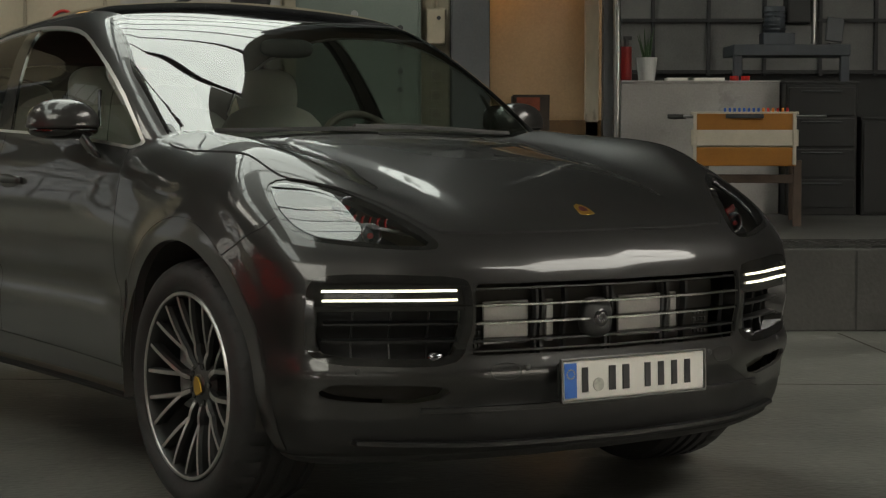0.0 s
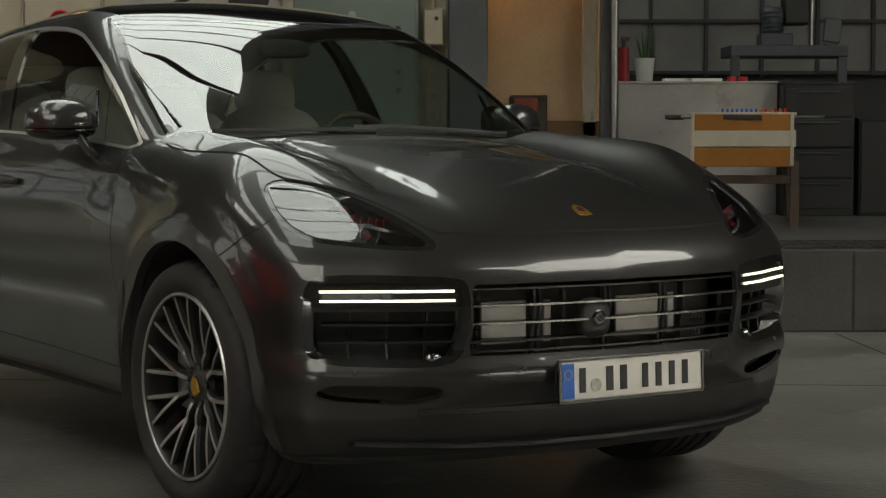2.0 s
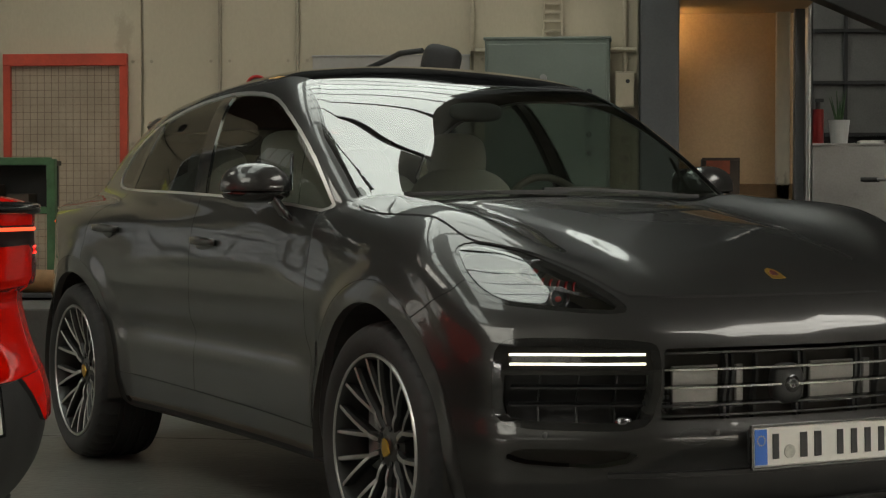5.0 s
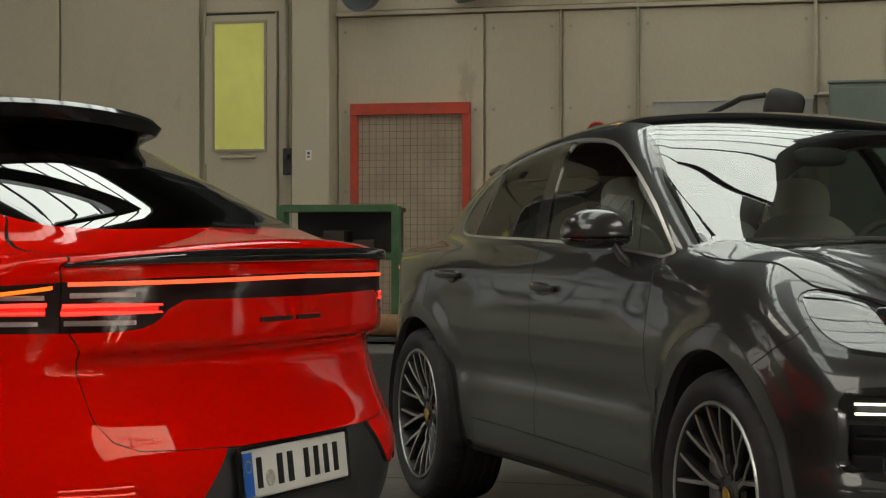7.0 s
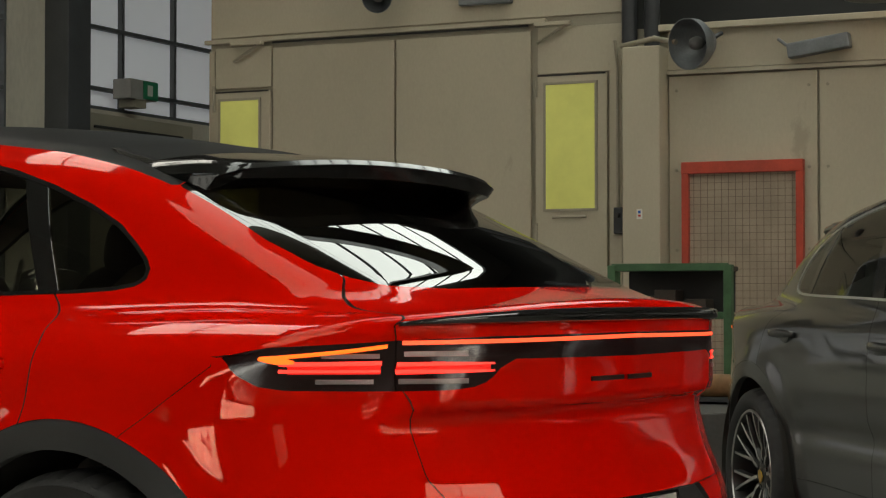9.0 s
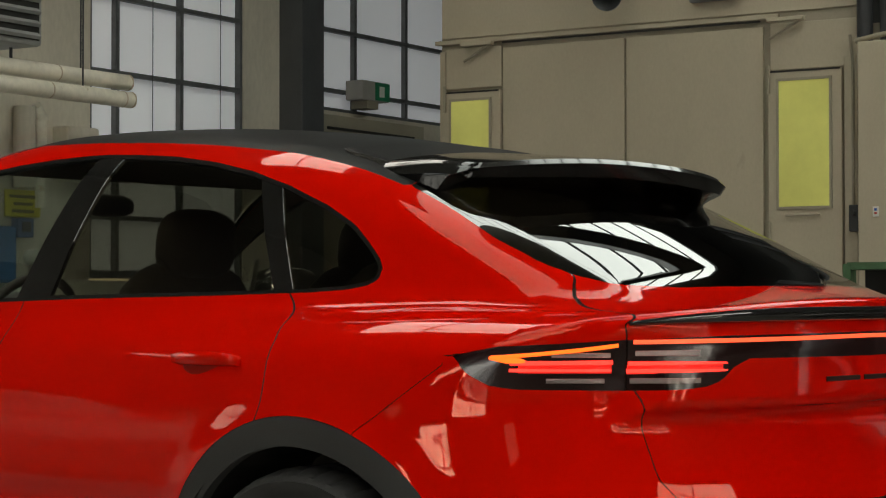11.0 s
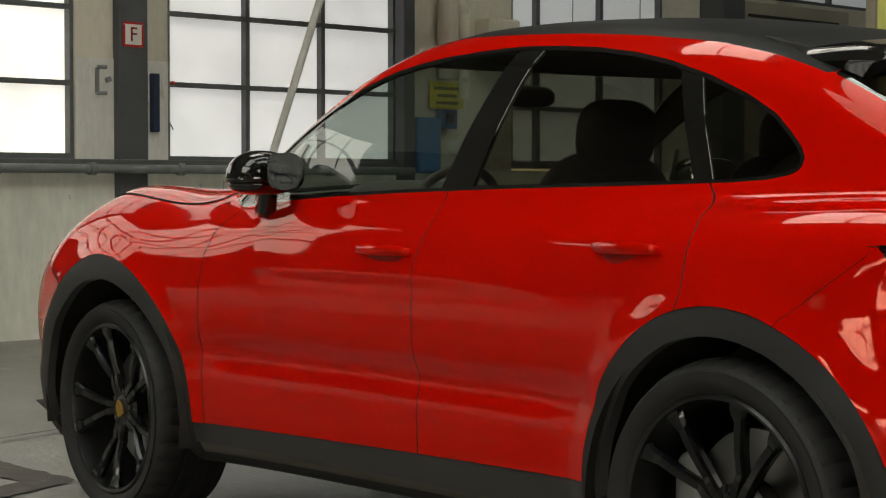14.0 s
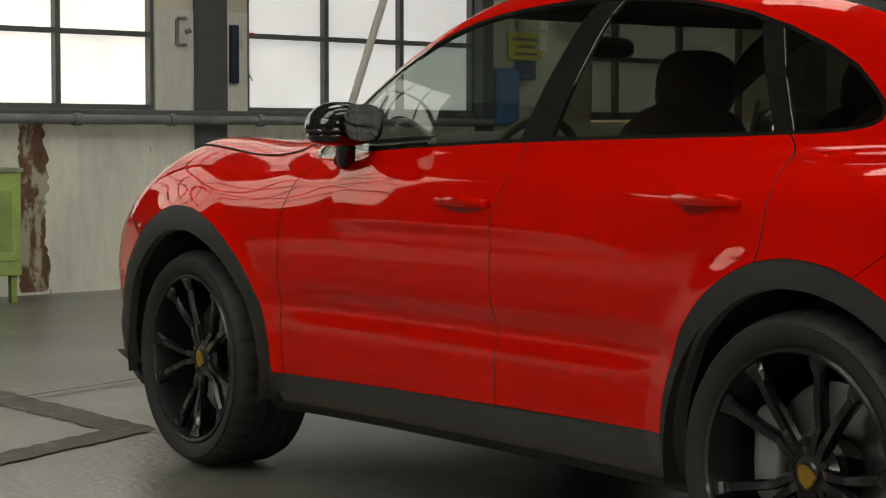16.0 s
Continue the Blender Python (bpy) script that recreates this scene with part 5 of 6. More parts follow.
        part("parking_sensor", smooth_bm(blob(0.003, 0.010, 0.010, c, 2)), "sensor_" + kind, car)
    yy = np.linspace(-0.62, 0.62, 30)
    pts = on_front(yy, np.full(30, 0.365))
    part("lower_blade", strip(pts, outward(pts), (0, 0, 1), 0.016, 0.014, -0.006), "apron_black", car)
    pts = on_front(yy * 1.25, 0.262 + 0.06 * np.abs(yy) ** 3)
    part("front_lip", strip(pts, (1, 0, 0), (0, 0, 1), 0.014, 0.035, -0.01), "apron_black", car)
    if not grey:
        for sd in (1, -1):
            cb = [(0.46, sd * 0.925, 0.308), (0.57, sd * 0.922, 0.326), (0.66, sd * 0.918, 0.347)]
            part("corner_blade", strip(cb, (0, sd, 0), (0, 0, 1), [0.016, 0.012, 0.003], 0.05, -0.045), "apron_black", car)
    # crest on the hood
    c = on_top([0.675], [0.0])[0]
    o = Vector(outward([c])[0])
    bm = crest_shape(0.027, 0.035, 0.004)
    em = part("emblem", bm, "gold", car, "gold coloured emblem", Matrix.Translation(c) @ Matrix((Vector((0, -1, 0)), o.cross(Vector((0, -1, 0))).normalized(), o)).transposed().to_4x4())
    part("emblem_field", crest_shape(0.012, 0.015, 0.002), "emblem_dark", em, "", Matrix.Translation((0, 0, 0.004)))
    # plates
    if grey:
        c = on_front([0.01], [0.438])[0]
        holder = part("plate_holder", box(0.02, 0.525, 0.10, (c[0] + 0.004, 0.012, 0.437), 0.006), "black_plastic", car)
        number_plate(car, Matrix.Translation((c[0] + 0.016, 0.012, 0.437)) @ pose(0, 0, 0, 0, 88, 0) @ pose(0, 0, 0, 0, 0, 90), MARKS)
    else:
        number_plate(car, Matrix.Translation((-3.862, 0.075, 0.610)) @ pose(0, 0, 0, 0, -84, 0) @ pose(0, 0, 0, 0, 0, -90), MARKS)
    # wipers
    for y0, y1, lift in ((0.56, -0.10, 0), (-0.02, -0.60, 0)):
        y = np.linspace(y0, y1, 16)
        pts = on_top(-0.43 - 0.15 * y ** 2 - 0.02 * np.linspace(0, 1, 16), y)
        part("wiper", strip(pts, (0, 0, 1), (1, 0, 0), 0.018, 0.014, 0.002), "black_plastic", car)
    # tail: lamps, light strip, lips and spoiler
    for h, s in zip(halves(P["tail_lamp_outer"]), (1, -1)):
        tl = panel("tail_lamp", h, "tail_glass", car, "dark tail lamp with lit red strips", deep=0.02)
        y = np.linspace(0.748, 0.892, 14)
        for z0, z1, mt, h0 in ((1.039, 1.012, "tail_orange", 0.008), (1.003, 1.000, "tail_red", 0.009), (0.986, 0.985, "tail_red", 0.007)):
            z = np.linspace(z0, z1, 14)
            yy = y if mt == "tail_orange" else np.linspace(0.748, 0.876, 14)
            pts = on_rear(s * yy, z)
            part("light_strip", strip(pts, outward(pts), (0, 0, 1), h0, 0.004, -0.001), mt, tl)
        pts = on_rear(s * np.linspace(0.893, 0.862, 6), np.linspace(1.011, 1.004, 6))
        part("light_strip", strip(pts, outward(pts), (0, 0, 1), [0.006, 0.012, 0.016, 0.016, 0.012, 0.006], 0.004, -0.001), "tail_orange", tl)
        pts = on_rear(s * np.linspace(0.748, 0.868, 10), np.full(10, 0.994))
        part("lit_body", strip(pts, outward(pts), (0, 0, 1), 0.030, 0.002, -0.001), "tail_body", tl, "red translucent lamp body")
        for z in (1.018, 0.963):
            y2 = np.linspace(0.755, 0.835, 8)
            pts = on_rear(s * y2, np.full(8, z))
            part("reflector", strip(pts, outward(pts), (0, 0, 1), 0.010, 0.003), "lamp_clear", tl)
    bar = panel("light_bar", P["tail_lamp_inner"], "tail_glass", car, "dark full-width light bar with a lit red strip", deep=0.02)
    y = np.linspace(-0.725, 0.725, 60)
    pts = on_rear(y, 1.046 + 0.006 * (1 - np.abs(y) / 0.725))
    part("light_strip", strip(pts, outward(pts), (0, 0, 1), 0.009, 0.004, -0.001), "tail_red_thin", bar)
    for s in (1, -1):
        for z, mt in ((1.000, "tail_red"), (0.984, "tail_red")):
            y2 = np.linspace(0.535, 0.722, 12)
            pts = on_rear(s * y2, np.full(12, z))
            part("light_strip", strip(pts, outward(pts), (0, 0, 1), 0.009 * np.linspace(0.15, 1, 12) ** 0.5, 0.004, -0.001), mt, bar)
        pts = on_rear(s * np.linspace(0.545, 0.722, 10), np.full(10, 0.992))
        part("lit_body", strip(pts, outward(pts), (0, 0, 1), 0.030 * np.linspace(0.3, 1, 10) ** 0.5, 0.002, -0.001), "tail_body", bar, "red translucent lamp body")
        for z in (1.022, 0.963):
            y2 = np.linspace(0.60, 0.715, 8)
            pts = on_rear(s * y2, np.full(8, z))
            part("reflector", strip(pts, outward(pts), (0, 0, 1), 0.011, 0.003), "lamp_clear", bar)
    y = np.linspace(-0.735, 0.735, 50)
    pts = on_rear(y, np.full(50, 1.088))
    pts[:, 2] += 0.014 - 0.018 * (np.abs(y) / 0.735) ** 4
    part("tail_lip", smooth_bm(strip(pts, (-0.95, 0, 0.25), (0, 0, 1), 0.032 - 0.024 * (np.abs(y) / 0.735) ** 4, 0.030, -0.012)), "black_gloss" if not grey else paint, car, "gloss black tail lip" if not grey else "")
    for y0, y1 in ((0.19, 0.045), (0.025, -0.10)):
        y = np.linspace(y0, y1, 6)
        pts = on_rear(y, np.full(6, 0.955))
        part("model_badge", strip(pts, outward(pts), (0, 0, 1), 0.011, 0.003), "badge_dark", gate)
    n = 41
    y = 0.585 * np.sin(np.linspace(-1.5, 1.5, n)) / math.sin(1.5)
    e = np.abs(y) / 0.585
    bm = bmesh.new()
    front_ = on_top(np.full(n, -2.66), y * 0.92)
    mid2 = on_top(np.full(n, -2.90), y * 0.955)
    rows = []
    for i in range(n):
        zt = 1.490 - 0.10 * y[i] ** 2
        xt = -3.165 + 0.09 * e[i] ** 4
        rows.append([bm.verts.new(q) for q in (
            front_[i] + [0, 0, 0.003], (-2.82, y[i], zt + 0.034 - 0.05 * y[i] ** 2), (-2.98, y[i], zt + 0.021 - 0.012 * y[i] ** 2), (xt, y[i], zt), (xt - 0.012, y[i], zt - 0.012), (xt + 0.006, y[i], zt - 0.046 + 0.015 * e[i] ** 4), (-3.0, y[i], zt - 0.062), (-2.90, y[i], mid2[i][2] - 0.01))])
    for i, r in enumerate(rows):
        shrink = 1 - 0.75 * max(0, (e[i] - 0.93) / 0.07) ** 2.5
        mean_z = (r[3].co.z + r[5].co.z) / 2 - 0.012
        for v in r[1:6]:
            v.co.z = mean_z + (v.co.z - mean_z) * shrink
            v.co.x = -2.9 + (v.co.x + 2.9) * (1 - 0.25 * (1 - shrink))
    for a, b in zip(rows, rows[1:]):
        for k in range(7):
            fc = bm.faces.new((a[k], a[k + 1], b[k + 1], b[k]))
            fc.material_index = 1 if k == 0 and not grey else 0
    bm.faces.new(rows[0])
    bm.faces.new(rows[-1][::-1])
    sp = part("roof_spoiler", bm, "black_gloss" if not grey else paint, car, "gloss black roof spoiler" if not grey else "")
    sp.data.materials.append(MAT["carbon"])
    smooth(sp, 35)
    # wheels
    built = wheel_parts(kind)
    for x in (0, AXLE):
        for s in (1, -1):
            wm = Matrix.Translation((x, s * 0.968, HUB)) @ (pose(0, 0, 0, 0, 0, 0) if s > 0 else pose(0, 0, 0, 0, 0, 180)) @ pose(0, 0, 0, 0, 23 * (1 if x == 0 else 2), 0)
            tyre = None
            for nm, me, lab, turn in built:
                ob = new("wheel" if nm == "rim" else nm, me)
                if nm == "tyre":
                    tyre = ob
                    ob.parent, ob.matrix_basis = car, wm
                else:
                    ob.parent = tyre
                    if turn:
                        ob.matrix_basis = pose(0, 0, 0, 0, turn, 0)
                tagged(ob, lab)
                smooth(ob, 35) if nm in ("tyre", "rim", "hub") else None
            cal = part("brake_caliper", smooth_bm(blob(0.046, 0.030, 0.115, (x + (-0.175 if x == 0 else 0.175), s * 0.852, HUB + 0.02), 4)), "caliper", car)
            bm = bmesh.new()
            k = 28
            rows = []
            for i in range(k + 1):
                a = math.pi * (-0.06 + 1.12 * i / k)
                rl = 0.442 if grey or x < 0 else 0.486
                rows.append([bm.verts.new((x + rl * math.cos(a), s * yv, HUB + rl * math.sin(a))) for yv in (0.55, 0.965)])
            for a, b in zip(rows, rows[1:]):
                bm.faces.new((a[0], a[1], b[1], b[0]))
            bm.faces.new([r[0] for r in rows])
            part("wheel_liner", bm, "inside", car)
    # cabin
    trim_c = "seat_light" if grey else "seat_dark"
    part("cabin_floor", box(2.5, 1.5, 0.05, (-1.85, 0, 0.42), 0.01), "cabin_lining", car)
    part("dashboard", smooth_bm(blob(0.26, 0.70, 0.13, (-0.80, 0, 1.00), 4)), "seat_dark", car)
    part("instrument_hood", smooth_bm(blob(0.13, 0.20, 0.05, (-0.93, 0.37, 1.115), 2.6)), "seat_dark", car)
    bm = bmesh.new()
    k = 40
    rows = []
    for i in range(k):
        a = 2 * math.pi * i / k
        c = Vector((0, 0.185 * math.cos(a), 0.185 * math.sin(a)))
        rr = c.normalized()
        rows.append([bm.verts.new(c + rr * 0.015 * math.cos(b) + Vector((0.015 * math.sin(b), 0, 0))) for b in [2 * math.pi * j / 8 for j in range(8)]])
    for i in range(k):
        for j in range(8):
            bm.faces.new((rows[i][j], rows[(i + 1) % k][j], rows[(i + 1) % k][(j + 1) % 8], rows[i][(j + 1) % 8]))
    st = part("steering_wheel", smooth_bm(bm), "seat_dark", car, "", Matrix.Translation((-1.16, 0.37, 1.03)) @ pose(0, 0, 0, 0, -22, 0))
    part("steering_hub", smooth_bm(blob(0.03, 0.075, 0.06, (0, 0, 0), 2.6)), "seat_dark", st)
    for a in (0, 180, 270):
        part("steering_spoke", box(0.014, 0.13, 0.028, (0, 0.115 * math.cos(radians(a)), 0.115 * math.sin(radians(a))), 0.004, turn=pose(0, 0, 0, a, 0, 0)), "seat_dark", st)
    for y in (0.37, -0.37):
        seat(car, -1.50, y, trim_c)
        seat(car, -2.36, y * 0.95, trim_c, True)
    part("interior_mirror", smooth_bm(blob(0.02, 0.11, 0.036, (-1.10, 0, 1.44), 3)), "black_plastic", car)
    panel("headliner", P["roof_panel"], "cabin_lining", car, "", deep=0, sink=0.035)
    return car


build_car("grey", "grey_car", "dark grey metallic coupe SUV with lit running lights", pose(0.034, 6.313, 0, 0, 0, -56.2))
build_car("red", "red_car", "glossy red coupe SUV with black wheels and trim", pose(-5.372, 4.958, 0, 0, 0, 171.7))
# ---- things along the walls ----
def thing(name, bm, mat, label, category, group="", m=None):
    return tagged(part(name, bm, mat, None, "", m), label, category, group)


# workbench and wood in front of the booth
bench = tagged(new("workbench"), "green steel workbench frame with a dark open shelf", "workbench")
bench.location = (-4.115, 12.38, 0.0)
for x in (-0.40, 0.40):
    for y in (-0.13, 0.13):
        part("leg", box(0.055, 0.055, 1.36, (x if y < 0 else x - 0.075, y, 0.68), 0.004), "green", bench)
for z, h in ((1.345, 0.05), (1.03, 0.045), (0.50, 0.05)):
    part("rail", box(0.80, 0.04, h, (0, -0.135, z), 0.004), "green", bench)
    part("shelf_board", box(0.78, 0.24, 0.03, (0, 0, z - 0.01), 0.003), "dark_wood", bench)
part("back_panel", box(0.74, 0.02, 0.28, (0, 0.115, 1.19), 0.003), "dark_wall", bench)
for i, (x, h) in enumerate(((-0.25, 0.12), (-0.05, 0.16), (0.16, 0.10))):
    thing("storage_box", box(0.15, 0.17, h, (-4.115 + x, 12.38, 1.037 + h / 2), 0.008), "dark_wood", "small dark box on the workbench shelf", "box", "boxes on the shelf")
rack = tagged(new("timber_rack"), "low dark steel rack that carries timber", "rack")
for x in (-4.35, -3.55):
    part("post", box(0.05, 0.05, 0.78, (x, 12.05, 0.39), 0.004), "beam", rack)
for z in (0.28, 0.50):
    part("beam", box(0.95, 0.45, 0.03, (-3.95, 12.1, z), 0.004), "beam", rack)
random.seed(4)
for z in (0.295, 0.515):
    for k in range(3):
        r = 0.072 - 0.006 * k
        bm = rod((-4.42, 11.96 + 0.15 * k, z + r), (-3.42 - 0.05 * k, 11.96 + 0.15 * k, z + r), r, 20)
        smooth(thing("timber_log", bm, "log", "round brown timber log lying on the rack", "log", "timber on the rack"), 40)
thing("dark_crate", box(0.5, 0.4, 0.22, (-3.95, 12.0, 0.11), 0.012), "dark_wall", "low dark crate under the timber rack", "crate")

# red-framed mesh screen
cage = tagged(new("mesh_screen"), "red steel frame filled with wire mesh over pale boards", "screen")
for x in (-4.555, -3.685):
    part("upright", box(0.055, 0.05, 1.70, (x, 13.94, 1.30), 0.004), "red_steel", cage)
part("header", box(0.925, 0.058, 0.088, (-4.12, 13.938, 2.112), 0.004), "red_steel", cage)
part("base_board", box(0.87, 0.02, 1.62, (-4.12, 13.962, 1.28), 0.003), "mesh_board", cage)
wires = bmesh.new()
for i in range(17):
    box(0.0035, 0.0035, 1.6, (-4.545 + 0.0535 * i, 13.935, 1.28), bm=wires)
for k in range(30):
    box(0.86, 0.0035, 0.0035, (-4.12, 13.930, 0.50 + 0.0535 * k), bm=wires)
part("wire_mesh", wires, "wire", cage)

# wall fittings
cab = tagged(new("switch_cabinet"), "grey-green steel electrical cabinet on the wall", "cabinet")
part("body", box(0.88, 0.24, 1.50, (-0.595, 13.87, 1.47), 0.008), "cabinet_green", cab)
dr = part("door", box(0.84, 0.02, 1.44, (-0.595, 13.742, 1.47), 0.006), "cabinet_green", cab)
part("lock", rod((-0.62, 13.735, 1.95), (-0.62, 13.70, 1.95), 0.025, 16), "steel", dr)
for z in (1.85, 1.72, 1.55, 1.42):
    part("knob", rod((-0.30, 13.735, z), (-0.30, 13.71, z), 0.022, 14), "beam", dr)
part("top_edge", box(0.90, 0.26, 0.02, (-0.595, 13.87, 2.23), 0.004), "cabinet_green", cab)
fuse = tagged(new("fuse_box"), "small beige metal fuse box on the wall", "fuse box")
part("body", box(0.14, 0.12, 0.26, (-0.05, 13.93, 1.87), 0.006), "beige_dark", fuse)
part("lid", box(0.13, 0.012, 0.24, (-0.05, 13.862, 1.87), 0.004), "beige", fuse)
part("button", rod((-0.03, 13.858, 1.93), (-0.03, 13.84, 1.93), 0.015, 10), "beam", fuse)
for z in (1.52, 1.38, 1.25):
    s = tagged(new("wall_socket"), "small pale wall socket with a cable", "socket", "sockets by the column")
    part("body", box(0.09, 0.05, 0.09, (-0.05, 13.965, z), 0.006), "beige", s)
    part("cover", rod((-0.05, 13.94, z), (-0.05, 13.925, z), 0.03, 14), "beige_dark", s)
ladder = tagged(new("cable_ladder"), "pale steel cable ladder above the cabinet", "cable tray")
for x in (-0.63, -0.50):
    part("side_rail", box(0.014, 0.03, 1.0, (x, 13.96, 2.75), 0.002), "beige", ladder)
for k in range(15):
    part("rung", box(0.12, 0.02, 0.016, (-0.565, 13.96, 2.30 + 0.065 * k), 0.002), "beige", ladder)


def pipe_run(name, pts, r, mat, label, category, group=""):
    bm = bmesh.new()
    for a, b in zip(pts, pts[1:]):
        rod(a, b, r, 10, bm)
    for p in pts[1:-1]:
        bmesh.ops.create_uvsphere(bm, u_segments=10, v_segments=6, radius=r * 1.15, matrix=Matrix.Translation(p))
    return smooth(thing(name, bm, mat, label, category, group), 50)


pipe_run("conduit", [(-0.05, 13.965, 2.0), (-0.05, 13.965, 3.1)], 0.016, "beige", "thin pale conduit running up the wall", "pipe", "wall conduits")
pipe_run("conduit", [(-1.12, 13.96, 2.16), (0.03, 13.96, 2.16)], 0.018, "beige", "thin pale conduit along the wall", "pipe", "wall conduits")
pipe_run("conduit", [(-1.14, 13.955, 2.16), (-1.14, 13.955, 3.1)], 0.016, "beige", "thin pale conduit running up the wall", "pipe", "wall conduits")
pipe_run("conduit", [(-2.98, 13.965, 1.2), (-2.98, 13.965, 2.82)], 0.010, "beige_dark", "thin pale conduit running up the wall", "pipe", "wall conduits")
pipe_run("conduit", [(-2.41, 13.965, 1.2), (-2.41, 13.965, 2.82)], 0.012, "beige_dark", "thin pale conduit running up the wall", "pipe", "wall conduits")
pipe_run("conduit", [(-5.10, 13.96, 1.8), (-5.10, 13.96, 2.9), (-5.10, 13.9, 3.1)], 0.012, "beige_dark", "thin pale conduit beside the door", "pipe", "wall conduits")
board = tagged(new("notice_board"), "pale grey notice board with a dark arm across it", "board")
part("panel", box(1.14, 0.02, 0.60, (-1.73, 13.985, 1.83), 0.003), "board_grey", board)
part("edge", box(1.15, 0.024, 0.012, (-1.73, 13.981, 2.13), 0.002), "steel", board)
nozzle = tagged(new("exhaust_hose_nozzle"), "dark rubber exhaust hose funnel on a bent arm", "exhaust hose")
part("funnel", smooth_bm(blob(0.135, 0.12, 0.115, (-1.315, 13.45, 2.045), 3.6, pose(0, 0, 0, 0, 14, 10))), "rubber", nozzle)
part("mouth", rod((-1.34, 13.40, 1.96), (-1.36, 13.37, 1.86), 0.11, 24, r2=0.12), "black_plastic", nozzle)
arm_pts = [(-1.45, 13.5, 2.13), (-1.62, 13.6, 2.12), (-1.70, 13.7, 2.09), (-1.95, 13.85, 2.0), (-2.05, 13.96, 1.98)]
bm = bmesh.new()
for a, b in zip(arm_pts, arm_pts[1:]):
    rod(a, b, 0.02, 10, bm)
part("arm", bm, "beam", nozzle)
ring = bmesh.new()
for i in range(24):
    a0, a1 = 2 * math.pi * i / 24, 2 * math.pi * (i + 1) / 24
    rod((-2.70 + 0.075 * math.cos(a0), 13.93, 1.91 + 0.075 * math.sin(a0)), (-2.70 + 0.075 * math.cos(a1), 13.93, 1.91 + 0.075 * math.sin(a1)), 0.011, 8, ring)
sign = thing("round_sign", rod((-2.70, 13.97, 1.91), (-2.70, 13.945, 1.91), 0.07, 28), "pane_dim", "round wall sign with a red ring", "sign")
part("red_ring", ring, "red_gloss", sign)
sw = tagged(new("door_switch"), "small dark switch box beside the booth door", "switch")
part("body", box(0.075, 0.06, 0.20, (-5.087, 13.95, 1.73), 0.008), "beam", sw)
part("knob", rod((-5.087, 13.92, 1.77), (-5.087, 13.89, 1.77), 0.02, 10), "black_plastic", sw)
lab = thing("wall_label", box(0.045, 0.004, 0.075, (-4.87, 13.796, 1.77)), "plate_white", "small white safety label", "label")
part("label_mark", box(0.02, 0.003, 0.02, (-4.87, 13.793, 1.785)), "plate_blue", lab)
part("label_mark", box(0.02, 0.003, 0.015, (-4.87, 13.793, 1.758)), "red_gloss", lab)


def flood(name, c, turn, r, label):
    lamp = tagged(new(name), label, "lamp", "unlit hall lamps")
    bm = lathe([(0.02, 0.20), (r * 0.55, 0.18), (r * 0.95, 0.06), (r, -0.02), (r * 0.97, -0.02), (r * 0.9, 0.05), (r * 0.5, 0.15), (0.02, 0.16)], 40)
    sh = part("shade", bm, "zinc", lamp)
    smooth(sh, 50)
    part("bulb", smooth_bm(blob(0.05, 0.07, 0.05, (0, 0.08, 0), 2)), "pane_dim", lamp)
    part("bracket", rod((0, 0.18, 0), (0, 0.36, 0.06), 0.018, 10), "beam", lamp)
    lamp.matrix_basis = Matrix.Translation(c) @ turn
    return lamp


flood("flood_lamp", (-4.42, 13.62, 3.0), pose(0, 0, 0, 8, 0, -25), 0.19, "round zinc flood lamp on the wall, unlit")
flood("flood_lamp", (-7.02, 13.69, 3.52), pose(0, 0, 0, 20, 0, 20), 0.12, "small round zinc flood lamp, unlit")
pipe_run("lamp_arm", [(-5.05, 13.9, 3.05), (-4.75, 13.8, 3.08), (-4.55, 13.7, 3.03)], 0.02, "beige_dark", "bent pale lamp arm on the column", "bracket")
duct = thing("wall_duct", box(0.46, 0.10, 0.11, (-3.53, 13.9, 2.97), 0.012, turn=pose(0, 0, 0, 0, -8, 0)), "zinc", "short grey sheet-metal duct on the wall", "duct")
part("end_hook", rod((-3.76, 13.86, 2.98), (-3.82, 13.84, 3.03), 0.012, 8), "zinc", duct)
thing("wall_vent", box(0.45, 0.06, 0.10, (-6.2, 13.96, 3.50), 0.01), "zinc", "dark grey vent above the booth", "vent")
for x in (-8.36, -5.62):
    bk = tagged(new("shelf_bracket"), "pale steel bracket on the booth rail", "bracket", "booth brackets")
    part("arm", box(0.30, 0.05, 0.03, (x, 13.93, 3.26), 0.004), "beige", bk)
    part("strut", rod((x - 0.14, 13.95, 3.12), (x + 0.12, 13.93, 3.25), 0.012, 8), "beige_dark", bk)
for i, (x0, x1, z) in enumerate(((-5.1, -4.9, 3.2), (-4.92, -4.72, 3.35))):
    pipe_run("duct_pipe", [(x0 + 0.1, 13.95, 3.03), (x0 + 0.1, 13.95, 4.4)], 0.06, "beam", "dark vertical pipe above the column", "pipe", "pipes above the column")
lampw = tagged(new("hall_lamp"), "zinc hall lamp with a warm glowing underside", "lamp")
part("shade", smooth_bm(lathe([(0.02, 0.0), (0.12, 0.01), (0.22, 0.10), (0.21, 0.10), (0.11, 0.025), (0.02, 0.015)], 36)), "zinc", lampw)
part("bulb", smooth_bm(blob(0.09, 0.02, 0.09, (0, 0.075, 0), 2)), "warm_lamp", lampw, "warm glowing bulb")
part("cord", rod((0, 0.0, 0), (0, -5.26, 0), 0.01, 6), "beam", lampw)
lampw.matrix_basis = Matrix.Translation((-3.05, 13.6, 3.34)) @ pose(0, 0, 0, -90, 0, 0)
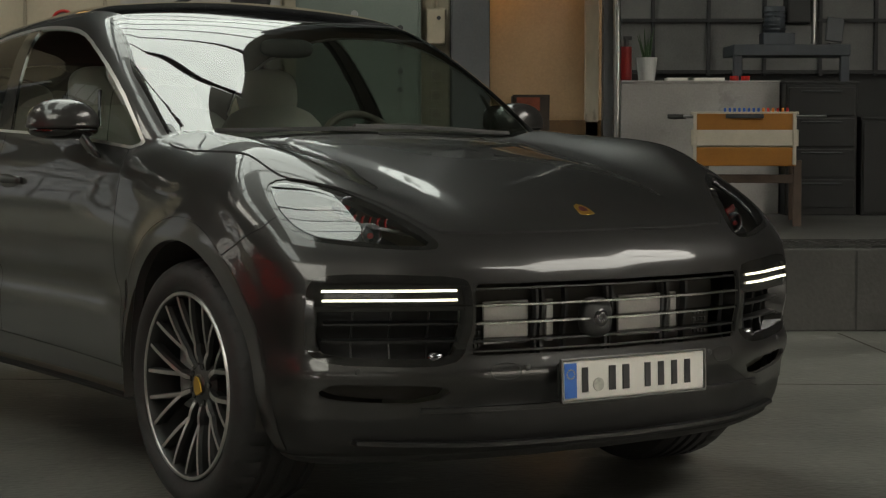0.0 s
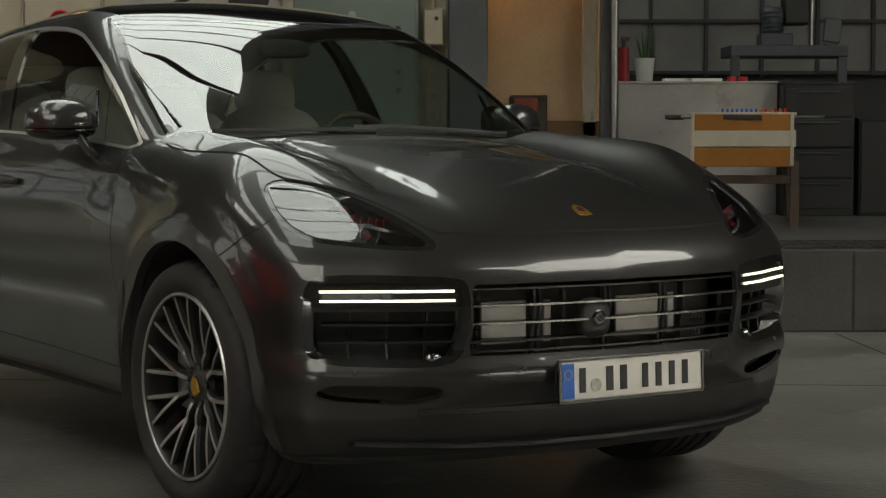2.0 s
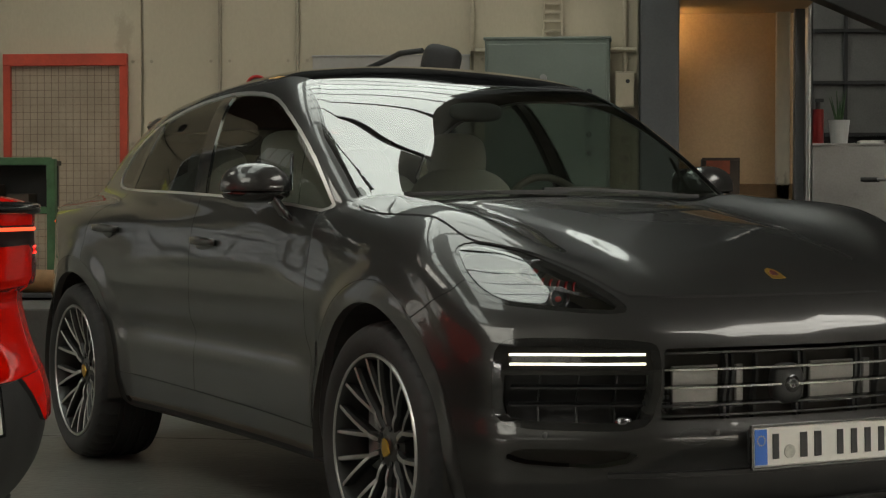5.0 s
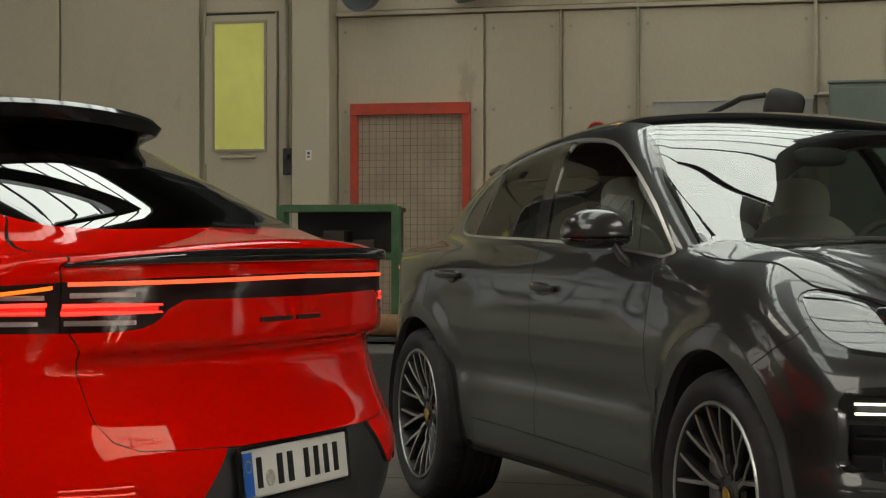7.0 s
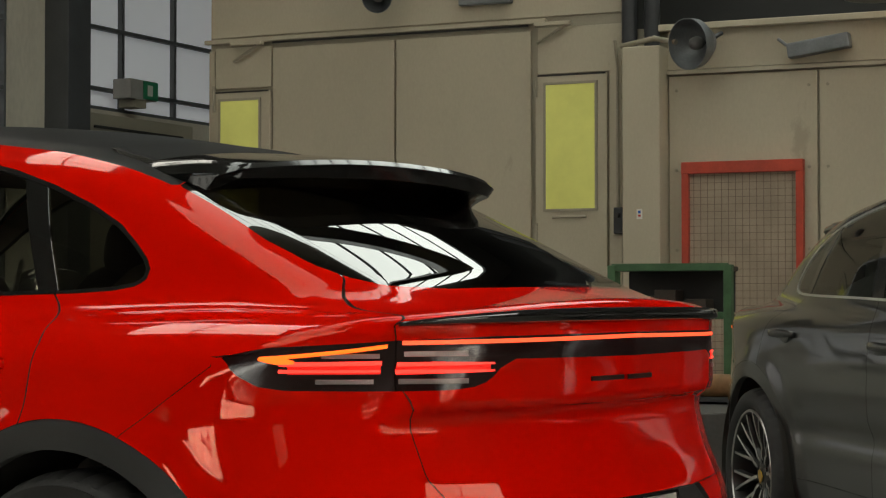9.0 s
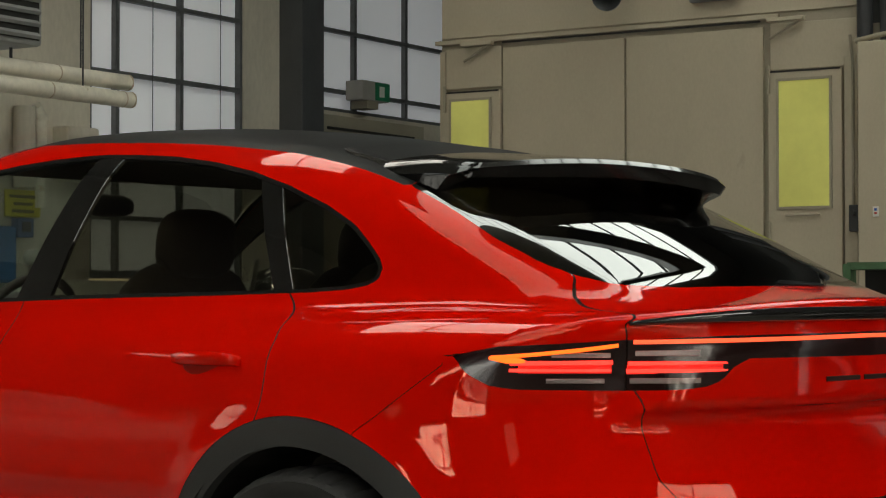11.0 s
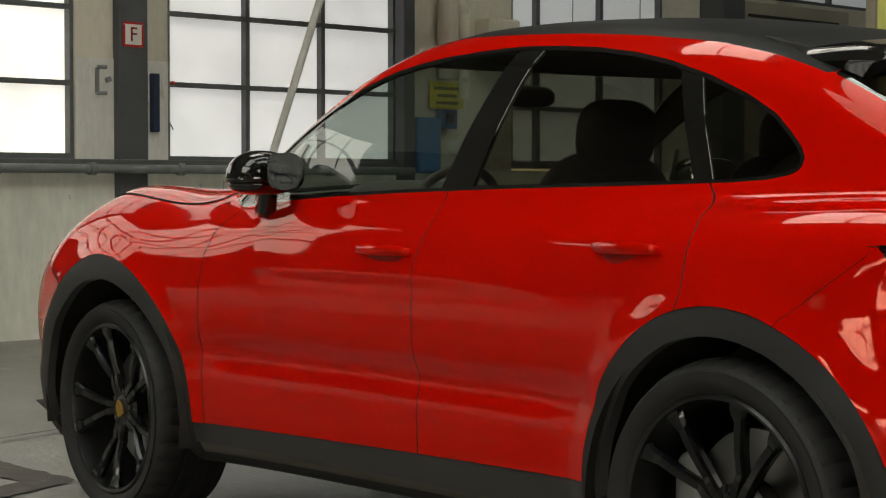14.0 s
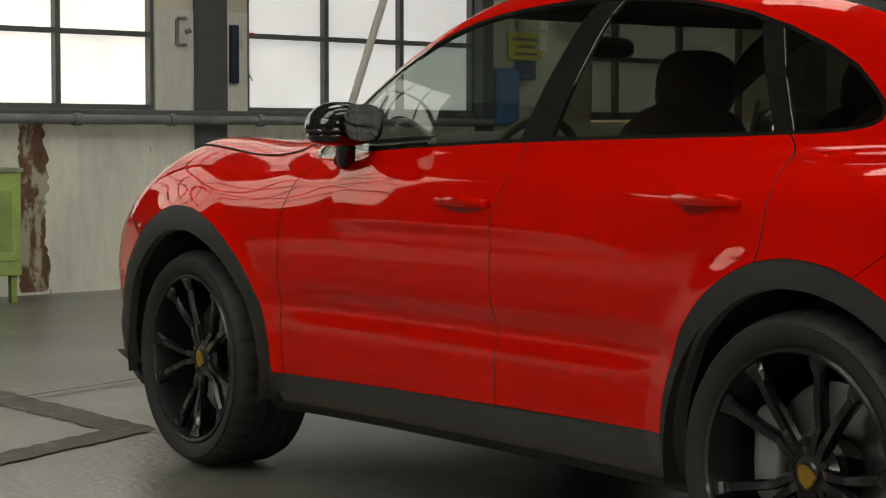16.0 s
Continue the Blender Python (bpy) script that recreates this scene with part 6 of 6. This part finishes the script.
warm = tagged(new("board_lamp"), "small warm lamp above the tan board", "lamp")
part("shade", box(0.04, 0.44, 0.10, (0.215, 14.33, 2.36), 0.008), "beam", warm)
part("tube", box(0.02, 0.40, 0.06, (0.246, 14.33, 2.36), 0.004), "board_glow", warm, "warm glowing tube")

# back bay
crate = thing("wooden_crate", box(0.27, 0.3, 0.92, (0.64, 14.36, 0.93), 0.01), "dark_wood", "dark wooden crate with an open red front", "crate")
part("front_board", box(0.17, 0.012, 0.10, (0.62, 14.20, 1.33), 0.003), "red_wood", crate)
part("rim", box(0.27, 0.02, 0.02, (0.64, 14.20, 1.385), 0.003), "dark_wood", crate)
thing("tan_base", box(0.86, 0.10, 0.74, (0.76, 14.50, 0.84), 0.01), "dark_ochre", "dark ochre board at the foot of the tan wall", "board")
pipe_run("door_pipe", [(1.26, 14.18, 0.47), (1.26, 14.18, 4.5)], 0.028, "steel", "pale upright steel pipe beside the door post", "pipe")
counter = thing("counter_block", box(1.26, 0.7, 1.04, (2.04, 15.85, 0.99), 0.006), "counter", "plain light grey concrete counter block", "counter")
part("top", box(1.27, 0.72, 0.02, (2.04, 15.85, 1.52), 0.004), "counter", counter)
pot = thing("flower_pot", rod((1.64, 15.75, 1.53), (1.64, 15.75, 1.72), 0.065, 24, r2=0.085), "pot", "white tapered flower pot with a spiky plant", "flower pot")
random.seed(8)
for i in range(9):
    a = 2 * math.pi * i / 9
    d = Vector((math.cos(a) * 0.06, math.sin(a) * 0.06, 0))
    bm = rod((1.64 + d.x * 0.3, 15.75 + d.y * 0.3, 1.70), (1.64 + d.x * (0.7 + random.random()), 15.75 + d.y, 1.84 + 0.13 * random.random()), 0.012, 5, r2=0.002)
    part("leaf", bm, "leaf", pot, "long stiff green leaf")
ext = tagged(new("fire_extinguisher"), "red fire extinguisher with a black valve", "fire extinguisher")
part("cylinder", rod((1.46, 15.6, 1.53), (1.46, 15.6, 1.80), 0.045, 20), "red_dark", ext)
part("neck", rod((1.46, 15.6, 1.80), (1.46, 15.6, 1.86), 0.02, 12), "black_plastic", ext)
part("valve", box(0.07, 0.03, 0.03, (1.47, 15.6, 1.87), 0.004), "black_plastic", ext)
for x, w in ((1.90, 0.22), (2.1, 0.3)):
    thing("paper_pile", box(w, 0.2, 0.025, (x, 15.72, 1.543), 0.003), "plate_white", "thin pile of white papers on the counter", "papers", "papers on the counter")
for x in (2.33, 2.42):
    thing("small_tin", rod((x, 15.65, 1.53), (x, 15.65, 1.57), 0.035, 14), "red_gloss", "small red tin on the counter", "tin", "tins on the counter")
# table football
foos = tagged(new("football_table"), "table football with ochre and white sides on brown legs", "table football")
part("case", box(0.70, 1.2, 0.30, (2.085, 14.1, 1.08), 0.01), "foos_white", foos, "white painted case")
for z, h, mt in ((1.195, 0.115, "ochre"), (1.085, 0.115, "foos_white"), (0.955, 0.13, "ochre")):
    part("side_band", box(0.70 if mt == "ochre" else 0.735, 0.03, h, (2.085, 13.495, z), 0.005), mt, foos)
for x in (1.745, 2.425):
    part("corner_post", box(0.025, 0.04, 0.36, (x, 13.488, 1.08), 0.004), "foos_white", foos)
part("scoreboard", box(0.26, 0.012, 0.03, (2.085, 13.47, 1.235), 0.002), "beam", foos)
part("rim", box(0.74, 1.22, 0.02, (2.085, 14.1, 1.255), 0.004), "foos_white", foos)
for x in (1.80, 2.45):
    for y in (13.6, 14.6):
        part("leg", box(0.06, 0.06, 0.46, (x, y, 0.70), 0.004), "brown_wood", foos)
part("stretcher", box(0.70, 0.04, 0.06, (2.12, 13.6, 0.80), 0.004), "brown_wood", foos)
for k in range(4):
    y = 13.65 + 0.28 * k
    r = part("rod", rod((1.55, y, 1.235), (2.65, y, 1.235), 0.008, 8), "steel", foos)
    part("grip", rod((1.55, y, 1.235), (1.66, y, 1.235), 0.015, 10), "black_plastic", r)
random.seed(3)
for i in range(14):
    x = 1.95 + 0.033 * i
    part("player", box(0.018, 0.02, 0.03, (x, 13.62, 1.278), 0.003), "toy_blue" if i < 8 else ("red_gloss" if i % 2 else "toy_orange"), foos)
foos.matrix_basis = Matrix.Translation((2.085, 13.5, 0)) @ pose(0, 0, 0, 0, 0, -8.4) @ Matrix.Translation((-2.085, -13.5, 0))
# machine stand
stand = tagged(new("machine_stand"), "dark steel bench frame carrying a drill", "machine stand")
part("top", box(0.94, 0.6, 0.09, (2.80, 16.0, 1.78), 0.006), "steel_blue", stand)
for x in (2.37, 3.23):
    part("leg", box(0.07, 0.07, 1.27, (x, 15.75, 1.105), 0.005), "steel_blue", stand)
part("cross_rail", box(0.86, 0.05, 0.05, (2.80, 15.75, 1.30), 0.004), "steel_blue", stand)
drill = tagged(new("bench_drill"), "dark grey bench drill with an upright motor", "drill")
part("motor", smooth_bm(rod((2.70, 15.95, 1.92), (2.70, 15.95, 2.14), 0.085, 20)), "steel_blue", drill)
for k in range(5):
    part("cooling_rib", rod((2.70, 15.95, 1.95 + 0.035 * k), (2.70, 15.95, 1.962 + 0.035 * k), 0.095, 20), "steel_blue", drill)
part("base", box(0.26, 0.22, 0.10, (2.72, 15.95, 1.875), 0.01), "steel_blue", drill)
part("column", rod((3.03, 16.0, 1.83), (3.03, 16.0, 3.2), 0.022, 14), "steel", drill)
part("head", box(0.20, 0.22, 0.5, (2.90, 16.05, 2.25), 0.02), "dark_wall", drill)
scr = tagged(new("desk_screen"), "small dark screen tilted on the bench", "screen")
part("case", box(0.14, 0.03, 0.20, (3.18, 15.9, 1.95), 0.008, turn=pose(0, 0, 0, -12, 8, 0)), "beam", scr)
part("foot", box(0.10, 0.12, 0.02, (3.18, 15.95, 1.835), 0.004), "beam", scr)
chest = tagged(new("tool_chest"), "matt black steel tool chest beside the grey counter", "tool chest")
part("body", box(0.56, 0.40, 1.03, (2.96, 15.48, 0.985), 0.008), "dark_enamel", chest)
part("top", box(0.58, 0.42, 0.02, (2.96, 15.48, 1.51), 0.004), "dark_enamel", chest)
for k in range(4):
    dw = part("drawer", box(0.52, 0.015, 0.22, (2.96, 15.272, 0.64 + 0.24 * k), 0.004), "dark_enamel", chest)
    part("handle", rod((2.80, 15.255, 0.72 + 0.24 * k), (3.12, 15.255, 0.72 + 0.24 * k), 0.007, 8), "beam", dw)
for x in (3.60, 4.28, 4.96):
    cb = tagged(new("low_cabinet"), "black low cabinet against the back windows", "cabinet", "low back cabinets")
    part("body", box(0.66, 0.45, 0.75, (x, 15.48, 0.845), 0.006), "dark_enamel", cb)
    part("door", box(0.63, 0.02, 0.70, (x, 15.245, 0.845), 0.004), "dark_enamel", cb)
    part("top", box(0.68, 0.47, 0.02, (x, 15.48, 1.23), 0.003), "dark_enamel", cb)

# west wall fittings
fs = tagged(new("hydrant_sign"), "white sign with a red border and letter F", "sign")
part("plate", box(0.006, 0.185, 0.185, (-12.326, 9.20, 2.325), 0.002), "sign_white", fs)
br = bmesh.new()
for y, z, sy, sz in ((9.20, 2.418, 0.195, 0.018), (9.20, 2.242, 0.195, 0.018), (9.112, 2.325, 0.018, 0.16), (9.288, 2.325, 0.018, 0.16)):
    box(0.008, sy, sz, (-12.324, y, z), bm=br)
part("border", br, "red_gloss", fs)
txt = bpy.data.curves.new("letter", "FONT")
txt.body, txt.size, txt.extrude, txt.align_x, txt.align_y = "F", 0.16, 0.002, "CENTER", "CENTER"
tmp = bpy.data.objects.new("letter", txt)
me = bpy.data.meshes.new_from_object(tmp)
bpy.data.objects.remove(tmp)
me.materials.clear()
me.materials.append(MAT["red_dark"])
part("letter", me, None, fs, "", Matrix.Translation((-12.320, 9.20, 2.325)) @ pose(0, 0, 0, 90, 0, 90))
pipe_run("wall_rail", [(-12.25, -8, 1.285), (-12.25, 8.7, 1.285), (-12.25, 12.2, 1.285)], 0.035, "pipe_grey", "grey painted steel pipe along the wall", "pipe")
for y in (3.0, 5.5, 7.9, 8.75, 9.6, 11.2):
    cl = thing("pipe_clamp", rod((-12.25, y - 0.03, 1.285), (-12.25, y + 0.03, 1.285), 0.048, 14), "pipe_grey", "grey clamp on the wall pipe", "clamp", "wall pipe clamps")
    part("bracket", box(0.15, 0.03, 0.03, (-12.33, y, 1.285)), "pipe_grey", cl)
hk = tagged(new("wall_hook"), "grey cast iron latch on the pier", "hook")
part("plate", box(0.02, 0.035, 0.20, (-12.40, 8.91, 1.965), 0.004), "pipe_grey", hk)
for z in (1.90, 2.10):
    part("prong", rod((-12.40, 8.91, z - 0.03), (-12.35, 8.97, z - 0.03), 0.014, 8), "pipe_grey", hk)
part("handle", rod((-12.36, 8.96, 1.965), (-12.34, 9.00, 1.98), 0.02, 8), "pipe_grey", hk)
thing("blue_tray", box(0.06, 0.065, 0.46, (-12.38, 9.445, 1.81), 0.008), "blue_dark", "narrow dark blue tray hung on the pier", "tray")
pipe_run("air_hose", [(-12.36, 9.575, 2.6), (-12.36, 9.575, 1.95), (-12.36, 9.575, 1.66), (-12.34, 9.60, 1.60)], 0.006, "pipe_grey", "thin grey air hose with a bent end", "hose")
vl = thing("valve", smooth_bm(blob(0.018, 0.028, 0.016, (-12.345, 9.60, 1.97), 2)), "red_gloss", "small red air valve on the hose", "valve")
pipe_run("wall_cable", [(-12.40, 9.385, 3.4), (-12.40, 9.39, 1.35)], 0.005, "beam", "thin dark cable on the pier", "cable")
# green cabinet
gc = tagged(new("metal_cabinet"), "worn light green steel cabinet on legs", "cabinet")
part("body", box(0.45, 0.85, 0.72, (-12.1, 6.775, 0.55), 0.008), "lime", gc)
part("top", box(0.48, 0.87, 0.03, (-12.1, 6.775, 0.925), 0.004), "lime_grey", gc)
dd = part("door", box(0.015, 0.36, 0.55, (-11.868, 6.985, 0.57), 0.004), "lime", gc)
part("door_inset", box(0.008, 0.26, 0.42, (-11.858, 6.985, 0.57), 0.002), "lime_dark", dd)
for y in (6.40, 7.15):
    for x in (-12.28, -11.92):
        part("leg", box(0.045, 0.045, 0.20, (x, y, 0.10), 0.003), "lime_dark", gc)
def ragged(x, y0, y1, z0, z1):
    """A thin upright patch with an uneven outline."""
    random.seed(77)
    bm = bmesh.new()
    rows = []
    for i in range(41):
        z = z0 + (z1 - z0) * i / 40
        a = y0 + random.uniform(-0.012, 0.012)
        b = y1 + 0.018 * math.sin(9 * z) + random.uniform(-0.016, 0.016)
        rows.append([bm.verts.new((x, v, z)) for v in (a, a + (b - a) * 0.5, b)])
    for p, q in zip(rows, rows[1:]):
        for k in (0, 1):
            bm.faces.new((p[k], p[k + 1], q[k + 1], q[k]))
    bmesh.ops.recalc_face_normals(bm, faces=bm.faces)
    bmesh.ops.solidify(bm, geom=bm.faces[:], thickness=0.003)
    return bm


child(west, "peeled_patch", ragged(-12.398, 7.50, 7.725, 0.02, 1.26), "rust_wall", "rust-brown peeled strip of the plaster")
# signs and boxes on the second pier
ys = thing("warning_sign", box(0.012, 0.44, 0.24, (-12.38, 12.75, 1.98), 0.002), "sign_yellow", "yellow warning sign with dark lines of writing", "sign")
for k, w in enumerate((0.34, 0.24, 0.28)):
    part("writing_bar", box(0.004, w, 0.028, (-12.371, 12.75, 2.04 - 0.065 * k)), "sign_text", ys)
bb = tagged(new("control_box"), "small blue control box with a cable", "control box")
part("body", box(0.09, 0.20, 0.17, (-12.35, 12.72, 1.76), 0.01), "blue_box", bb)
part("face", box(0.01, 0.11, 0.09, (-12.30, 12.72, 1.77), 0.003), "beam", bb)
thing("blue_cover", box(0.10, 0.30, 0.50, (-12.34, 12.45, 1.52), 0.03), "blue_cloth", "blue sheet cover hung on the pier", "cover")
thing("paper_roll", rod((-12.405, 12.86, 1.50), (-12.2, 12.86, 1.50), 0.07, 20), "plate_white", "white paper roll on the wall", "paper roll")
exs = tagged(new("exit_sign"), "green exit sign box above the door", "exit sign")
part("case", box(0.24, 0.52, 0.22, (-12.30, 18.10, 3.45), 0.01), "board_grey", exs)
part("green_face", box(0.012, 0.28, 0.20, (-12.175, 18.22, 3.45), 0.002), "exit_green", exs)
part("pictogram", box(0.006, 0.10, 0.12, (-12.168, 18.20, 3.45), 0.002), "plate_white", exs)
part("mount", box(0.22, 0.22, 0.12, (-12.30, 18.05, 3.31), 0.004), "beige_dark", exs)
# heater and pipes
ht = tagged(new("unit_heater"), "grey louvred air heater hung from the wall", "heater")
part("case", box(0.60, 1.02, 0.56, (-11.55, 11.30, 3.48), 0.03), "heater_grey", ht)
for k in range(5):
    part("louvre", box(0.06, 0.90, 0.035, (-11.235, 11.30, 3.28 + 0.10 * k), 0.006, turn=pose(0, 0, 0, 0, 35, 0)), "heater_grey", ht)
part("opening", box(0.01, 0.92, 0.47, (-11.248, 11.30, 3.48)), "joint", ht)
for y in (10.9, 11.7):
    part("foot", rod((-11.5, y, 3.20), (-11.5, y, 3.08), 0.014, 8), "beam", ht)
for nm, a, b, z, x in (("heating_pipe", 10.55, 13.05, 3.03, -11.42), ("heating_pipe", 9.35, 12.86, 2.85, -11.22)):
    bm = rod((x, a, z), (x, b, z), 0.070, 24)
    p_ = smooth(thing(nm, bm, "lagging", "pale lagged heating pipe with a stained end cap", "pipe", "lagged heating pipes"), 40)
    cap = part("end_cap", smooth_bm(blob(0.071, 0.03, 0.071, (x, b, z), 2.4)), "lagging_end", p_)
    for y in np.arange(a + 0.7, b, 0.9):
        part("band", rod((x, y - 0.006, z), (x, y + 0.006, z), 0.0725, 24), "lagging_end", p_)
    part("flange", rod((x, a - 0.05, z), (x, a, z), 0.05, 16), "lagging_end", p_)
    for y in (a + 0.5, b - 0.6):
        part("hanger", rod((x, y, z + 0.06), (x, y, 8.6), 0.008, 6), "beam", p_)
pipe_run("feed_pipe", [(-11.42, 10.5, 3.03), (-11.42, 10.35, 3.06), (-11.42, 10.35, 3.8)], 0.035, "lagging_end", "pale bent feed pipe", "pipe", "feed pipes")
pipe_run("feed_pipe", [(-11.22, 9.3, 2.85), (-11.22, 9.22, 2.88), (-11.22, 9.22, 4.2)], 0.03, "lagging_end", "pale bent feed pipe", "pipe", "feed pipes")
bm = rod((-11.06, 10.55, 3.90), (-11.70, 9.51, 0.0), 0.031, 16)
smooth(thing("brace_pole", bm, "pole", "slanting pale grey steel pole", "pole"), 40)
pipe_run("drain_pipe", [(-12.34, 12.86, 2.86), (-12.35, 12.95, 2.76), (-12.36, 12.95, 1.95)], 0.055, "lagging", "pale lagged drain pipe going down the pier", "pipe")
pipe_run("drain_pipe", [(-12.31, 12.70, 2.84), (-12.31, 12.70, 2.12)], 0.10, "pier", "wide beige pipe elbow under the heating pipes", "pipe")
vt = tagged(new("pipe_elbow_box"), "beige metal junction box under the pipes", "junction box")
part("body", box(0.2, 0.42, 0.5, (-12.3, 13.35, 2.45), 0.02), "pier", vt)
for y in (14.55, 15.6):
    pipe_run("blind_cord", [(-12.41, y, 5.5), (-12.41, y, 2.35)], 0.005, "beam", "thin dark cord hanging before the window", "cord", "window cords")
